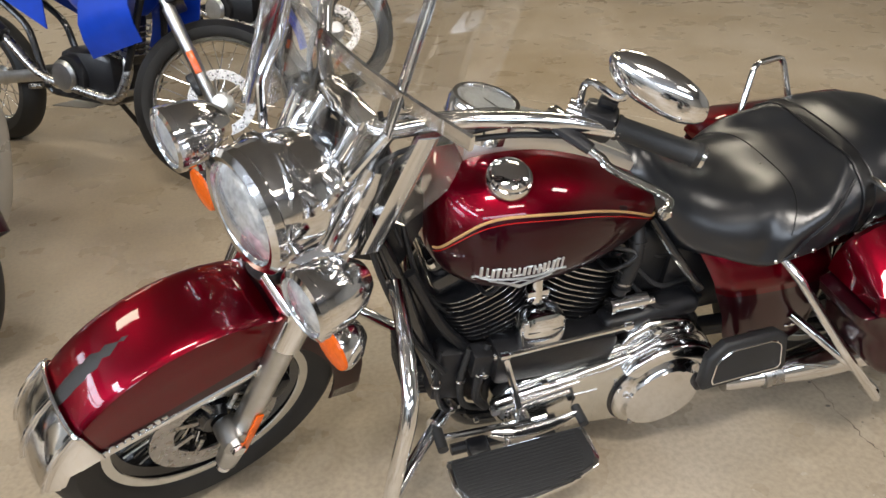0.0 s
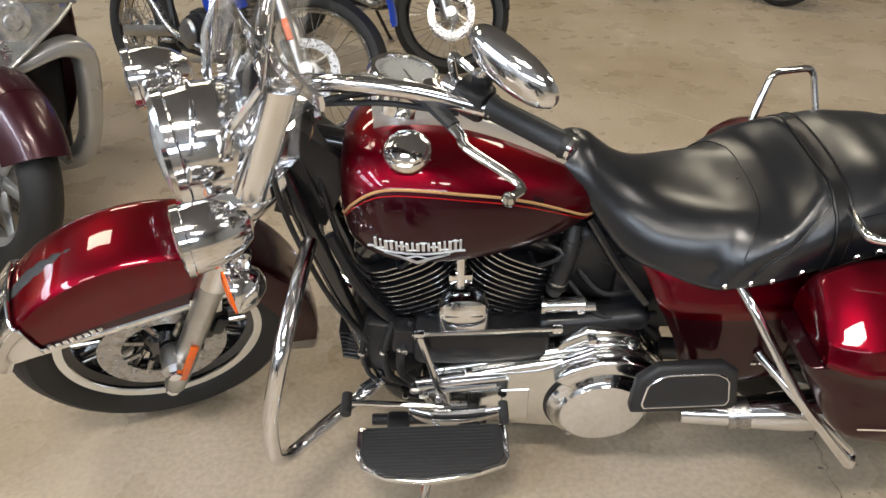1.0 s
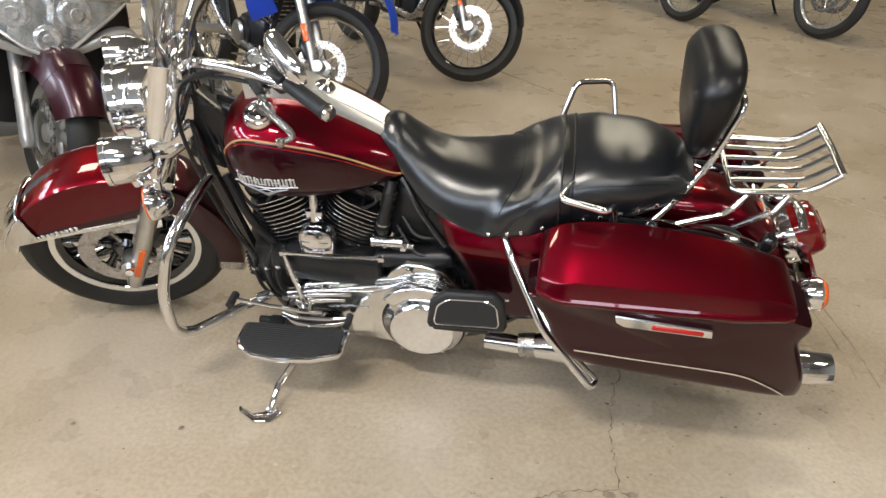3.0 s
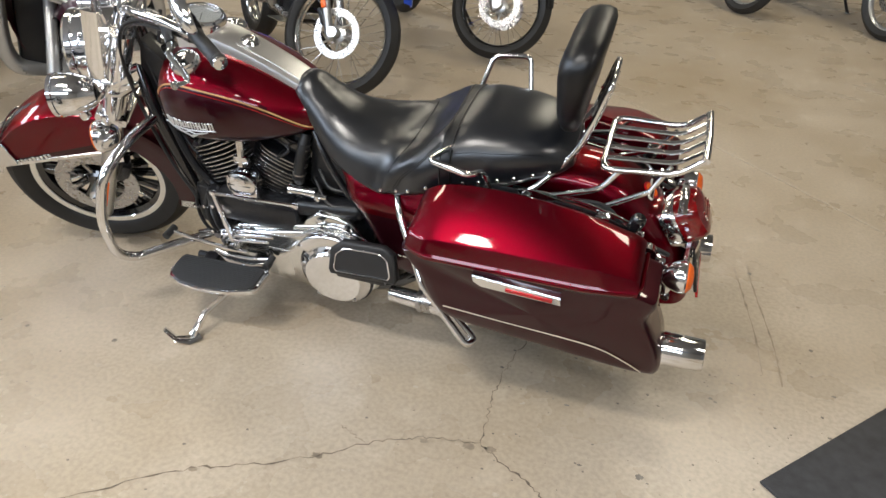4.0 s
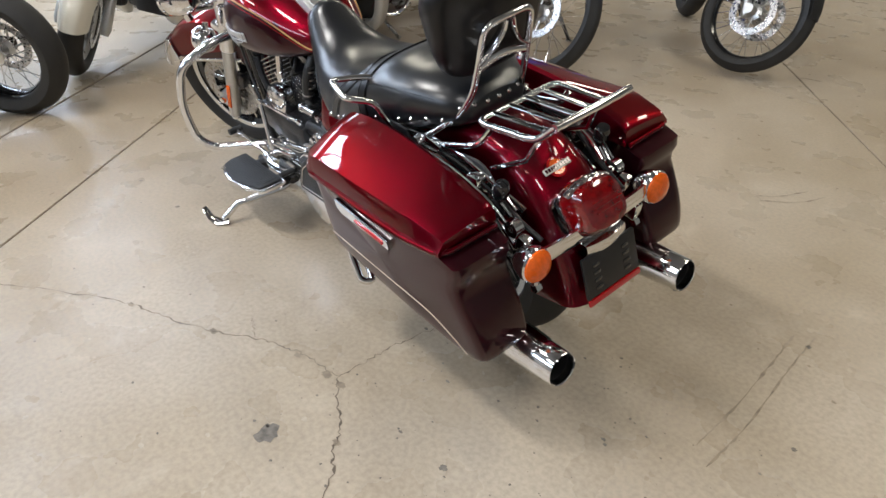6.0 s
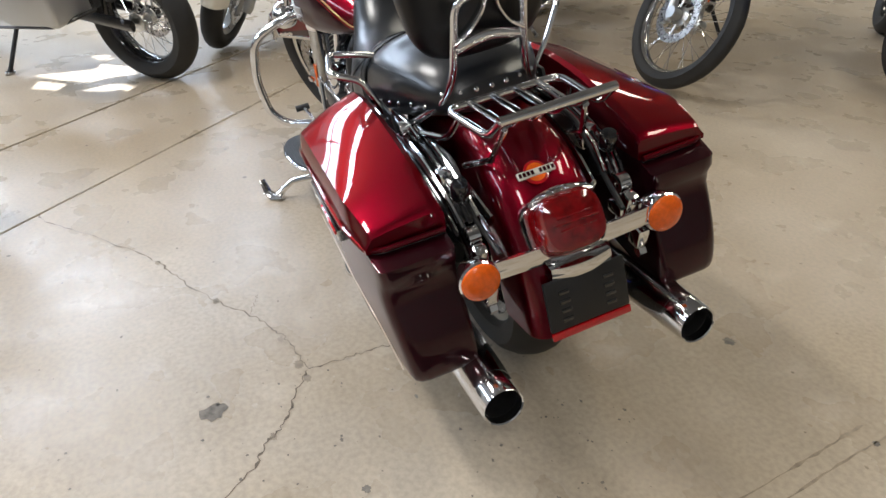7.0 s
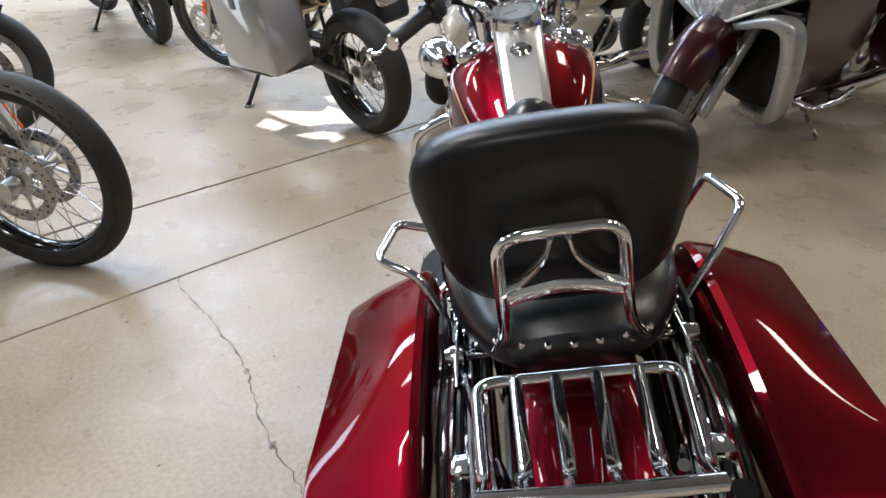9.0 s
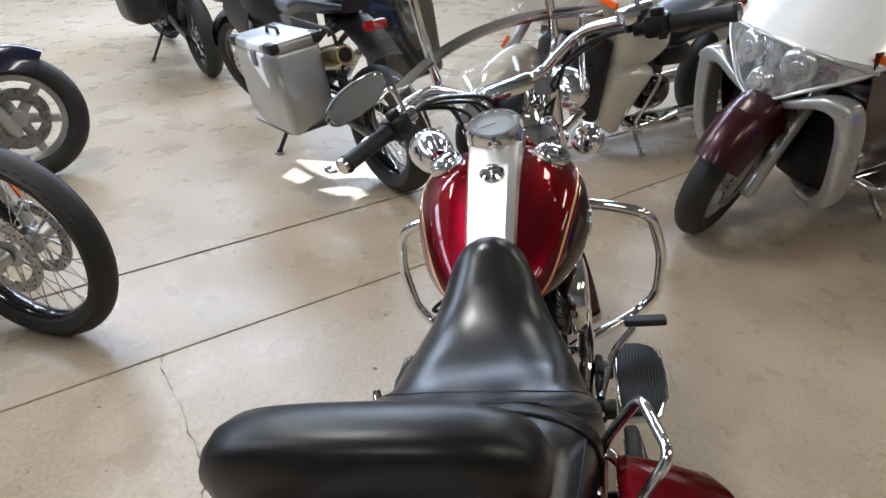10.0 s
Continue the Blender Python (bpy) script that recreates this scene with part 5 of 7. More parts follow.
# side stand, reaching down to the floor
WB = BIKE.matrix_basis.inverted()
foot = WB @ Vector((0.595, -0.470, 0.006))
toe = WB @ Vector((0.535, -0.50, 0.055))
st = bp("side_stand", sweep([(0.66, -0.13, 0.165), (0.645, -0.20, 0.135), WB @ Vector((0.615, -0.40, 0.07)), WB @ Vector((0.60, -0.455, 0.016))], [0.012, 0.012, 0.011, 0.012], 10), CHROME, "chrome side stand")
bp("stand_foot", merge(sweep([WB @ Vector((0.615, -0.44, 0.012)), foot, WB @ Vector((0.56, -0.487, 0.014)), toe], [0.013, 0.014, 0.011, 0.008], 8, flatten=(1.6, 0.55))), CHROME, "", st)

# ---- seat ----
SEAT = [(0.892, 0.812, 0.046, 0.795, 2.2), (0.899, 0.832, 0.062, 0.780, 2.2), (0.920, 0.844, 0.080, 0.742, 2.2), (0.948, 0.838, 0.096, 0.700, 2.2), (0.980, 0.812, 0.114, 0.650, 2.3), (1.02, 0.780, 0.138, 0.607, 2.4), (1.08, 0.748, 0.168, 0.590, 2.6), (1.16, 0.730, 0.194, 0.572, 2.9), (1.23, 0.730, 0.206, 0.578, 3.0), (1.30, 0.754, 0.209, 0.590, 2.9), (1.345, 0.786, 0.204, 0.598, 2.7), (1.385, 0.808, 0.198, 0.605, 2.7), (1.45, 0.818, 0.190, 0.620, 2.8), (1.54, 0.822, 0.176, 0.645, 2.8), (1.61, 0.814, 0.155, 0.668, 2.6), (1.665, 0.792, 0.125, 0.684, 2.5), (1.70, 0.764, 0.085, 0.700, 2.3)]
SROWS = lerp_rows(SEAT, 96)
NS = 84


def ridge_at(x):
    """Where the bucket's ridge crosses the ring at x, as a share of the ring."""
    t = max(0.0, min(1.0, (x - 1.18) / 0.20))
    return 0.33 - 0.26 * t ** 0.7


def seat_ring(row, grow=0.0):
    x, zt, w, zb, e = row
    # the rider's bucket is dished: its rim stands higher than its middle
    dish = 0.030 * math.exp(-((x - 1.19) / 0.085) ** 2)
    ring = []
    zm = zb + (zt - zb) * 0.46
    for k in range(NS):
        a = 2 * math.pi * k / NS + math.pi / 2
        c, s_ = math.cos(a), math.sin(a)
        y = w * sup(c, 2 / e)
        if s_ > -0.3:
            y *= 1 - 0.36 * (s_ + 0.3) / 1.3 * max(0, min(1, (1.30 - x) / 0.12))
        z = zm + ((zt - zm) if s_ > 0 else (zm - zb)) * sup(s_, 2 / e)
        if s_ > 0:
            z += dish * (min(1, abs(y) / (0.8 * w)) ** 2) * s_ * 1.2
        # soft ridge that sweeps from the strap down round the bucket, hollow inside it
        fr_ = (k if k <= NS / 2 else NS - k) / NS
        if 1.16 < x < 1.385:
            d = fr_ - ridge_at(x)
            fade = min(1, (x - 1.16) / 0.05) * min(1, (1.385 - x) / 0.02)
            out_ = fade * (0.011 * math.exp(-(d / 0.030) ** 2) - 0.008 * math.exp(-((d + 0.080) / 0.05) ** 2))
            y += out_ * c
            z += out_ * max(0.0, s_)
        elif x > 1.405:
            z += 0.006 * math.sin(math.pi * min(1, (x - 1.405) / 0.10)) * max(0.0, s_)
        ring.append(Vector((x, y * (1 + grow), z + grow * (z - zm))))
    return ring


rings = [seat_ring(r) for r in SROWS]
seat = bp("seat", loft(rings), LEATHER, "black two-up leather touring seat with studded skirt", angle=70)


def seat_line(x, side, lo, hi, n=14, lift=0.0015):
    """Points across the seat's surface at x, from ring place lo to hi (fractions of the ring)."""
    row = min(SROWS, key=lambda r: abs(r[0] - x))
    ring = seat_ring(row, lift / max(0.05, row[2]))
    out = []
    for i in range(n):
        f = (lo + (hi - lo) * i / (n - 1)) * NS
        k = int(math.floor(f))
        out.append(ring[k % NS].lerp(ring[(k + 1) % NS], f - k))
    return out


# welt between rider's and passenger's part, and a strap over it
for x in (1.372, 1.402):
    bp("seat_welt", sweep([p for p in seat_line(x, 0, -0.30, 0.30, 30, 0.002)], 0.0032, 6), VINYL, "", seat)
rows_ = [seat_line(x, 0, -0.31, 0.31, 30, 0.004) for x in (1.374, 1.382, 1.392, 1.400)]
bp("seat_strap", shell(rows_, 0.003), VINYL, "black seat strap", seat)
# stitched double seam below the ridge, and the cross seam of the bucket
def on_ring(x, f, lift=0.006):
    i = max(0, min(len(SROWS) - 2, next((n for n, r in enumerate(SROWS) if r[0] > x), 1) - 1))
    a, b = SROWS[i], SROWS[i + 1]
    w = (x - a[0]) / (b[0] - a[0])
    ring = seat_ring([p + (q - p) * w for p, q in zip(a, b)], lift)
    k = f * NS
    k0 = int(math.floor(k))
    return ring[k0 % NS].lerp(ring[(k0 + 1) % NS], k - k0)


cross = [on_ring(1.225 + 0.050 * math.cos(math.pi * f / 0.44), f, 0.004) for f in [-0.22 + 0.44 * i / 40 for i in range(41)]]
bp("seam", sweep(cross, 0.0014, 6), VINYL, "", seat)
for s in (-1, 1):
    for off in (0.040, 0.050):
        seam = [on_ring(1.20 + 0.165 * i / 25, s * (ridge_at(1.20 + 0.165 * i / 25) + off), 0.004) for i in range(26)]
        bp("seam", sweep(seam, 0.0012, 6), VINYL, "", seat)
    seam = [on_ring(1.41 + 0.22 * i / 20, s * (0.175 + 0.01 * i / 20), 0.004) for i in range(21)]
    bp("seam", sweep(seam, 0.0012, 6), VINYL, "", seat)
    for k, x in enumerate([1.20, 1.245, 1.29, 1.335, 1.43, 1.475, 1.52, 1.565, 1.61, 1.65]):
        row = min(SROWS, key=lambda r: abs(r[0] - x))
        ring = seat_ring(row, 0.006)
        p = ring[(23 if s < 0 else NS - 23) % NS]
        bp("stud", lathe([(0.0, 0.004), (0.004, 0.003), (0.006, 0.0), (0.0, -0.002)], 10, axis_m(p, (0, -1 if p.y < 0 else 1, 0.1))), CHROME, "", seat)
for k in range(7):
    y = -0.105 + 0.035 * k
    bp("stud", lathe([(0.0, 0.004), (0.004, 0.003), (0.006, 0.0), (0.0, -0.002)], 10, axis_m((1.708 - 2.2 * y * y, y, 0.752), (1, 0, 0.2))), CHROME, "", seat)

# backrest pad on its chrome sissy bar
def backrest():
    rings = []
    prof = [(0.046, 0.05)] + [(0.046, 0.6), (0.045, 0.86), (0.036, 0.965), (0.016, 1.0), (-0.010, 1.0), (-0.032, 0.955), (-0.048, 0.85), (-0.058, 0.62), (-0.062, 0.35), (-0.063, 0.05)]
    for dx, k in prof:
        ring = []
        for j in range(44):
            a = 2 * math.pi * j / 44
            c, s_ = sup(math.cos(a), 0.55), sup(math.sin(a), 0.55)
            w = 0.160 + 0.026 * s_
            z = 0.126 * k * s_
            y = w * k * c
            thin = 0.62 + 0.38 * min(1, max(0, (z + 0.10) / 0.16))
            ring.append(Vector((1.690 + 0.045 * (1 - thin) + 0.9 * dx * thin + 0.20 * z + 0.35 * y * y * -1, y - 0.010, 0.948 + z + 0.008 * (1 - c * c) * (1 if s_ > 0 else 0))))
        rings.append(ring)
    return loft(rings)


pad = bp("backrest_pad", backrest(), VINYL, "black padded passenger backrest", angle=60)
sis = bp("sissy_bar", sweep(bent([(1.50, -0.165, 0.655), (1.60, -0.162, 0.668), (1.680, -0.100, 0.735), (1.722, -0.088, 0.80), (1.770, -0.084, 0.962), (1.770, 0.060, 0.968), (1.722, 0.072, 0.80), (1.680, 0.098, 0.735), (1.60, 0.162, 0.668), (1.50, 0.165, 0.655)], 0.035, 5), 0.0085, 12), CHROME, "chrome sissy bar")
bp("cross_bar", sweep(spline([(1.738, -0.088, 0.855), (1.742, -0.010, 0.872), (1.738, 0.068, 0.855)], 6), 0.008, 10, flatten=(0.7, 1.3)), CHROME, "", sis)
for s in (-1, 1):
    bp("sissy_arch", sweep(spline([(1.768, s * 0.010 - 0.012, 0.958), (1.762, s * 0.018 - 0.012, 0.930), (1.750, s * 0.044 - 0.012, 0.895), (1.742, s * 0.076 - 0.011, 0.872)], 5), 0.0085, 10, flatten=(0.6, 1.5)), CHROME, "", sis)
    bp("side_plate", plate([(1.40, 0.640), (1.66, 0.652), (1.68, 0.675), (1.62, 0.690), (1.42, 0.672)], 0.006, Matrix.Translation((0, s * 0.170, 0)) @ RX90, 0.002), CHROME, "", sis)
    bp("dock_point", lathe([(0, -0.014), (0.016, -0.014), (0.018, 0), (0.016, 0.014), (0, 0.014)], 14, Matrix.Translation((1.60, s * 0.178, 0.668)) @ RX90), CHROME, "", sis)

# luggage rack
rk = bp("luggage_rack", sweep(bent([(2.012, -0.120, 0.818), (1.955, -0.123, 0.768), (1.778, -0.134, 0.760), (1.778, 0.122, 0.760), (1.955, 0.106, 0.768), (2.012, 0.100, 0.818)], 0.03, 4), 0.0080, 12), CHROME, "chrome tube luggage rack")
bp("rear_rail", sweep([(2.012, -0.126, 0.818), (2.015, -0.01, 0.819), (2.012, 0.104, 0.818)], 0.0092, 12, flatten=(1, 1)), CHROME, "", rk)
for k in range(4):
    y, yr = -0.083 + 0.0510 * k, -0.078 + 0.0455 * k
    bp("slat", sweep(bent([(1.780, y, 0.762), (1.952, yr, 0.770), (2.011, yr, 0.818)], 0.03), 0.0068, 10, flatten=(1.25, 0.8)), CHROME, "", rk)
for s in (-1, 1):
    bp("rack_strut", sweep(bent([(1.82, s * 0.124, 0.755), (1.78, s * 0.140, 0.70), (1.66, s * 0.16, 0.672)], 0.03), 0.0075, 10), CHROME, "", rk)
    bp("rack_strut", sweep([(1.94, s * 0.085, 0.764), (1.90, s * 0.10, 0.69), (1.80, s * 0.12, 0.64)], 0.007, 10), CHROME, "", rk)


# passenger grab rails
def rail(s):
    # the left rail lies folded out, the right one stands up
    loop = [(1.405, -0.150, 0.772), (1.390, -0.200, 0.786), (1.372, -0.268, 0.798), (1.480, -0.294, 0.790), (1.500, -0.228, 0.762), (1.518, -0.188, 0.665)] if s < 0 else [(1.350, 0.185, 0.655), (1.364, 0.215, 0.735), (1.398, 0.256, 0.831), (1.500, 0.284, 0.826), (1.515, 0.236, 0.740), (1.528, 0.188, 0.668)]
    r = bp("grab_rail", sweep(bent(loop, 0.022, 4), 0.0078, 12), CHROME, "chrome passenger grab rail")
    bp("rail_bracket", plate([(1.48, 0.66), (1.60, 0.66), (1.58, 0.70), (1.50, 0.705)], 0.008, Matrix.Translation((0, s * 0.192, 0)) @ RX90, 0.002), BLACK, "", r)


both(rail)


# side covers: a bowed panel with a curved leading edge
def side_cover(s):
    lead = [(0.640, 1.050), (0.600, 1.072), (0.540, 1.100), (0.440, 1.150), (0.360, 1.178), (0.318, 1.215)]
    rings = []
    for z, xf in lerp_rows(lead, 22):
        xb = 1.372 + 0.030 * min(1, (0.64 - z) / 0.12) - 0.05 * max(0, (0.36 - z) / 0.045)
        ring = []
        for i in range(19):
            u = i / 18
            edge = min(1, u / 0.10) * min(1, (1 - u) / 0.06) * min(1, (0.645 - z) / 0.03) * min(1, (z - 0.312) / 0.025)
            y = 0.172 + 0.020 * math.sqrt(max(0, edge)) + 0.010 * math.sin(math.pi * u) - 0.012 * max(0, (1.10 - (xf + (xb - xf) * u)) / 0.1)
            y -= 0.45 * max(0, z - 0.572) - 0.006 * math.exp(-((z - 0.562) / 0.02) ** 2)
            ring.append(Vector((xf + (xb - xf) * u, s * y, z)))
        rings.append(ring)
    bm = shell(rings, 0.006)
    for f in bm.faces:
        c = f.calc_center_median()
        f.material_index = 1 if c.z < 0.525 else 0
    sc = bp("side_cover", bm, [RED, MERLOT], "two-tone side cover under the seat", angle=60)
    for x in (1.225, 1.241, 1.257, 1.320, 1.336, 1.352):
        bp("cover_badge", box(0.012, 0.004, 0.007, pose(x, s * 0.203, 0.395, 0, 3, 0), 0.001, 1), CHROME, "", sc)


both(side_cover)

# ---- rear fender ----
RF = [(1.20, 0.60, 0.50), (1.40, 0.660, 0.54), (1.60, 0.698, 0.57), (1.74, 0.700, 0.57), (1.83, 0.676, 0.54), (1.90, 0.632, 0.49), (1.96, 0.565, 0.44), (2.01, 0.485, 0.39), (2.045, 0.41, 0.35), (2.06, 0.335, 0.31)]
rings = []
rows = lerp_rows(RF, 34)
for i, (x, z, zb) in enumerate(rows):
    a, b = rows[max(i - 1, 0)], rows[min(i + 1, len(rows) - 1)]
    t = Vector((b[0] - a[0], 0, b[1] - a[1])).normalized()
    n = Vector((-t.z, 0, t.x))
    if n.x < 0 and n.z < 0:
        n = -n
    ring = []
    for k in range(17):
        q = math.pi * (1 - k / 16)
        hw = 0.095 + 0.014 * max(0, min(1, (x - 1.70) / 0.30))
        y = hw * sup(math.cos(q), 0.7)
        h = 0.060 * (sup(math.sin(q), 0.75) - 1)
        ring.append(Vector((x, y, z)) + n * h)
    c = Vector((x, 0, z)) - n * 0.16
    ring = [Vector((c.x, -hw, c.z))] + ring + [Vector((c.x, hw, c.z))]
    rings.append(ring)
rear_fender = bp("rear_fender", shell(rings, 0.004), RED, "candy red rear fender")
EM = axis_m((1.903, -0.012, 0.632), Vector((0.62, 0, 0.78)))
em = bp("fender_badge", lathe([(0, 0.001), (0.026, 0.001), (0.026, 0.004), (0.020, 0.005), (0, 0.005)], 28, EM), REDLENS, "round red and amber fender badge with a pale banner", rear_fender)
bp("badge_bar", box(0.084, 0.016, 0.006, EM @ Matrix.Translation((0, 0, 0.005)), 0.002), CREAM, "", em)
bm = merge(*[box(0.006, 0.009, 0.002, EM @ Matrix.Translation((-0.036 + 0.009 * k, 0, 0.0085)), 0) for k in range(9) if k != 4])
bp("badge_marks", bm, MERLOT, "", em)
bp("badge_centre", lathe([(0, 0.004), (0.020, 0.004), (0.020, 0.006), (0, 0.006)], 24, EM), ORANGE, "", em)

# tail lamp
TM = axis_m((1.990, -0.010, 0.560), Vector((0.84, 0, 0.54)))
rings = []
for h, w, l in ((-0.03, 0.074, 0.064), (0.0, 0.078, 0.068), (0.012, 0.076, 0.066)):
    rings.append([TM @ Vector((w * sup(math.cos(2 * math.pi * k / 28), 0.6), l * sup(math.sin(2 * math.pi * k / 28), 0.6), h)) for k in range(28)])
tl = bp("tail_lamp", loft(rings), CHROME, "red tail lamp on a chrome base")
rings = []
for h, f in ((0.008, 0.96), (0.034, 0.945), (0.056, 0.90), (0.068, 0.80), (0.074, 0.60), (0.077, 0.30), (0.0775, 0.05)):
    rings.append([TM @ Vector((0.075 * f * sup(math.cos(2 * math.pi * k / 28), 0.6), 0.065 * f * sup(math.sin(2 * math.pi * k / 28), 0.6), h)) for k in range(28)])
bp("tail_lens", loft(rings), DARKLENS, "ribbed dark red lens", tl)
bp("lens_rib", merge(*[box(0.095 - 0.02 * abs(k), 0.004, 0.004, TM @ Matrix.Translation((0, 0.012 * k, 0.0770 - 0.0012 * k * k)), 0.001, 1) for k in range(-3, 4)]), DARKLENS, "", tl)
bp("lamp_visor", sweep(spline([TM @ Vector((y, 0.064 - 3 * y * y, 0.044 - 2 * y * y)) for y in (-0.066, -0.035, 0, 0.035, 0.066)], 4), 0.0075, 8, flatten=(1.6, 0.6)), CHROME, "", tl)

# turn signal bar
bar = bp("signal_bar", merge(loft([[Vector((2.028 - 0.25 * y * y, y, 0.528)) + Vector((dx, 0, dz)) for dx, dz in ((-0.006, -0.018), (0.004, -0.020), (0.008, 0), (0.004, 0.020), (-0.006, 0.018))] for y in [-0.175 + 0.025 * k for k in range(15)]])), CHROME, "chrome rear turn signal bar")


def rear_signal(s):
    m = axis_m((2.022, s * 0.205, 0.522), (1, 0, 0.05))
    sg = bp("turn_signal", lathe([(0.0, -0.062), (0.018, -0.056), (0.034, -0.035), (0.043, -0.008), (0.043, 0.004), (0.040, 0.008)], 28, m), CHROME, "bullet turn signal with amber lens")
    bp("signal_lens", lathe([(0.040, 0.004), (0.039, 0.012), (0.030, 0.021), (0.015, 0.025), (0, 0.026)], 28, m), ORANGE, "amber lens", sg)


both(rear_signal)
bp("plate_lamp", loft([[Vector((2.045 + dx, 0, 0.488)) + Vector((-0.6 * y * y * 4, y, dz)) for y in [-0.066 + 0.012 * k for k in range(12)]] for dx, dz in ((-0.02, -0.016), (0.012, -0.014), (0.016, 0.0), (0.012, 0.014), (-0.02, 0.016))], cap=False, closed=False), CHROME, "chrome plate lamp ring")
pm = axis_m((2.062, 0, 0.425), Vector((0.97, 0, 0.22)))
pb = bp("plate_bracket", box(0.180, 0.110, 0.010, pm, 0.003), PLASTIC, "black slotted number plate bracket")
for sy in (-1, 1):
    for k in range(4):
        bp("bracket_slot", box(0.024, 0.010, 0.006, pm @ Matrix.Translation((sy * 0.050, -0.034 + 0.020 * k, 0.004)), 0.004), GLOSSBLACK, "", pb)
bp("reflector", box(0.180, 0.016, 0.008, axis_m((2.079, 0, 0.362), Vector((0.97, 0, 0.22))), 0.002), REDLENS, "red reflector strip")


# ---- saddlebags ----
def bag_section(x, t):
    """Half outline of a bag across (outside y, inside y, bottom z) along its length."""
    bulge = 0.012 * math.sin(math.pi * min(1, max(0, (x - 1.33) / 0.62)))
    return 0.372 + bulge, 0.222


def saddlebag(s):
    # body: outline in side view, lofted across
    body = [(1.352, 0.585), (1.362, 0.50), (1.40, 0.415), (1.47, 0.372), (1.62, 0.352), (1.80, 0.333), (1.92, 0.310), (1.985, 0.305), (2.010, 0.318), (2.000, 0.39), (1.956, 0.50), (1.920, 0.585)]
    lay = []
    cx, cz = 1.68, 0.47
    for y, k in ((0.222, 0.96), (0.226, 0.985), (0.235, 1.0), (0.358, 1.0), (0.374, 0.992), (0.384, 0.972), (0.389, 0.93), (0.391, 0.86), (0.392, 0.78), (0.3927, 0.68), (0.3933, 0.58), (0.3938, 0.47), (0.3942, 0.36), (0.3945, 0.24), (0.3947, 0.12), (0.395, 0.03)):
        ring = []
        P = spline([(x, 0, z) for x, z in body], 4, True)
        for p in P:
            x, z = p.x, p.z
            high = z > 0.555 and k > 0.9
            z2 = z if high else cz + (z - cz) * k
            # the lower part tucks in towards the wheel
            tuck = 0.006 * max(0, (0.47 - z2) / 0.13) ** 1.5 if y > 0.3 else 0
            taper = 0.018 * max(0, (x - 1.80) / 0.25) + 0.02 * max(0, (1.42 - x) / 0.07) if y > 0.3 else 0
            ring.append(Vector((cx + (x - cx) * (1 - 0.6 * (1 - k) if high else k), s * (y - tuck - taper * k), z2)))
        lay.append(ring)
    b = bp("saddlebag", loft(lay), MERLOT, "merlot saddlebag with red lid and chrome-trimmed reflector", angle=50)
    # lid
    rings = []
    lid = [(1.335, 0.640, 0.16), (1.345, 0.672, 0.5), (1.37, 0.692, 0.85), (1.42, 0.710, 1.0), (1.52, 0.717, 1.0), (1.64, 0.709, 1.0), (1.76, 0.688, 1.0), (1.85, 0.662, 1.0), (1.902, 0.645, 1.0), (1.918, 0.632, 0.96)]
    for x, zt, f in lerp_rows(lid, 28):
        y0, y1 = 0.219, 0.396 - 0.016 * max(0, (x - 1.80) / 0.12) - 0.030 * max(0, (1.40 - x) / 0.065) ** 1.5
        zs = 0.588
        sh = min(zs + 0.060 - 0.02 * max(0, (1.42 - x) / 0.085), zs + (zt - zs) * 0.72)
        def slope(t):
            return sh + (zt - sh) * (1 - t) + 0.007 * math.sin(math.pi * t) * min(1, (zt - sh) / 0.06)
        ya, yb = y0 + 0.016, y1 - 0.016
        prof = [(y0, zs), (y0, zs + (zt - zs) * 0.80), (y0 + 0.004, zs + (zt - zs) * 0.95), (ya, zt)]
        prof += [(ya + (yb - ya) * t, slope(t)) for t in (0.10, 0.25, 0.4, 0.55, 0.7, 0.85, 0.97)]
        prof += [(yb + 0.003, sh - 0.0015), (yb + 0.006, sh - 0.006), (y1 - 0.002, zs + 0.016), (y1 + 0.003, zs + 0.010), (y1 + 0.003, zs)]
        rings.append([Vector((x, s * y, z)) for y, z in prof])
    l = bp("lid", loft(rings), RED, "candy red saddlebag lid", b, angle=26)
    seam = [Vector((1.335, s * 0.352, 0.586)), Vector((1.40, s * 0.392, 0.585)), Vector((1.65, s * 0.3985, 0.585)), Vector((1.80, s * 0.397, 0.585)), Vector((1.905, s * 0.382, 0.585)), Vector((1.922, s * 0.355, 0.585)), Vector((1.924, s * 0.225, 0.585))]
    bp("seam_strip", sweep(bent(seam, 0.012), 0.0030, 8), GLOSSBLACK, "", b)
    bp("lid_lip", sweep(bent([p + Vector((0.002 if i > 3 else 0, s * 0.0005, 0.008)) for i, p in enumerate(seam)], 0.012), 0.0062, 8), RED, "", l)
    # side reflector
    rm = Matrix.Translation((1.632, s * 0.396, 0.548)) @ Matrix.Rotation(radians(3.0), 4, "Y")
    rf = bp("bag_trim", loft([[rm @ Vector((x, s * d, z)) for x, z in ((-0.110, 0.020 * k), (0.112, 0.013 * k), (0.116, -0.013 * k), (-0.085, -0.014 * k), (-0.105, 0.0))] for d, k in ((-0.004, 1.0), (0.006, 1.0), (0.009, 0.8))]), CHROME, "chrome saddlebag trim", b)
    bp("reflector", box(0.118, 0.006, 0.011, rm @ Matrix.Translation((0.036, s * 0.0095, -0.001)), 0.002), REDLENS, "red side reflector", rf)
    # pinstripe that follows the bottom edge
    low = [(1.44, 0.430), (1.60, 0.418), (1.75, 0.408), (1.85, 0.392), (1.92, 0.356), (1.965, 0.325)]
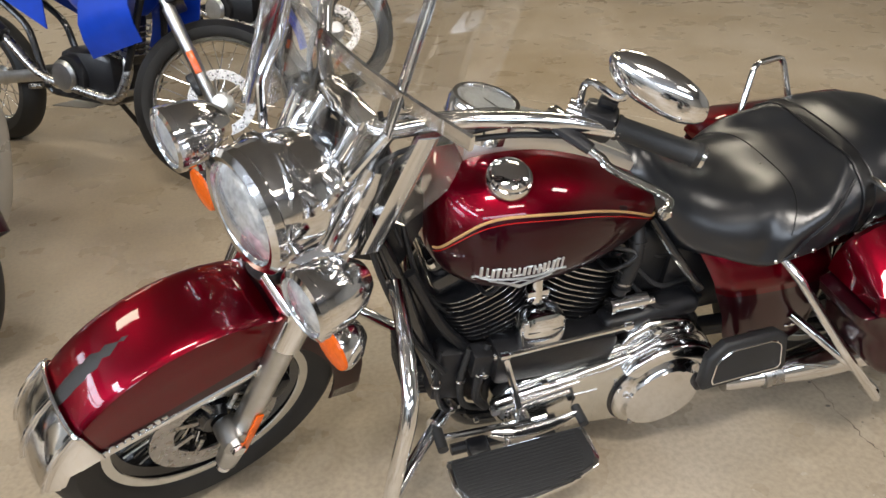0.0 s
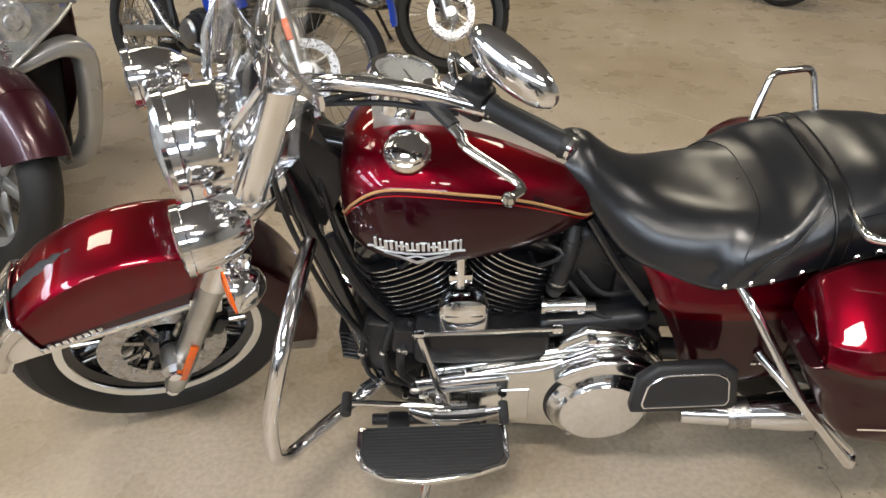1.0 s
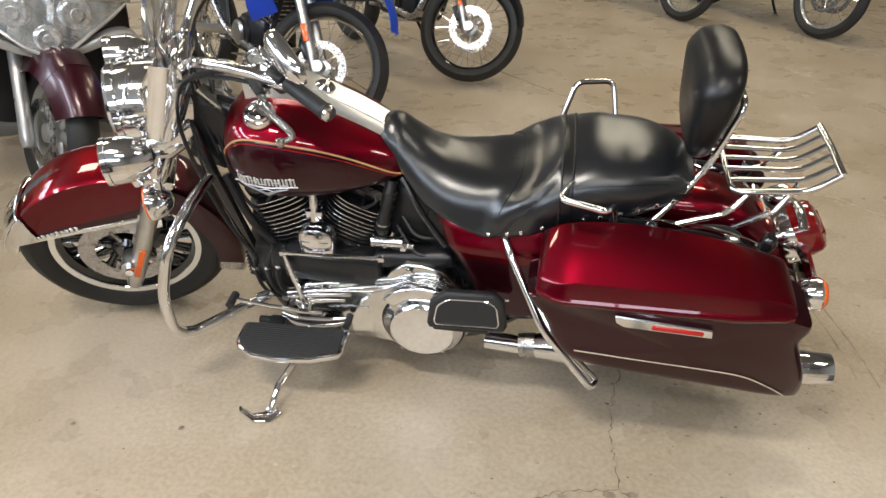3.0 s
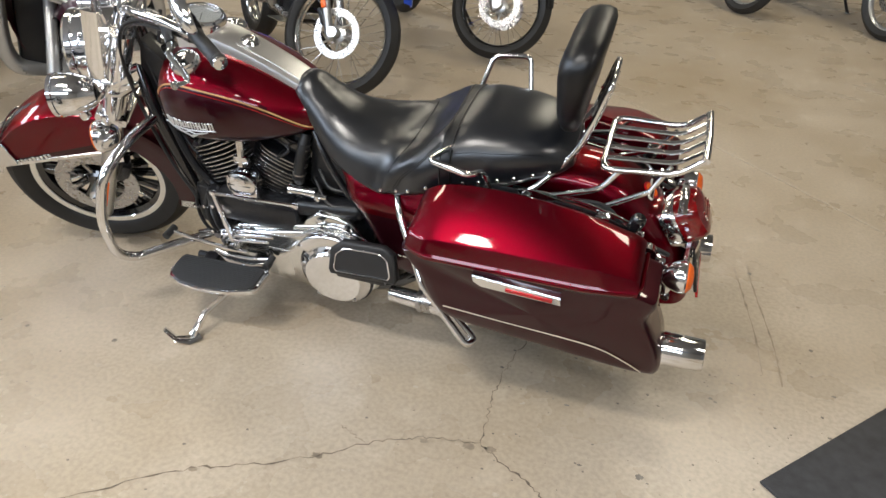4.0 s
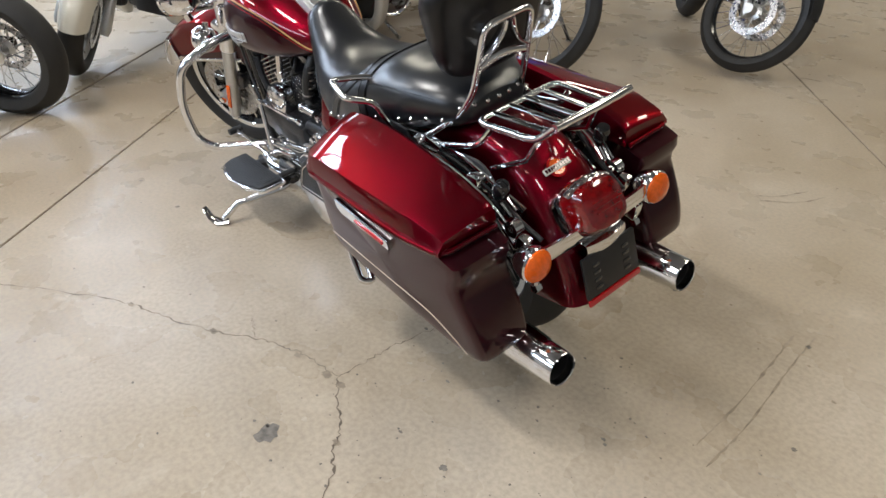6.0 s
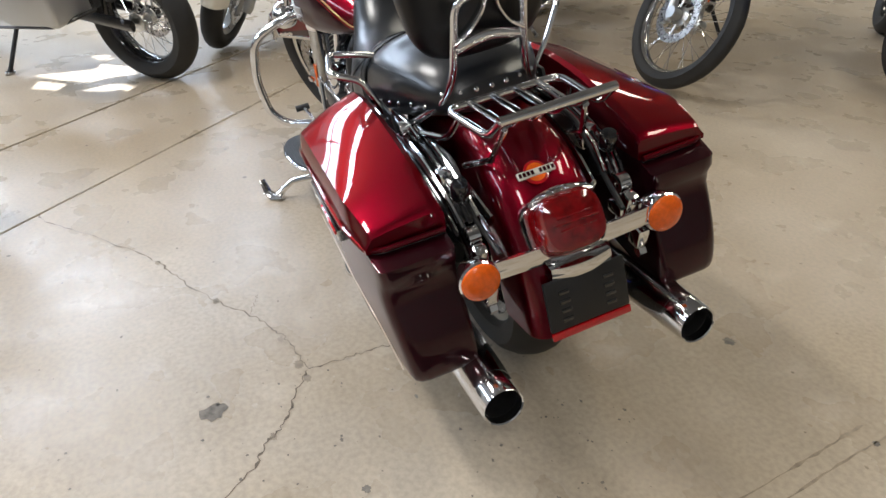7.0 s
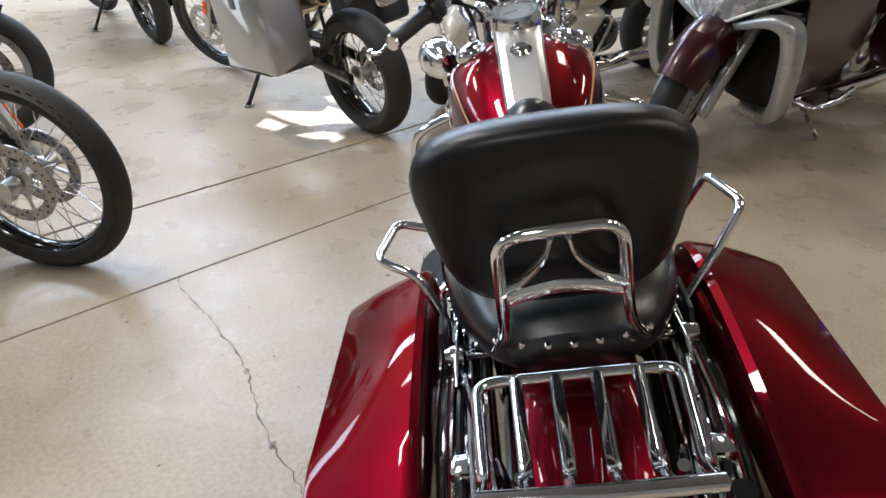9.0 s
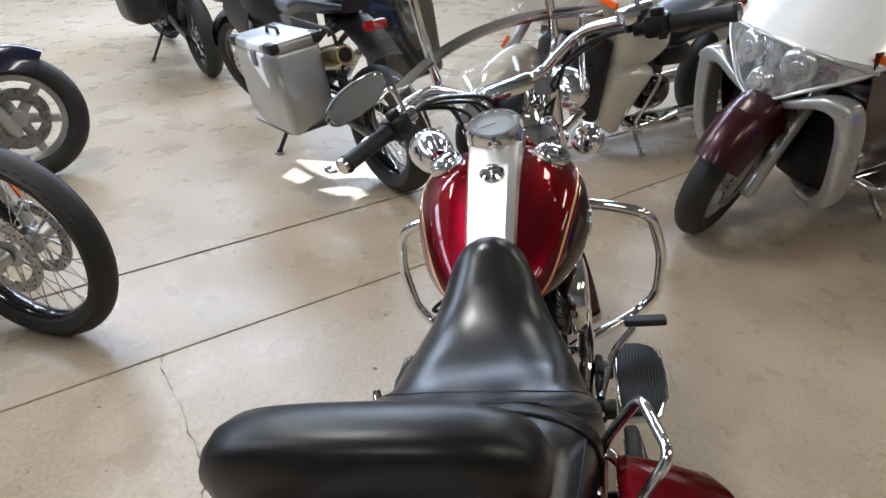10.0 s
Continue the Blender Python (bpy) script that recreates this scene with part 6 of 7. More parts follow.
    bp("pinstripe", sweep(spline([(x, s * (0.3945 - 0.006 * max(0, (0.46 - z) / 0.12) - 0.018 * max(0, (x - 1.80) / 0.25)), z) for x, z in low], 5), 0.0016, 6), PALEGOLD, "", b)
    bp("latch", merge(box(0.05, 0.02, 0.018, pose(1.62, s * 0.215, 0.60), 0.005)), CHROME, "", b)
    # muffler
    mf = bp("muffler", sweep([(1.20, s * 0.20, 0.225), (1.30, s * 0.212, 0.232), (1.38, s * 0.218, 0.245), (1.44, s * 0.220, 0.250), (1.95, s * 0.226, 0.270), (2.02, s * 0.227, 0.274), (2.06, s * 0.2275, 0.2765)], [0.026, 0.028, 0.040, 0.047, 0.050, 0.049, 0.047], 22), CHROME, "long chrome muffler")
    e = Vector((2.1205, s * 0.228, 0.280))
    bp("muffler_tip", lathe([(0.047, -0.064), (0.044, 0.0), (0.0425, 0.002), (0.040, 0.0), (0.041, -0.055), (0.043, -0.064)], 28, axis_m(e, (0.92, 0, 0.056)), closed=True), CHROME, "", mf)
    bp("muffler_bore", lathe([(0.0, -0.055), (0.0405, -0.055), (0.0405, -0.02), (0.0395, -0.02), (0.039, -0.05), (0.0, -0.05)], 24, axis_m(e, (0.92, 0, 0.056))), SOOT_SHADE, "dark muffler outlet", mf)
    bp("muffler_clamp", sweep([(1.30, s * 0.212, 0.232), (1.345, s * 0.215, 0.240)], 0.036, 18), STEEL, "", mf)
    # guard loop in front of the bag
    g = bp("saddlebag_guard", sweep(bent([(1.235, s * 0.165, 0.612), (1.262, s * 0.225, 0.580), (1.36, s * 0.335, 0.43), (1.495, s * 0.372, 0.268), (1.515, s * 0.345, 0.265), (1.40, s * 0.315, 0.375), (1.32, s * 0.20, 0.43)], 0.025, 4), 0.0105, 12), CHROME, "chrome saddlebag guard rail")


both(saddlebag)


# struts, shocks and fittings between bags and fender
def fittings(s):
    bp("fender_strut", sweep(bent([(1.36, s * 0.128, 0.62), (1.60, s * 0.135, 0.64), (1.80, s * 0.13, 0.60), (1.90, s * 0.118, 0.555)], 0.05), 0.014, 10, flatten=(0.6, 1.4)), CHROME, "chrome fender strut")
    bp("shock", sweep([(1.52, s * 0.155, 0.60), (1.62, s * 0.16, 0.40)], 0.028, 14), BLACK, "black rear shock absorber")
    bp("bag_rail", sweep(bent([(1.40, s * 0.185, 0.64), (1.75, s * 0.185, 0.63), (1.92, s * 0.175, 0.53), (1.96, s * 0.17, 0.44)], 0.05), 0.0095, 10), CHROME, "chrome saddlebag rail")
    bp("bag_bracket", box(0.04, 0.04, 0.055, pose(1.80, s * 0.165, 0.62), 0.008), CHROME, "")
    bp("bag_bracket", box(0.05, 0.03, 0.03, pose(1.93, s * 0.165, 0.50), 0.006), CHROME, "")
    bp("rubber_mount", lathe([(0, -0.018), (0.022, -0.018), (0.024, 0), (0.022, 0.018), (0, 0.018)], 16, Matrix.Translation((1.86, s * 0.165, 0.575)) @ RX90), BLACK, "")
    bp("wiring", sweep(spline([(1.70, s * 0.15, 0.66), (1.80, s * 0.145, 0.655), (1.88, s * 0.15, 0.58), (1.98, s * 0.14, 0.53)], 5), 0.006, 8), PLASTIC, "")
    for k in range(4):
        y, z = 0.150 + 0.016 * k, 0.672 - 0.010 * k
        bp("rail_tube", sweep(bent([(1.56, s * y, z), (1.74, s * (y + 0.004), z - 0.006), (1.86, s * (y + 0.002), z - 0.045), (1.905, s * (y - 0.004), z - 0.090)], 0.05), 0.0055 + 0.001 * (k % 2), 8), CHROME if k % 2 == 0 else GLOSSBLACK, "chrome bracket tube" if k % 2 == 0 else "black bracket tube")
    bp("lock_knob", lathe([(0, -0.02), (0.017, -0.02), (0.020, -0.012), (0.020, 0.012), (0.015, 0.02), (0, 0.022)], 16, axis_m((1.885, s * 0.168, 0.640), (0.3, 0, 1))), GLOSSBLACK, "black lock knob")
    bp("bag_latch", merge(box(0.030, 0.030, 0.10, pose(1.945, s * 0.172, 0.50, 0, 20, 0), 0.008), lathe([(0.008, -0.012), (0.021, -0.012), (0.021, 0.012), (0.008, 0.012)], 18, Matrix.Translation((1.925, s * 0.172, 0.556)) @ RX90, closed=True)), CHROME, "chrome saddlebag bracket")
    bp("signal_stay", merge(box(0.035, 0.028, 0.05, pose(1.985, s * 0.175, 0.455, 0, 12, 0), 0.006), lathe([(0, -0.008), (0.012, -0.008), (0.012, 0.008), (0, 0.008)], 6, Matrix.Translation((1.992, s * 0.175, 0.418)) @ RX90)), CHROME, "chrome lower stay")
    bp("swingarm", sweep([(1.15, s * 0.10, 0.33), (1.40, s * 0.115, 0.325), (1.64, s * 0.115, 0.318)], 0.026, 10, flatten=(0.7, 1.3)), BLACK, "black swingarm")


both(fittings)

# ---- the other motorcycles ----
def bike_pose(front, angle, lean=8.0):
    """A motorcycle whose front tyre stands at front; angle: where its nose points, degrees from +x."""
    return pose(front[0], front[1], 0, lean, 0, angle + 180)


def spoked_wheel(parent, m, R, w, rim_r, rim_mat, spokes, disc_sides=(-1,), knobs=False, hub_mat=SATIN, disc_r=0.14):
    """A laced wheel: tyre, rim, hub, crossing spokes and discs, under its motorcycle."""
    def put(name, bm, material, par, label=""):
        bm.transform(m)
        return part(name, bm, material, par, label)
    wheel = put("wheel", rim_bm(rim_r + 0.004, w * 0.55, 0.022), rim_mat, parent, "wire-spoked wheel")
    put("tyre", tyre_bm(R, w, rim_r), RUBBER, wheel, "black tyre")
    put("hub", lathe([(0, -0.06), (0.025, -0.06), (0.05, -0.05), (0.05, -0.042), (0.03, -0.03), (0.03, 0.03), (0.05, 0.042), (0.05, 0.05), (0.025, 0.06), (0, 0.06)], 24, RX90), hub_mat, wheel)
    for k in range(spokes):
        s = -1 if k % 2 else 1
        a = 2 * math.pi * k / spokes
        off = 0.55 if (k // 2) % 2 else -0.55
        p0 = Vector((0.045 * math.cos(a + off), s * 0.044, 0.045 * math.sin(a + off)))
        p1 = Vector(((rim_r - 0.012) * math.cos(a), s * 0.008, (rim_r - 0.012) * math.sin(a)))
        put("spoke", sweep([p0, p1], 0.0019, 5), CHROME, wheel)
    for s in disc_sides:
        bm = disc_bm(disc_r * 0.70, disc_r)
        for k in range(6):
            a = 2 * math.pi * k / 6
            put("disc_arm", sweep([(0.045 * math.cos(a), s * 0.066, 0.045 * math.sin(a)), (disc_r * 0.74 * math.cos(a + 0.2), s * 0.066, disc_r * 0.74 * math.sin(a + 0.2))], 0.006, 6), hub_mat, wheel)
        bm.transform(Matrix.Translation((0, s * 0.066, 0)))
        put("brake_disc", bm, STEEL, wheel, "drilled steel brake disc")
        # near-black dots paint the shade inside the disc's drilled holes
        bm = bmesh.new()
        for k in range(36):
            a = 2 * math.pi * k / 36
            rr = disc_r * (0.76 + 0.08 * (k % 3))
            add(bm, lathe([(0.0, -0.0034), (0.004, -0.0034), (0.004, 0.0034), (0, 0.0034)], 6, Matrix.Translation((rr * math.cos(a), s * 0.066, rr * math.sin(a))) @ RX90))
        put("disc_hole_shade", bm, SOOT_SHADE, wheel)["kind"] = "stuff"
    if knobs:
        bm = bmesh.new()
        n = 58
        for k in range(n):
            a = 2 * math.pi * k / n
            for y in ((-0.036, 0.012, 0.040) if k % 2 else (-0.012, 0.036, -0.044)):
                add(bm, box(0.019, 0.019, 0.012, Matrix.Rotation(-a, 4, "Y") @ Matrix.Translation((0, y * w / 0.12, R - 0.0098 - 0.12 * y * y / w * 12)), 0.002, 1))
        put("tread_block", bm, RUBBER, wheel)["kind"] = "stuff"
    return wheel


def tall_bike(name, front, angle, label, steer=30, base=1.48, rim=SILVER, body=PLASTIC, frame_mat=BLACK, fr=0.345, rr=0.325, fw=0.09, rw=0.13, high_fender=False, leg=SATIN, case=False, discs=(-1, 1), knobs=False, reflector=True, spokes=32, rear=True, group="motorcycles in the row", screen=False, lean=8.0, low_fender=True, bags=False):
    """Dual-sport or adventure motorcycle with wire wheels."""
    B = thing(name, bike_pose(front, angle, lean), label, "motorcycle", group)
    rake = radians(27)
    axv = Vector((math.sin(rake), 0, math.cos(rake)))
    piv = Vector((-0.02, 0, fr))
    S = Matrix.Translation(piv) @ Matrix.Rotation(radians(steer), 4, axv) @ Matrix.Translation(-piv)

    def q(nm, bm, material, lab="", par=None, st=False, ang=35):
        if st:
            bm.transform(S)
        return part(nm, bm, material, par or B, lab, ang)
    spoked_wheel(B, S @ pose(0, 0, fr), fr, fw, fr - 0.075, rim, spokes, discs, knobs)
    if rear:
        spoked_wheel(B, pose(base, 0, rr), rr, rw, rr - 0.10, rim, spokes, (1,), knobs, disc_r=0.12)
    for s in (-1, 1):
        def at(z, s=s):
            return Vector((0.035 + (z - fr) * math.tan(rake), s * 0.095, z))
        lg = q("fork_slider", sweep([at(fr - 0.05), at(fr - 0.03), at(fr + 0.12), at(fr + 0.36)], [0.018, 0.027, 0.026, 0.028], 14), leg, "fork slider", None, True)
        q("fork_tube", sweep([at(fr + 0.34), at(fr + 0.62)], 0.021, 12), STEEL if not high_fender else leg, "", None, True)
        q("axle_lug", lathe([(0, -0.028), (0.03, -0.028), (0.03, 0.028), (0, 0.028)], 16, Matrix.Translation((0.005, s * 0.095, fr)) @ RX90), leg, "", lg, True)
        if reflector:
            q("reflector", box(0.030, 0.010, 0.095, Matrix.Translation(at(fr + 0.15) + Vector((0, s * 0.032, 0))) @ Matrix.Rotation(rake, 4, "Y"), 0.003), ORANGE, "amber reflector", lg, True)
        if s in discs:
            q("brake_caliper", box(0.06, 0.045, 0.10, pose(0.10, s * 0.07, fr + 0.07, 0, 35, 0), 0.012), BLACK, "black brake caliper", None, True)
    q("fork_yoke", box(0.07, 0.25, 0.03, Matrix.Translation((0.20, 0, fr + 0.40)) @ Matrix.Rotation(rake, 4, "Y"), 0.01), BLACK, "", None, True)
    q("fork_yoke", box(0.07, 0.25, 0.03, Matrix.Translation((0.31, 0, fr + 0.60)) @ Matrix.Rotation(rake, 4, "Y"), 0.01), BLACK, "", None, True)
    # front fender
    z0 = fr + (0.20 if high_fender else 0.03)
    rings = []
    for i in range(12):
        a = radians(168 - 105 * i / 11)
        k = 0.065 * (0.5 + 0.5 * math.sin(math.pi * i / 11)) + 0.02
        rad = Vector((math.cos(a), 0, math.sin(a)))
        rings.append([Vector((0.02, y, z0)) + rad * (fr + 0.02 - (y / k) ** 2 * 0.028) for y in (-k, -k * 0.6, 0, k * 0.6, k)])
    if low_fender:
        q("front_fender", shell(rings, 0.004), body, "plastic front fender", None, True)
    # handlebar
    hb = q("handlebar", sweep(bent([(0.40, -0.40, fr + 0.77), (0.34, -0.22, fr + 0.76), (0.32, -0.08, fr + 0.67), (0.32, 0.08, fr + 0.67), (0.34, 0.22, fr + 0.76), (0.40, 0.40, fr + 0.77)], 0.06), 0.012, 12), BLACK, "black handlebar", None, True)
    for s in (-1, 1):
        q("grip", sweep([(0.385, s * 0.33, fr + 0.768), (0.412, s * 0.44, fr + 0.772)], 0.018, 12), GRIP, "", hb, True)
        q("hand_guard", shell([[Vector((0.30 + 0.05 * t, s * (0.25 + 0.20 * t), fr + 0.72 + dz)) for t in (0, 0.3, 0.6, 0.9, 1.0)] for dz in (0, 0.05, 0.10)], 0.004), PLASTIC, "", hb, True)
        q("mirror", lathe([(0, 0), (0.05, 0.004), (0.055, 0.015), (0.04, 0.03), (0, 0.036)], 20, axis_m((0.42, s * 0.36, fr + 0.95), (-1, 0, 0))), PLASTIC, "", hb, True)
        q("mirror_stem", sweep([(0.36, s * 0.28, fr + 0.77), (0.40, s * 0.35, fr + 0.93)], 0.006, 8), PLASTIC, "", hb, True)
    # headlamp and cowl
    rings = []
    for x, w, zc, h in ((0.06, 0.05, fr + 0.54, 0.045), (0.10, 0.11, fr + 0.56, 0.09), (0.18, 0.13, fr + 0.58, 0.12), (0.27, 0.12, fr + 0.62, 0.12)):
        rings.append([Vector((x, w * sup(math.cos(2 * math.pi * k / 20), 0.6), zc + h * sup(math.sin(2 * math.pi * k / 20), 0.7))) for k in range(20)])
    cow = q("headlamp_cowl", loft(rings), body, "", None, True)
    q("headlamp_lens", lathe([(0.0, 0.012), (0.035, 0.008), (0.048, 0)], 20, axis_m((0.062, 0, fr + 0.54), (-1, 0, 0))), LENS, "", cow, True)
    if screen:
        rings = [[Vector((0.12 + 0.16 * t + 1.2 * y * y, y * (1 - 0.25 * t), fr + 0.66 + 0.34 * t)) for y in (-0.16, -0.08, 0, 0.08, 0.16)] for t in (0, 0.25, 0.5, 0.75, 1)]
        q("screen", shell(rings, 0.004), SHIELD, "clear fly screen", None, True).visible_shadow = False
    # tank, seat, tail
    tr = [(0.36, 0.90, 0.80, 0.07), (0.42, 0.97, 0.72, 0.15), (0.52, 1.01, 0.66, 0.18), (0.64, 1.0, 0.68, 0.16), (0.74, 0.94, 0.72, 0.11), (0.80, 0.90, 0.76, 0.07)]
    q("fuel_tank", loft([[Vector((x, w * sup(math.cos(2 * math.pi * k / 24), 0.7), (t + b) / 2 + (t - b) / 2 * sup(math.sin(2 * math.pi * k / 24), 0.7))) for k in range(24)] for x, t, b, w in lerp_rows(tr, 16)]), body, "fuel tank", None, False, 60)
    sr = [(0.68, 0.92, 0.84, 0.08), (0.80, 0.90, 0.81, 0.12), (0.98, 0.90, 0.81, 0.14), (1.15, 0.95, 0.85, 0.14), (1.35, 0.96, 0.87, 0.12), (1.48, 0.95, 0.89, 0.08)]
    q("seat", loft([[Vector((x, w * sup(math.cos(2 * math.pi * k / 24), 0.6), (t + b) / 2 + (t - b) / 2 * sup(math.sin(2 * math.pi * k / 24), 0.7))) for k in range(24)] for x, t, b, w in lerp_rows(sr, 18)]), LEATHER, "black bench seat", None, False, 60)
    for s in (-1, 1):
        q("tank_shroud", shell([[Vector((0.26 + 0.30 * t, s * (0.16 + 0.05 * math.sin(math.pi * u)), 0.62 + 0.30 * u - 0.10 * t)) for u in (0, 0.25, 0.5, 0.75, 1)] for t in (0, 0.3, 0.6, 0.9, 1)], 0.005), body, "", None)
        q("side_panel", shell([[Vector((0.86 + 0.40 * t, s * (0.13 - 0.02 * t), 0.62 + 0.16 * t + (0.19 - 0.06 * t) * u)) for u in (0, 0.5, 1)] for t in (0, 0.33, 0.66, 1)], 0.005), body, "", None)
        q("frame_tube", sweep(bent([(0.30, s * 0.04, 0.92), (0.40, s * 0.10, 0.55), (0.50, s * 0.11, 0.32), (0.95, s * 0.11, 0.33), (1.02, s * 0.10, 0.62), (1.40, s * 0.09, 0.86)], 0.06), 0.016, 10), frame_mat, "")
        q("swingarm", sweep([(0.98, s * 0.09, 0.40), (1.25, s * 0.10, 0.36), (base + 0.02, s * 0.10, rr)], 0.024, 10, flatten=(0.7, 1.3)), SATIN if body is BLUE else BLACK, "")
        q("foot_peg", sweep([(0.92, s * 0.12, 0.36), (0.93, s * 0.22, 0.37)], 0.012, 8), STEEL, "")
    eng = q("engine", merge(box(0.34, 0.24, 0.24, pose(0.68, 0, 0.42), 0.05), lathe([(0, -0.14), (0.09, -0.14), (0.10, -0.12), (0.10, 0.12), (0.09, 0.14), (0, 0.14)], 28, Matrix.Translation((0.76, 0, 0.42)) @ RX90), box(0.17, 0.17, 0.24, pose(0.56, 0, 0.60, 0, -12, 0), 0.03)), BLACK, "black single engine")
    for k in range(6):
        q("fin", box(0.19, 0.19, 0.006, pose(0.575 - 0.004 * k, 0, 0.54 + 0.025 * k, 0, -12, 0), 0.002, 1), STEEL, "", eng)
    q("clutch_cover", lathe([(0, 0), (0.07, 0), (0.075, 0.01), (0.06, 0.022), (0, 0.026)], 24, Matrix.Translation((0.78, 0.14, 0.42)) @ Matrix.Rotation(radians(-90), 4, "X")), SATIN, "", eng)
    q("alternator_cover", lathe([(0, 0), (0.065, 0), (0.07, 0.01), (0.05, 0.022), (0, 0.026)], 24, Matrix.Translation((0.70, -0.14, 0.42)) @ Matrix.Rotation(radians(90), 4, "X")), SATIN, "", eng)
    q("skid_plate", shell([[Vector((0.44 + 0.48 * t, y, 0.27 + 0.12 * (1 - t) ** 3)) for y in (-0.13, 0, 0.13)] for t in (0, 0.2, 0.5, 1)], 0.005), SATIN, "")
    q("exhaust_pipe", sweep(bent([(0.52, 0.06, 0.60), (0.42, 0.09, 0.50), (0.48, 0.13, 0.33), (0.95, 0.14, 0.40), (1.12, 0.16, 0.58)], 0.08), 0.022, 12), STEEL, "")
    if rear:
        q("rear_fender", shell([[Vector((1.30 + 0.38 * t, y, 0.86 - 0.16 * t * t + 0.02 * (1 - (y / 0.09) ** 2))) for y in (-0.09, -0.05, 0, 0.05, 0.09)] for t in (0, 0.25, 0.5, 0.75, 1)], 0.004), PLASTIC, "black rear fender")
        q("tail_lamp", box(0.05, 0.11, 0.045, pose(1.62, 0, 0.85), 0.012), REDLENS, "red tail lamp")
        sy_ = -0.75 if case else 1.0
        q("silencer", sweep([(1.10, 0.17 * sy_, 0.58), (1.18, 0.19 * sy_, 0.63), (1.55, 0.22 * sy_, 0.74), (1.60, 0.222 * sy_, 0.755)], [0.035, 0.055, 0.058, 0.045], 20), BRASS if case else BLACK, "oval silencer")
        if case:
            # flat near-black disc paints the shade inside the silencer outlet
            q("silencer_bore_shade", lathe([(0, 0), (0.032, 0), (0.034, -0.003), (0, -0.003)], 18, axis_m((1.604, 0.2223 * sy_, 0.7565), (0.94, 0.06 * sy_, 0.3))), SOOT_SHADE, "")
    if bags:
        for s in (-1, 1):
            q("pannier", box(0.56, 0.26, 0.40, pose(1.32, s * 0.33, 0.68, 0, -6, 0), 0.09, 4), PLASTIC, "black moulded pannier")
    stand_foot = B.matrix_basis.inverted() @ Vector((*(B.matrix_basis @ Vector((0.80, -0.30, 0))).xy, 0.012))
    q("side_stand", sweep([(0.82, -0.11, 0.32), stand_foot.lerp(Vector((0.82, -0.11, 0.32)), 0.08), stand_foot], [0.012, 0.012, 0.016], 10), BLACK, "black side stand")
    q("stand_plate", lathe([(0, -0.004), (0.028, -0.004), (0.028, 0.004), (0, 0.004)], 12, Matrix.Translation(stand_foot)), STEEL, "")
    if case:
        cs = q("side_case", box(0.47, 0.24, 0.39, pose(1.31, -0.36, 0.615, 0, -5, 0), 0.028, 3), CASE, "brushed aluminium side case")
        q("case_lid", box(0.485, 0.255, 0.050, pose(1.292, -0.36, 0.825, 0, -5, 0), 0.018, 3), CASE, "", cs)
        for sx in (-1, 1):
            for sy in (-1, 1):
                q("corner_guard", box(0.09, 0.05, 0.05, pose(1.292 + sx * 0.205, -0.36 + sy * 0.106, 0.828 + sx * 0.018, 0, -5, 0), 0.014, 2), PLASTIC, "black corner guard", cs)
        q("case_latch", box(0.05, 0.012, 0.07, pose(1.31, -0.483, 0.77, 0, -5, 0), 0.005), PLASTIC, "", cs)
        q("case_rack", merge(sweep(bent([(1.10, -0.17, 0.84), (1.55, -0.18, 0.86), (1.60, -0.18, 0.55), (1.15, -0.16, 0.50)], 0.05), 0.009, 10)), BLACK, "black case rack")
        q("foot_bracket", merge(box(0.09, 0.05, 0.05, pose(1.50, -0.20, 0.475), 0.012), box(0.05, 0.05, 0.05, pose(1.60, -0.16, 0.50), 0.012)), PLASTIC, "")
        q("case_handle", sweep(bent([(1.23, -0.36, 0.845), (1.24, -0.36, 0.875), (1.35, -0.36, 0.885), (1.36, -0.36, 0.858)], 0.02), 0.008, 8), PLASTIC, "", cs)
        q("case_rail", sweep(bent([(1.03, -0.26, 0.43), (1.07, -0.47, 0.41), (1.53, -0.47, 0.45), (1.59, -0.26, 0.47)], 0.05), 0.010, 10), BLACK, "black tube rail below the case")
        far = q("side_case", box(0.47, 0.22, 0.38, pose(1.24, 0.35, 0.64, 0, -5, 0), 0.035, 3), PLASTIC, "dark side case")
        q("case_lid", box(0.48, 0.235, 0.05, pose(1.225, 0.35, 0.845, 0, -5, 0), 0.018, 3), PLASTIC, "", far)
        q("tail_bag", loft([[Vector((x, w * sup(math.cos(2 * math.pi * k / 24), 0.6), z + h * sup(math.sin(2 * math.pi * k / 24), 0.6))) for k in range(24)] for x, w, z, h in ((1.28, 0.10, 1.07, 0.05), (1.31, 0.16, 1.10, 0.09), (1.42, 0.18, 1.115, 0.105), (1.58, 0.17, 1.11, 0.10), (1.66, 0.11, 1.09, 0.06))]), PLASTIC, "black soft bag strapped on the tail", None, False, 60)
        q("luggage_plate", box(0.30, 0.24, 0.02, pose(1.50, 0, 1.0), 0.008), PLASTIC, "")
    return B


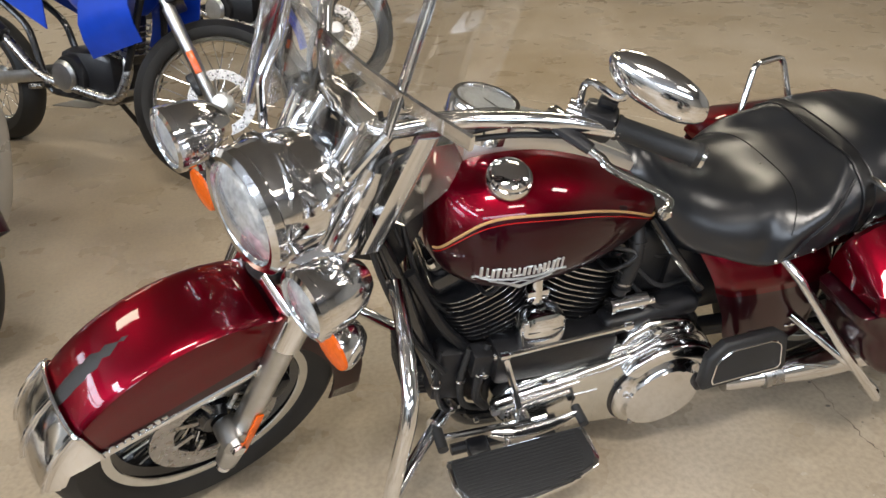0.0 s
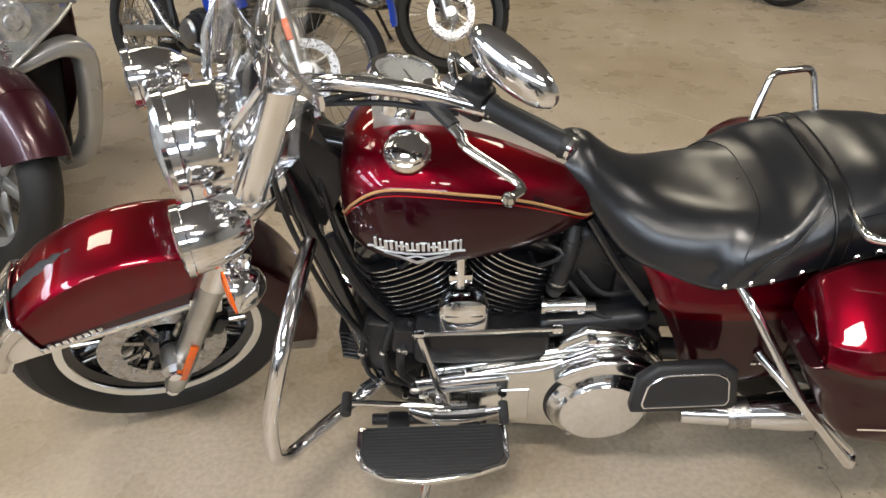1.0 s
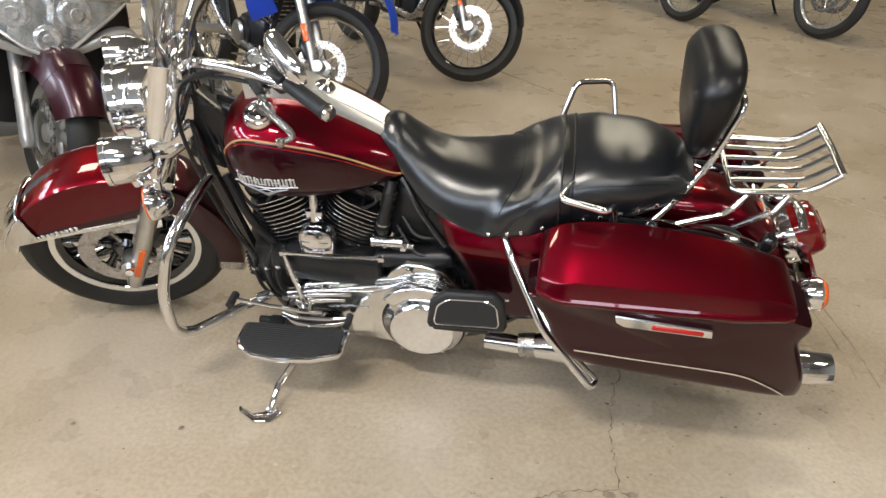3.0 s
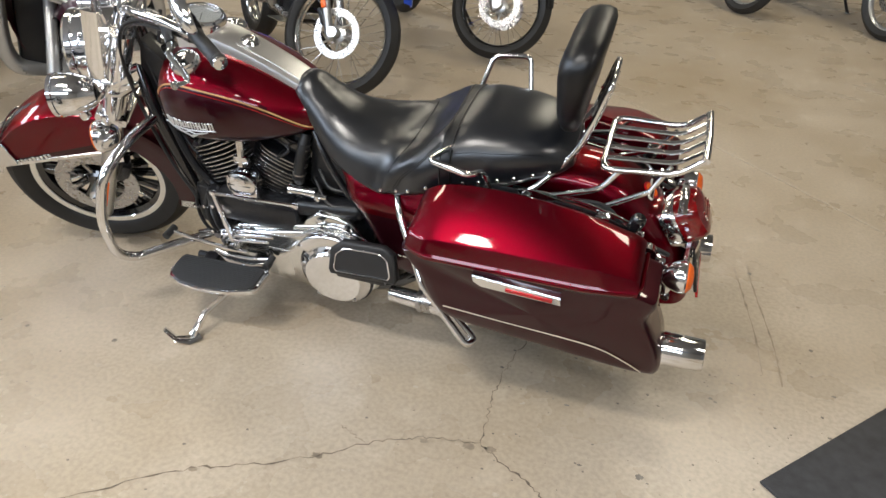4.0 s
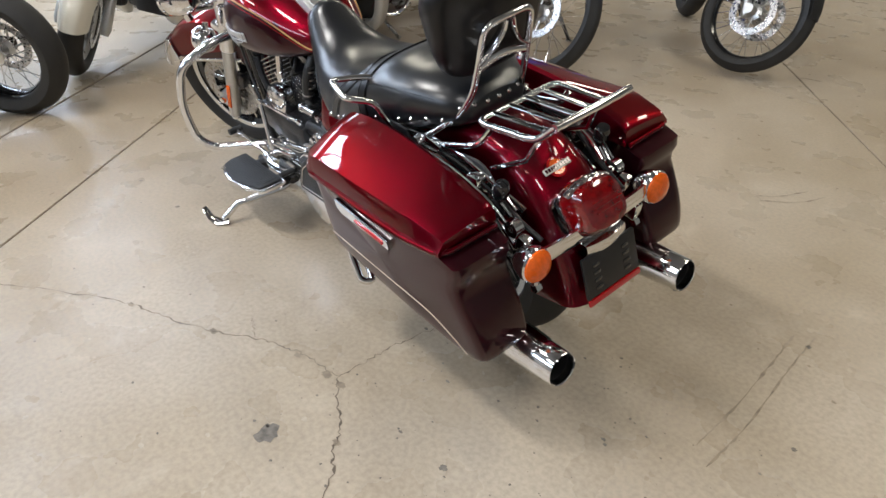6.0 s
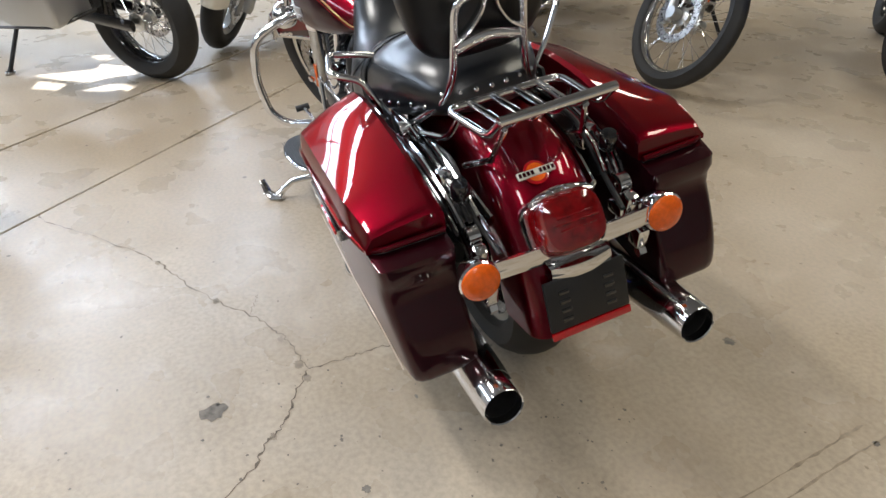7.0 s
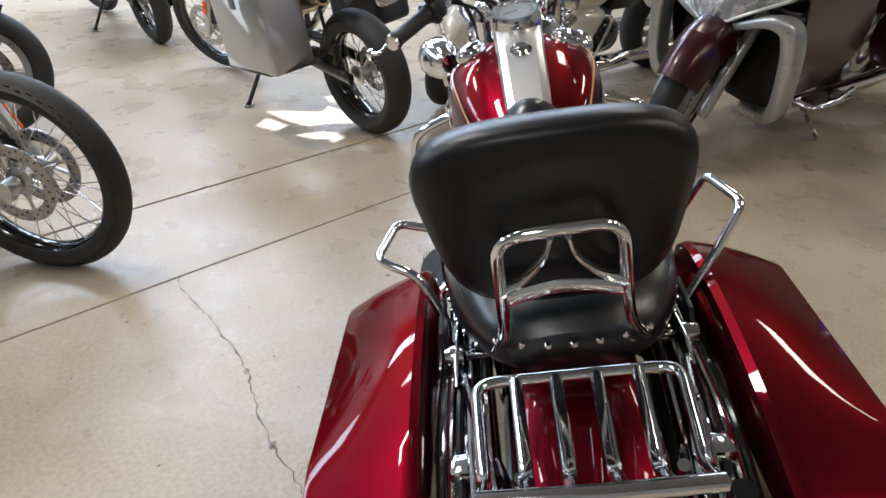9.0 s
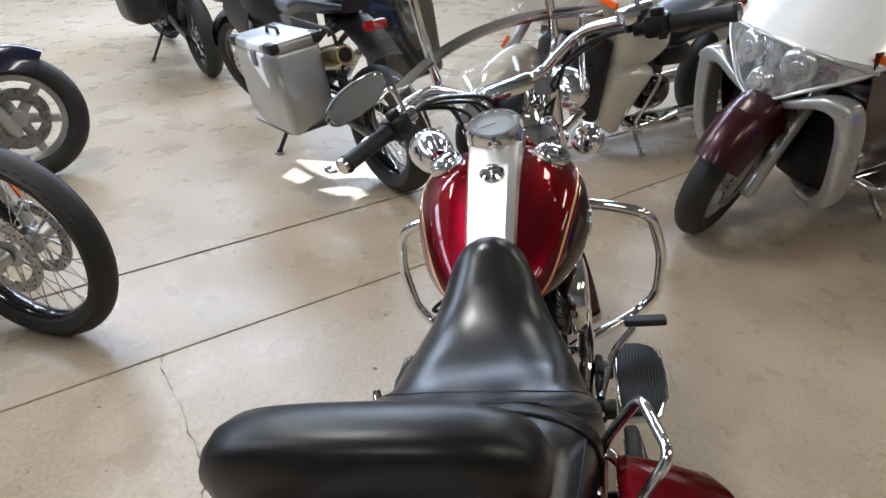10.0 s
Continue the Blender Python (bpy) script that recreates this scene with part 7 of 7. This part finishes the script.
ROWA = -45
tall_bike("dual_sport_motorcycle", (0.03, 1.74), -40, "blue dual-sport motorcycle with silver wire wheels", 42, body=BLUE, rim=POLISH, high_fender=True, discs=(1,), knobs=False, fr=0.36, fw=0.10)
tall_bike("adventure_motorcycle", (0.68, 2.85), -42, "black and blue adventure motorcycle with black rims and front disc", 44, body=PLASTIC, rim=GLOSSBLACK, fr=0.345, discs=(-1, 1), screen=True)
tall_bike("touring_enduro", (-2.21, -1.96), 226.4, "adventure motorcycle with brushed aluminium side case", 20, base=1.60, case=True, rim=GLOSSBLACK, fr=0.335, screen=True, rw=0.15)
tall_bike("rally_motorcycle", (0.43, -1.74), 103, "adventure motorcycle with black rims, knobbly tyre and amber reflector", -23, rim=GLOSSBLACK, fr=0.36, fw=0.11, discs=(-1, 1), knobs=True, spokes=36, low_fender=False)
tall_bike("black_enduro", (-4.04, -3.71), 222, "black motorcycle with panniers in the row behind", 15, rim=GLOSSBLACK, body=PLASTIC, screen=True, bags=True)
tall_bike("far_motorcycle", (2.34, 5.02), -60, "dark motorcycle at the back of the room", 10, rim=SILVER, body=PLASTIC, spokes=24)
tall_bike("far_motorcycle", (3.40, 4.55), -60, "dark motorcycle at the back of the room", 5, rim=SILVER, body=PLASTIC, spokes=24)


def tourer(name, front, angle, label, paint, lower, steer=0, shield=WHITE, fender_mat=None, lean=8.0, dz=0.0):
    """A faired touring motorcycle."""
    B = thing(name, bike_pose(front, angle, lean), label, "motorcycle", "motorcycles in the row")
    rake = radians(28)
    axv = Vector((math.sin(rake), 0, math.cos(rake)))
    fr = 0.325
    piv = Vector((-0.02, 0, fr))
    S = Matrix.Translation(piv) @ Matrix.Rotation(radians(steer), 4, axv) @ Matrix.Translation(-piv)

    def q(nm, bm, material, lab="", par=None, st=False, ang=40):
        if st:
            bm.transform(S)
        return part(nm, bm, material, par or B, lab, ang)
    for nm, x, r, w, st in (("front_wheel", 0, fr, 0.13, True), ("rear_wheel", 1.67, 0.325, 0.18, False)):
        wh = q(nm, merge(rim_bm(0.228, w * 0.6, 0.035), lathe([(0, -0.06), (0.04, -0.06), (0.05, 0), (0.04, 0.06), (0, 0.06)], 20, RX90)).copy(), SILVER, "silver cast wheel", None, False)
        wh.data.transform(pose(x, 0, r))
        if st:
            wh.data.transform(S)
        t = tyre_bm(r, w, 0.225)
        t.transform(pose(x, 0, r))
        q("tyre", t, RUBBER, "black road tyre", wh, st)
        for k in range(6):
            a = 2 * math.pi * k / 6
            sp = sweep([(0.03 * math.cos(a), 0, 0.03 * math.sin(a)), (0.21 * math.cos(a + 0.12), 0, 0.21 * math.sin(a + 0.12))], [0.018, 0.014], 8, flatten=(0.8, 1.5))
            sp.transform(pose(x, 0, r))
            q("spoke", sp, SILVER, "", wh, st)
        for s in (-1, 1):
            d = disc_bm(0.10, 0.148)
            d.transform(pose(x, s * 0.07, r))
            q("brake_disc", d, STEEL, "", wh, st)
    # deep front fender
    rings = []
    for i in range(16):
        a = radians((152 if paint is BURG else 120 if paint is NAVY else 172) - (100 if paint is NAVY else 135) * i / 15)
        k = (0.126 if paint is BURG else 0.098) - 0.025 * abs(i - 7) / 8
        rad = Vector((math.cos(a), 0, math.sin(a)))
        ring = []
        for j in range(13):
            u = -1 + j / 6
            ring.append(Vector((0, k * sup(u, 0.8), fr)) + rad * (fr + (0.060 if paint is BURG else 0.045) - 0.125 * abs(u) ** 2.6))
        rings.append(ring)
    ff = q("front_fender", shell(rings, 0.005), fender_mat or paint, "deep painted front fender", None, True)
    if paint is BURG:
        q("fender_band", shell([[p + (p - Vector((0, 0, fr))).normalized() * 0.002 for p in rings[i]] for i in (4, 5, 6)], 0.003), BURG, "", ff, True)
    for s in (-1, 1):
        def at(z, s=s):
            return Vector((0.045 + (z - fr) * math.tan(rake), s * 0.118, z))
        q("fork_slider", sweep([at(fr - 0.07), at(fr - 0.04), at(fr + 0.10), at(fr + 0.42)], [0.022, 0.032, 0.029, 0.030], 16), SILVER, "silver fork leg", None, True)
        if paint is BURG:
            # silver cowl arm: follows the lamp panel, bows out beside the wheel and closes below
            pts = [(0.05, 0.04, 0.655), (0.06, 0.14, 0.690), (0.08, 0.25, 0.735), (0.11, 0.325, 0.720), (0.14, 0.352, 0.640), (0.18, 0.358, 0.500), (0.22, 0.350, 0.370), (0.25, 0.312, 0.290), (0.30, 0.22, 0.262), (0.34, 0.13, 0.255)]
            P = spline([(x, s * y, z) for x, y, z in pts], 5)
            q("leg_cowl", flat_band(P, [0.03, 0.045, 0.080, 0.072, 0.065, 0.070, 0.055], [0.05, 0.08, 0.11, 0.11, 0.11, 0.10, 0.07]), lower, "sculpted silver lower cowl", None, False, 50)
            rings = [[Vector((0.14 + 0.16 * (1 - u) + 0.80 * t, s * (0.305 + 0.050 * math.sin(math.pi * (0.1 + 0.8 * u)) - 0.06 * t - 0.10 * (1 - u) ** 3), 0.25 + (0.70 - 0.06 * t) * u)) for u in [k / 10 for k in range(11)]] for t in (0, 0.2, 0.4, 0.6, 0.8, 1.0)]
            q("side_fairing", shell(rings, 0.006), paint, "side fairing", None)
            q("inner_panel", box(0.06, 0.31, 0.46, pose(0.33, s * 0.156, 0.50, 0, 0, s * 12), 0.02), PLASTIC, "black panel filling the gap inside the fairing")
            q("fork_shroud", sweep([at(fr + 0.40), at(fr + 0.56)], 0.040, 14), PLASTIC, "", None, True)
        elif paint is CREAM:
            # sculpted leg fairing with a waist and a pointed scoop below
            rows = [(0.86, 0.50, 0.82, 0.27), (0.78, 0.49, 0.86, 0.31), (0.69, 0.49, 0.86, 0.32), (0.62, 0.51, 0.80, 0.30), (0.585, 0.53, 0.77, 0.275), (0.555, 0.51, 0.80, 0.315), (0.50, 0.50, 0.785, 0.32), (0.42, 0.49, 0.75, 0.305), (0.32, 0.50, 0.715, 0.285), (0.24, 0.54, 0.69, 0.265), (0.19, 0.60, 0.67, 0.25)]
            rings = [[Vector(((x0 + x1) / 2 + (x1 - x0) / 2 * sup(math.cos(2 * math.pi * k / 24), 0.6), s * (0.20 + (yo - 0.20) * sup(math.sin(2 * math.pi * k / 24), 0.6)), z)) for k in range(24)] for z, x0, x1, yo in lerp_rows(rows, 30)]
            q("leg_fairing", loft(rings), lower, "sculpted pearl leg fairing", None, False, 60)
            q("leg_rail", sweep(bent([(0.74, s * 0.325, 0.555), (0.80, s * 0.335, 0.545), (0.785, s * 0.335, 0.48), (0.705, s * 0.30, 0.20), (0.80, s * 0.30, 0.19)], 0.03), 0.009, 10), CHROME, "chrome leg rail")
            # added black box stands in for the shaded gap between fork and fairing
            q("inner_panel", box(0.08, 0.24, 0.46, pose(0.44, s * 0.16, 0.52), 0.03), PLASTIC, "black panel filling the gap inside the fairing")
            q("fork_reflector", box(0.012, 0.02, 0.07, pose(0.16, s * 0.152, 0.60, 0, 28, 0), 0.003), ORANGE, "amber reflector", None, True)
        else:
            pts = [(0.30, 0.16, 0.86), (0.30, 0.27, 0.76), (0.33, 0.325, 0.60), (0.38, 0.315, 0.42), (0.45, 0.26, 0.29), (0.60, 0.20, 0.24)]
            P = spline([(x, s * y, z + dz * (z - 0.24) / 0.62) for x, y, z in pts], 5)
            q("leg_cowl", flat_band(P, [0.14, 0.16, 0.17, 0.15, 0.11, 0.07], [0.08, 0.10, 0.12, 0.11, 0.09, 0.06]), lower, "sculpted lower cowl", None, False, 50)
            span = 0.62
            rings = [[Vector((0.34 + span * t, s * (0.20 + 0.13 * math.sin(math.pi * (0.15 + 0.75 * u)) - 0.05 * t), 0.26 + (0.66 - 0.08 * t) * u)) for u in [k / 8 for k in range(9)]] for t in (0, 0.2, 0.4, 0.6, 0.8, 1.0)]
            q("side_fairing", shell(rings, 0.006), lower, "side fairing", None)
            q("inner_panel", box(0.06, 0.12, 0.42, pose(0.42, s * 0.20, 0.52), 0.02), PLASTIC, "")
        # saddlebag, board and guard
        sb = [(1.20, 0.60, 0.55), (1.26, 0.64, 0.51), (1.60, 0.70, 0.46), (1.90, 0.68, 0.44), (2.08, 0.60, 0.48)] if paint is CREAM else [(1.30, 0.62, 0.42), (1.36, 0.68, 0.34), (1.60, 0.72, 0.30), (1.90, 0.68, 0.34), (2.08, 0.60, 0.46)]
        q("saddlebag", loft([[Vector((x, s * (0.30 + 0.10 * sup(math.cos(2 * math.pi * k / 20), 0.6)), (t + b) / 2 + (t - b) / 2 * sup(math.sin(2 * math.pi * k / 20), 0.6))) for k in range(20)] for x, t, b in lerp_rows(sb, 14)]), paint, "", None, False, 50)
        q("footboard", box(0.34, 0.13, 0.025, pose(0.86, s * 0.29, 0.25), 0.010), POLISH, "alloy footboard")
        q("guard_rail", sweep(bent([(0.62, s * 0.16, 0.26), (0.66, s * 0.32, 0.24), (0.80, s * 0.36, 0.27), (1.0, s * 0.34, 0.30)], 0.05), 0.014, 12), CHROME, "chrome guard rail")
        q("exhaust", sweep([(0.70, s * 0.17, 0.20), (1.40, s * 0.22, 0.22), (2.10, s * 0.26, 0.26)], [0.03, 0.045, 0.05], 16), CHROME, "chrome exhaust")
        mr = q("mirror_pod", loft([[Vector((x, s * (0.44 + 0.10 * sup(math.cos(2 * math.pi * k / 18), 0.7) * f), 1.02 + 0.07 * f * sup(math.sin(2 * math.pi * k / 18), 0.7))) for k in range(18)] for x, f in ((0.24, 0.3), (0.28, 0.85), (0.36, 1.0), (0.42, 0.95))]), paint, "", None)
        q("turn_lens", box(0.02, 0.12, 0.035, pose(0.245, s * 0.42, 1.0), 0.008), ORANGE, "amber turn lens", mr)
    # upper fairing and headlamps
    if paint is BURG:
        def half_w(z):
            rows = [(0.665, 0.035), (0.70, 0.095), (0.76, 0.175), (0.82, 0.270), (0.88, 0.345), (0.94, 0.375), (1.02, 0.37)]
            for (a0, b0), (a1, b1) in zip(rows, rows[1:]):
                if z <= a1:
                    return b0 + (b1 - b0) * (z - a0) / (a1 - a0)
            return rows[-1][1]

        def nose_pt(u, z, lift=0.0):
            y = u * half_w(z)
            return Vector((-0.015 + 0.16 * (z - 0.665) + 1.25 * y * y - lift, y, z))
        U9 = [k / 8 for k in range(-8, 9)]
        up = q("upper_fairing", shell([[nose_pt(u, z) + Vector((0.03, 0, 0)) for u in U9] for z in (0.67, 0.72, 0.78, 0.84, 0.89)], 0.02), PLASTIC, "upper fairing", None)
        q("lamp_panel", shell([[nose_pt(u, z) for u in U9] for z in (0.668, 0.69, 0.72, 0.75, 0.78, 0.81, 0.84, 0.87, 0.90)], 0.005), PANEL, "wide clear headlamp panel", up)
        rim = [nose_pt(u, 0.668, 0.003) for u in (0, 0.6)] + [nose_pt(1, z, 0.003) for z in (0.70, 0.74, 0.78, 0.82, 0.86, 0.90)]
        for s in (-1, 1):
            q("panel_edge", sweep([Vector((p.x, s * p.y, p.z)) for p in rim], 0.008, 8), SILVER, "", up)
            q("amber_lamp", shell([[nose_pt(s * u, z, 0.010) + Vector((0.03, 0, 0)) for u in (0.84, 0.92, 1.0, 1.06)] for z in (0.885, 0.91, 0.935)], 0.012), ORANGE, "amber side lamp", up)
            q("cheek_panel", shell([[nose_pt(s, z) + Vector((0.03 + 0.35 * t, s * 0.02 * math.sin(math.pi * t), 0)) for t in (0, 0.25, 0.5, 0.75, 1)] for z in (0.80, 0.85, 0.90, 0.95, 1.0)], 0.006), BURG, "", up)
        q("windshield", shell([[nose_pt(u * (0.97 - 0.30 * t), 0.905, 0.004) + Vector((0.34 * t, 0, 0.42 * t - 0.03 * u * u)) for u in U9] for t in (0, 0.15, 0.3, 0.5, 0.7, 0.85, 1)], 0.005), shield, "tall white windshield", None)
        q("screen_trim", sweep([nose_pt(u * 0.97, 0.905, 0.008) + Vector((0, 0, -0.03 * u * u)) for u in U9], 0.009, 8), SILVER, "", up)
        lamps = ((-0.115, 0.835, 0.070), (0.115, 0.835, 0.070), (0, 0.735, 0.056))
        for yy, zz, r in lamps:
            c = nose_pt(yy / half_w(zz), zz, 0.002)
            q("headlamp", lathe([(0.0, 0.022), (r * 0.35, 0.020), (r * 0.40, 0.012), (r * 0.75, 0.016), (r * 0.9, 0.010), (r, 0.0), (r * 1.02, -0.02)], 26, axis_m(c, (-1, 2.4 * yy, -0.05))), LENS, "clear headlamp", up)
    else:
        rings = []
        for x, w, zc, h in ((0.03, 0.06, 0.93, 0.05), (0.07, 0.16, 0.94, 0.11), (0.14, 0.26, 0.955, 0.16), (0.24, 0.34, 0.965, 0.19), (0.36, 0.38, 0.965, 0.20), (0.46, 0.36, 0.95, 0.18)):
            rings.append([Vector((x, w * sup(math.cos(2 * math.pi * k / 28), 0.75), zc + dz + h * sup(math.sin(2 * math.pi * k / 28), 0.75))) for k in range(28)])
        up = q("upper_fairing", loft(rings), paint, "upper fairing", None)
        for yy, zz, r in ((-0.11, 0.985, 0.075), (0.11, 0.985, 0.075), (0, 0.90, 0.058)):
            q("headlamp", lathe([(0.0, 0.034), (r * 0.55, 0.028), (r * 0.9, 0.012), (r, 0.0), (r * 1.05, -0.02)], 26, axis_m((0.075 + 0.9 * yy * yy + (0.03 if zz > 0.95 else -0.005), yy, zz + dz), (-1, 1.6 * yy, 0.1))), LENS, "clear headlamp", up)
        rings = [[Vector((0.16 + 0.36 * t + 1.3 * y * y, y * (1 - 0.2 * t * t), 1.08 + dz + 0.34 * t - 0.9 * y * y * (1 - t))) for y in (-0.30, -0.2, -0.1, 0, 0.1, 0.2, 0.30)] for t in (0, 0.2, 0.4, 0.6, 0.8, 1)]
        q("windshield", shell(rings, 0.005), shield, "tall windshield", None)
    tr = [(0.50, 0.98, 0.70, 0.12), (0.60, 1.0, 0.66, 0.20), (0.75, 0.96, 0.64, 0.19), (0.90, 0.86, 0.64, 0.13)]
    q("fuel_tank", loft([[Vector((x, w * sup(math.cos(2 * math.pi * k / 24), 0.7), (t + b) / 2 + (t - b) / 2 * sup(math.sin(2 * math.pi * k / 24), 0.7))) for k in range(24)] for x, t, b, w in lerp_rows(tr, 12)]), paint, "", None, False, 60)
    sr = [(0.88, 0.80, 0.64, 0.12), (1.02, 0.74, 0.60, 0.18), (1.2, 0.80, 0.62, 0.18), (1.4, 0.86, 0.66, 0.18), (1.65, 0.84, 0.70, 0.15)]
    q("seat", loft([[Vector((x, w * sup(math.cos(2 * math.pi * k / 24), 0.6), (t + b) / 2 + (t - b) / 2 * sup(math.sin(2 * math.pi * k / 24), 0.7))) for k in range(24)] for x, t, b, w in lerp_rows(sr, 14)]), LEATHER, "black leather seat", None, False, 60)
    q("handlebar", sweep(bent([(0.62, -0.42, 1.06), (0.50, -0.26, 1.10), (0.40, -0.08, 1.02), (0.40, 0.08, 1.02), (0.50, 0.26, 1.10), (0.62, 0.42, 1.06)], 0.06), 0.014, 12), CHROME, "", None, True)
    if paint is CREAM:
        for s in (-1, 1):
            q("engine_cover", lathe([(0, 0.0), (0.095, 0.0), (0.10, 0.012), (0.085, 0.030), (0.05, 0.040), (0, 0.042)], 30, axis_m((0.96, s * 0.17, 0.36), (0, s, 0))), GLOSSBLACK, "round black engine cover")
            q("air_box", box(0.22, 0.10, 0.12, pose(1.02, s * 0.16, 0.58), 0.03), BLACK, "black air box")
            q("shift_rod", sweep([(0.74, s * 0.25, 0.27), (0.95, s * 0.24, 0.33)], 0.008, 8), CHROME, "")
            q("heel_lever", sweep(bent([(0.78, s * 0.33, 0.30), (0.90, s * 0.34, 0.26), (1.06, s * 0.34, 0.31)], 0.03), 0.009, 8), CHROME, "")
            for k in range(7):
                q("fin", box(0.20, 0.05, 0.006, pose(0.76, s * 0.145, 0.46 + 0.016 * k), 0.002, 1), FIN, "")
    q("engine", merge(box(0.50, 0.26, 0.30, pose(0.80, 0, 0.40), 0.05), lathe([(0, -0.17), (0.10, -0.17), (0.11, -0.15), (0.11, 0.15), (0.10, 0.17), (0, 0.17)], 28, Matrix.Translation((0.92, 0, 0.36)) @ RX90)), BLACK, "black engine")
    q("tail_body", loft([[Vector((x, w * sup(math.cos(2 * math.pi * k / 20), 0.6), zc + h * sup(math.sin(2 * math.pi * k / 20), 0.6))) for k in range(20)] for x, w, zc, h in ((1.5, 0.18, 0.64, 0.08), (1.8, 0.16, 0.62, 0.10), (2.10, 0.10, 0.58, 0.08))]), paint, "")
    foot_ = B.matrix_basis.inverted() @ Vector((*(B.matrix_basis @ Vector((0.80, -0.36, 0))).xy, 0.012))
    q("side_stand", sweep([(0.82, -0.15, 0.22), foot_.lerp(Vector((0.82, -0.15, 0.22)), 0.1), foot_], [0.012, 0.012, 0.018], 10), STEEL, "steel side stand")
    return B


tourer("burgundy_tourer", (-0.87, 0.71), -50, "burgundy and silver faired touring motorcycle with white windshield", BURG, SILVER, 18, dz=-0.10)
tourer("pearl_white_tourer", (-1.55, -0.36), -52, "pearl white touring motorcycle with white fender", CREAM, CREAM, 28, SHIELD)
tourer("navy_tourer", (-0.86, -2.72), 127, "dark navy motorcycle with silver cast wheel", NAVY, NAVY, 0, SHIELD)
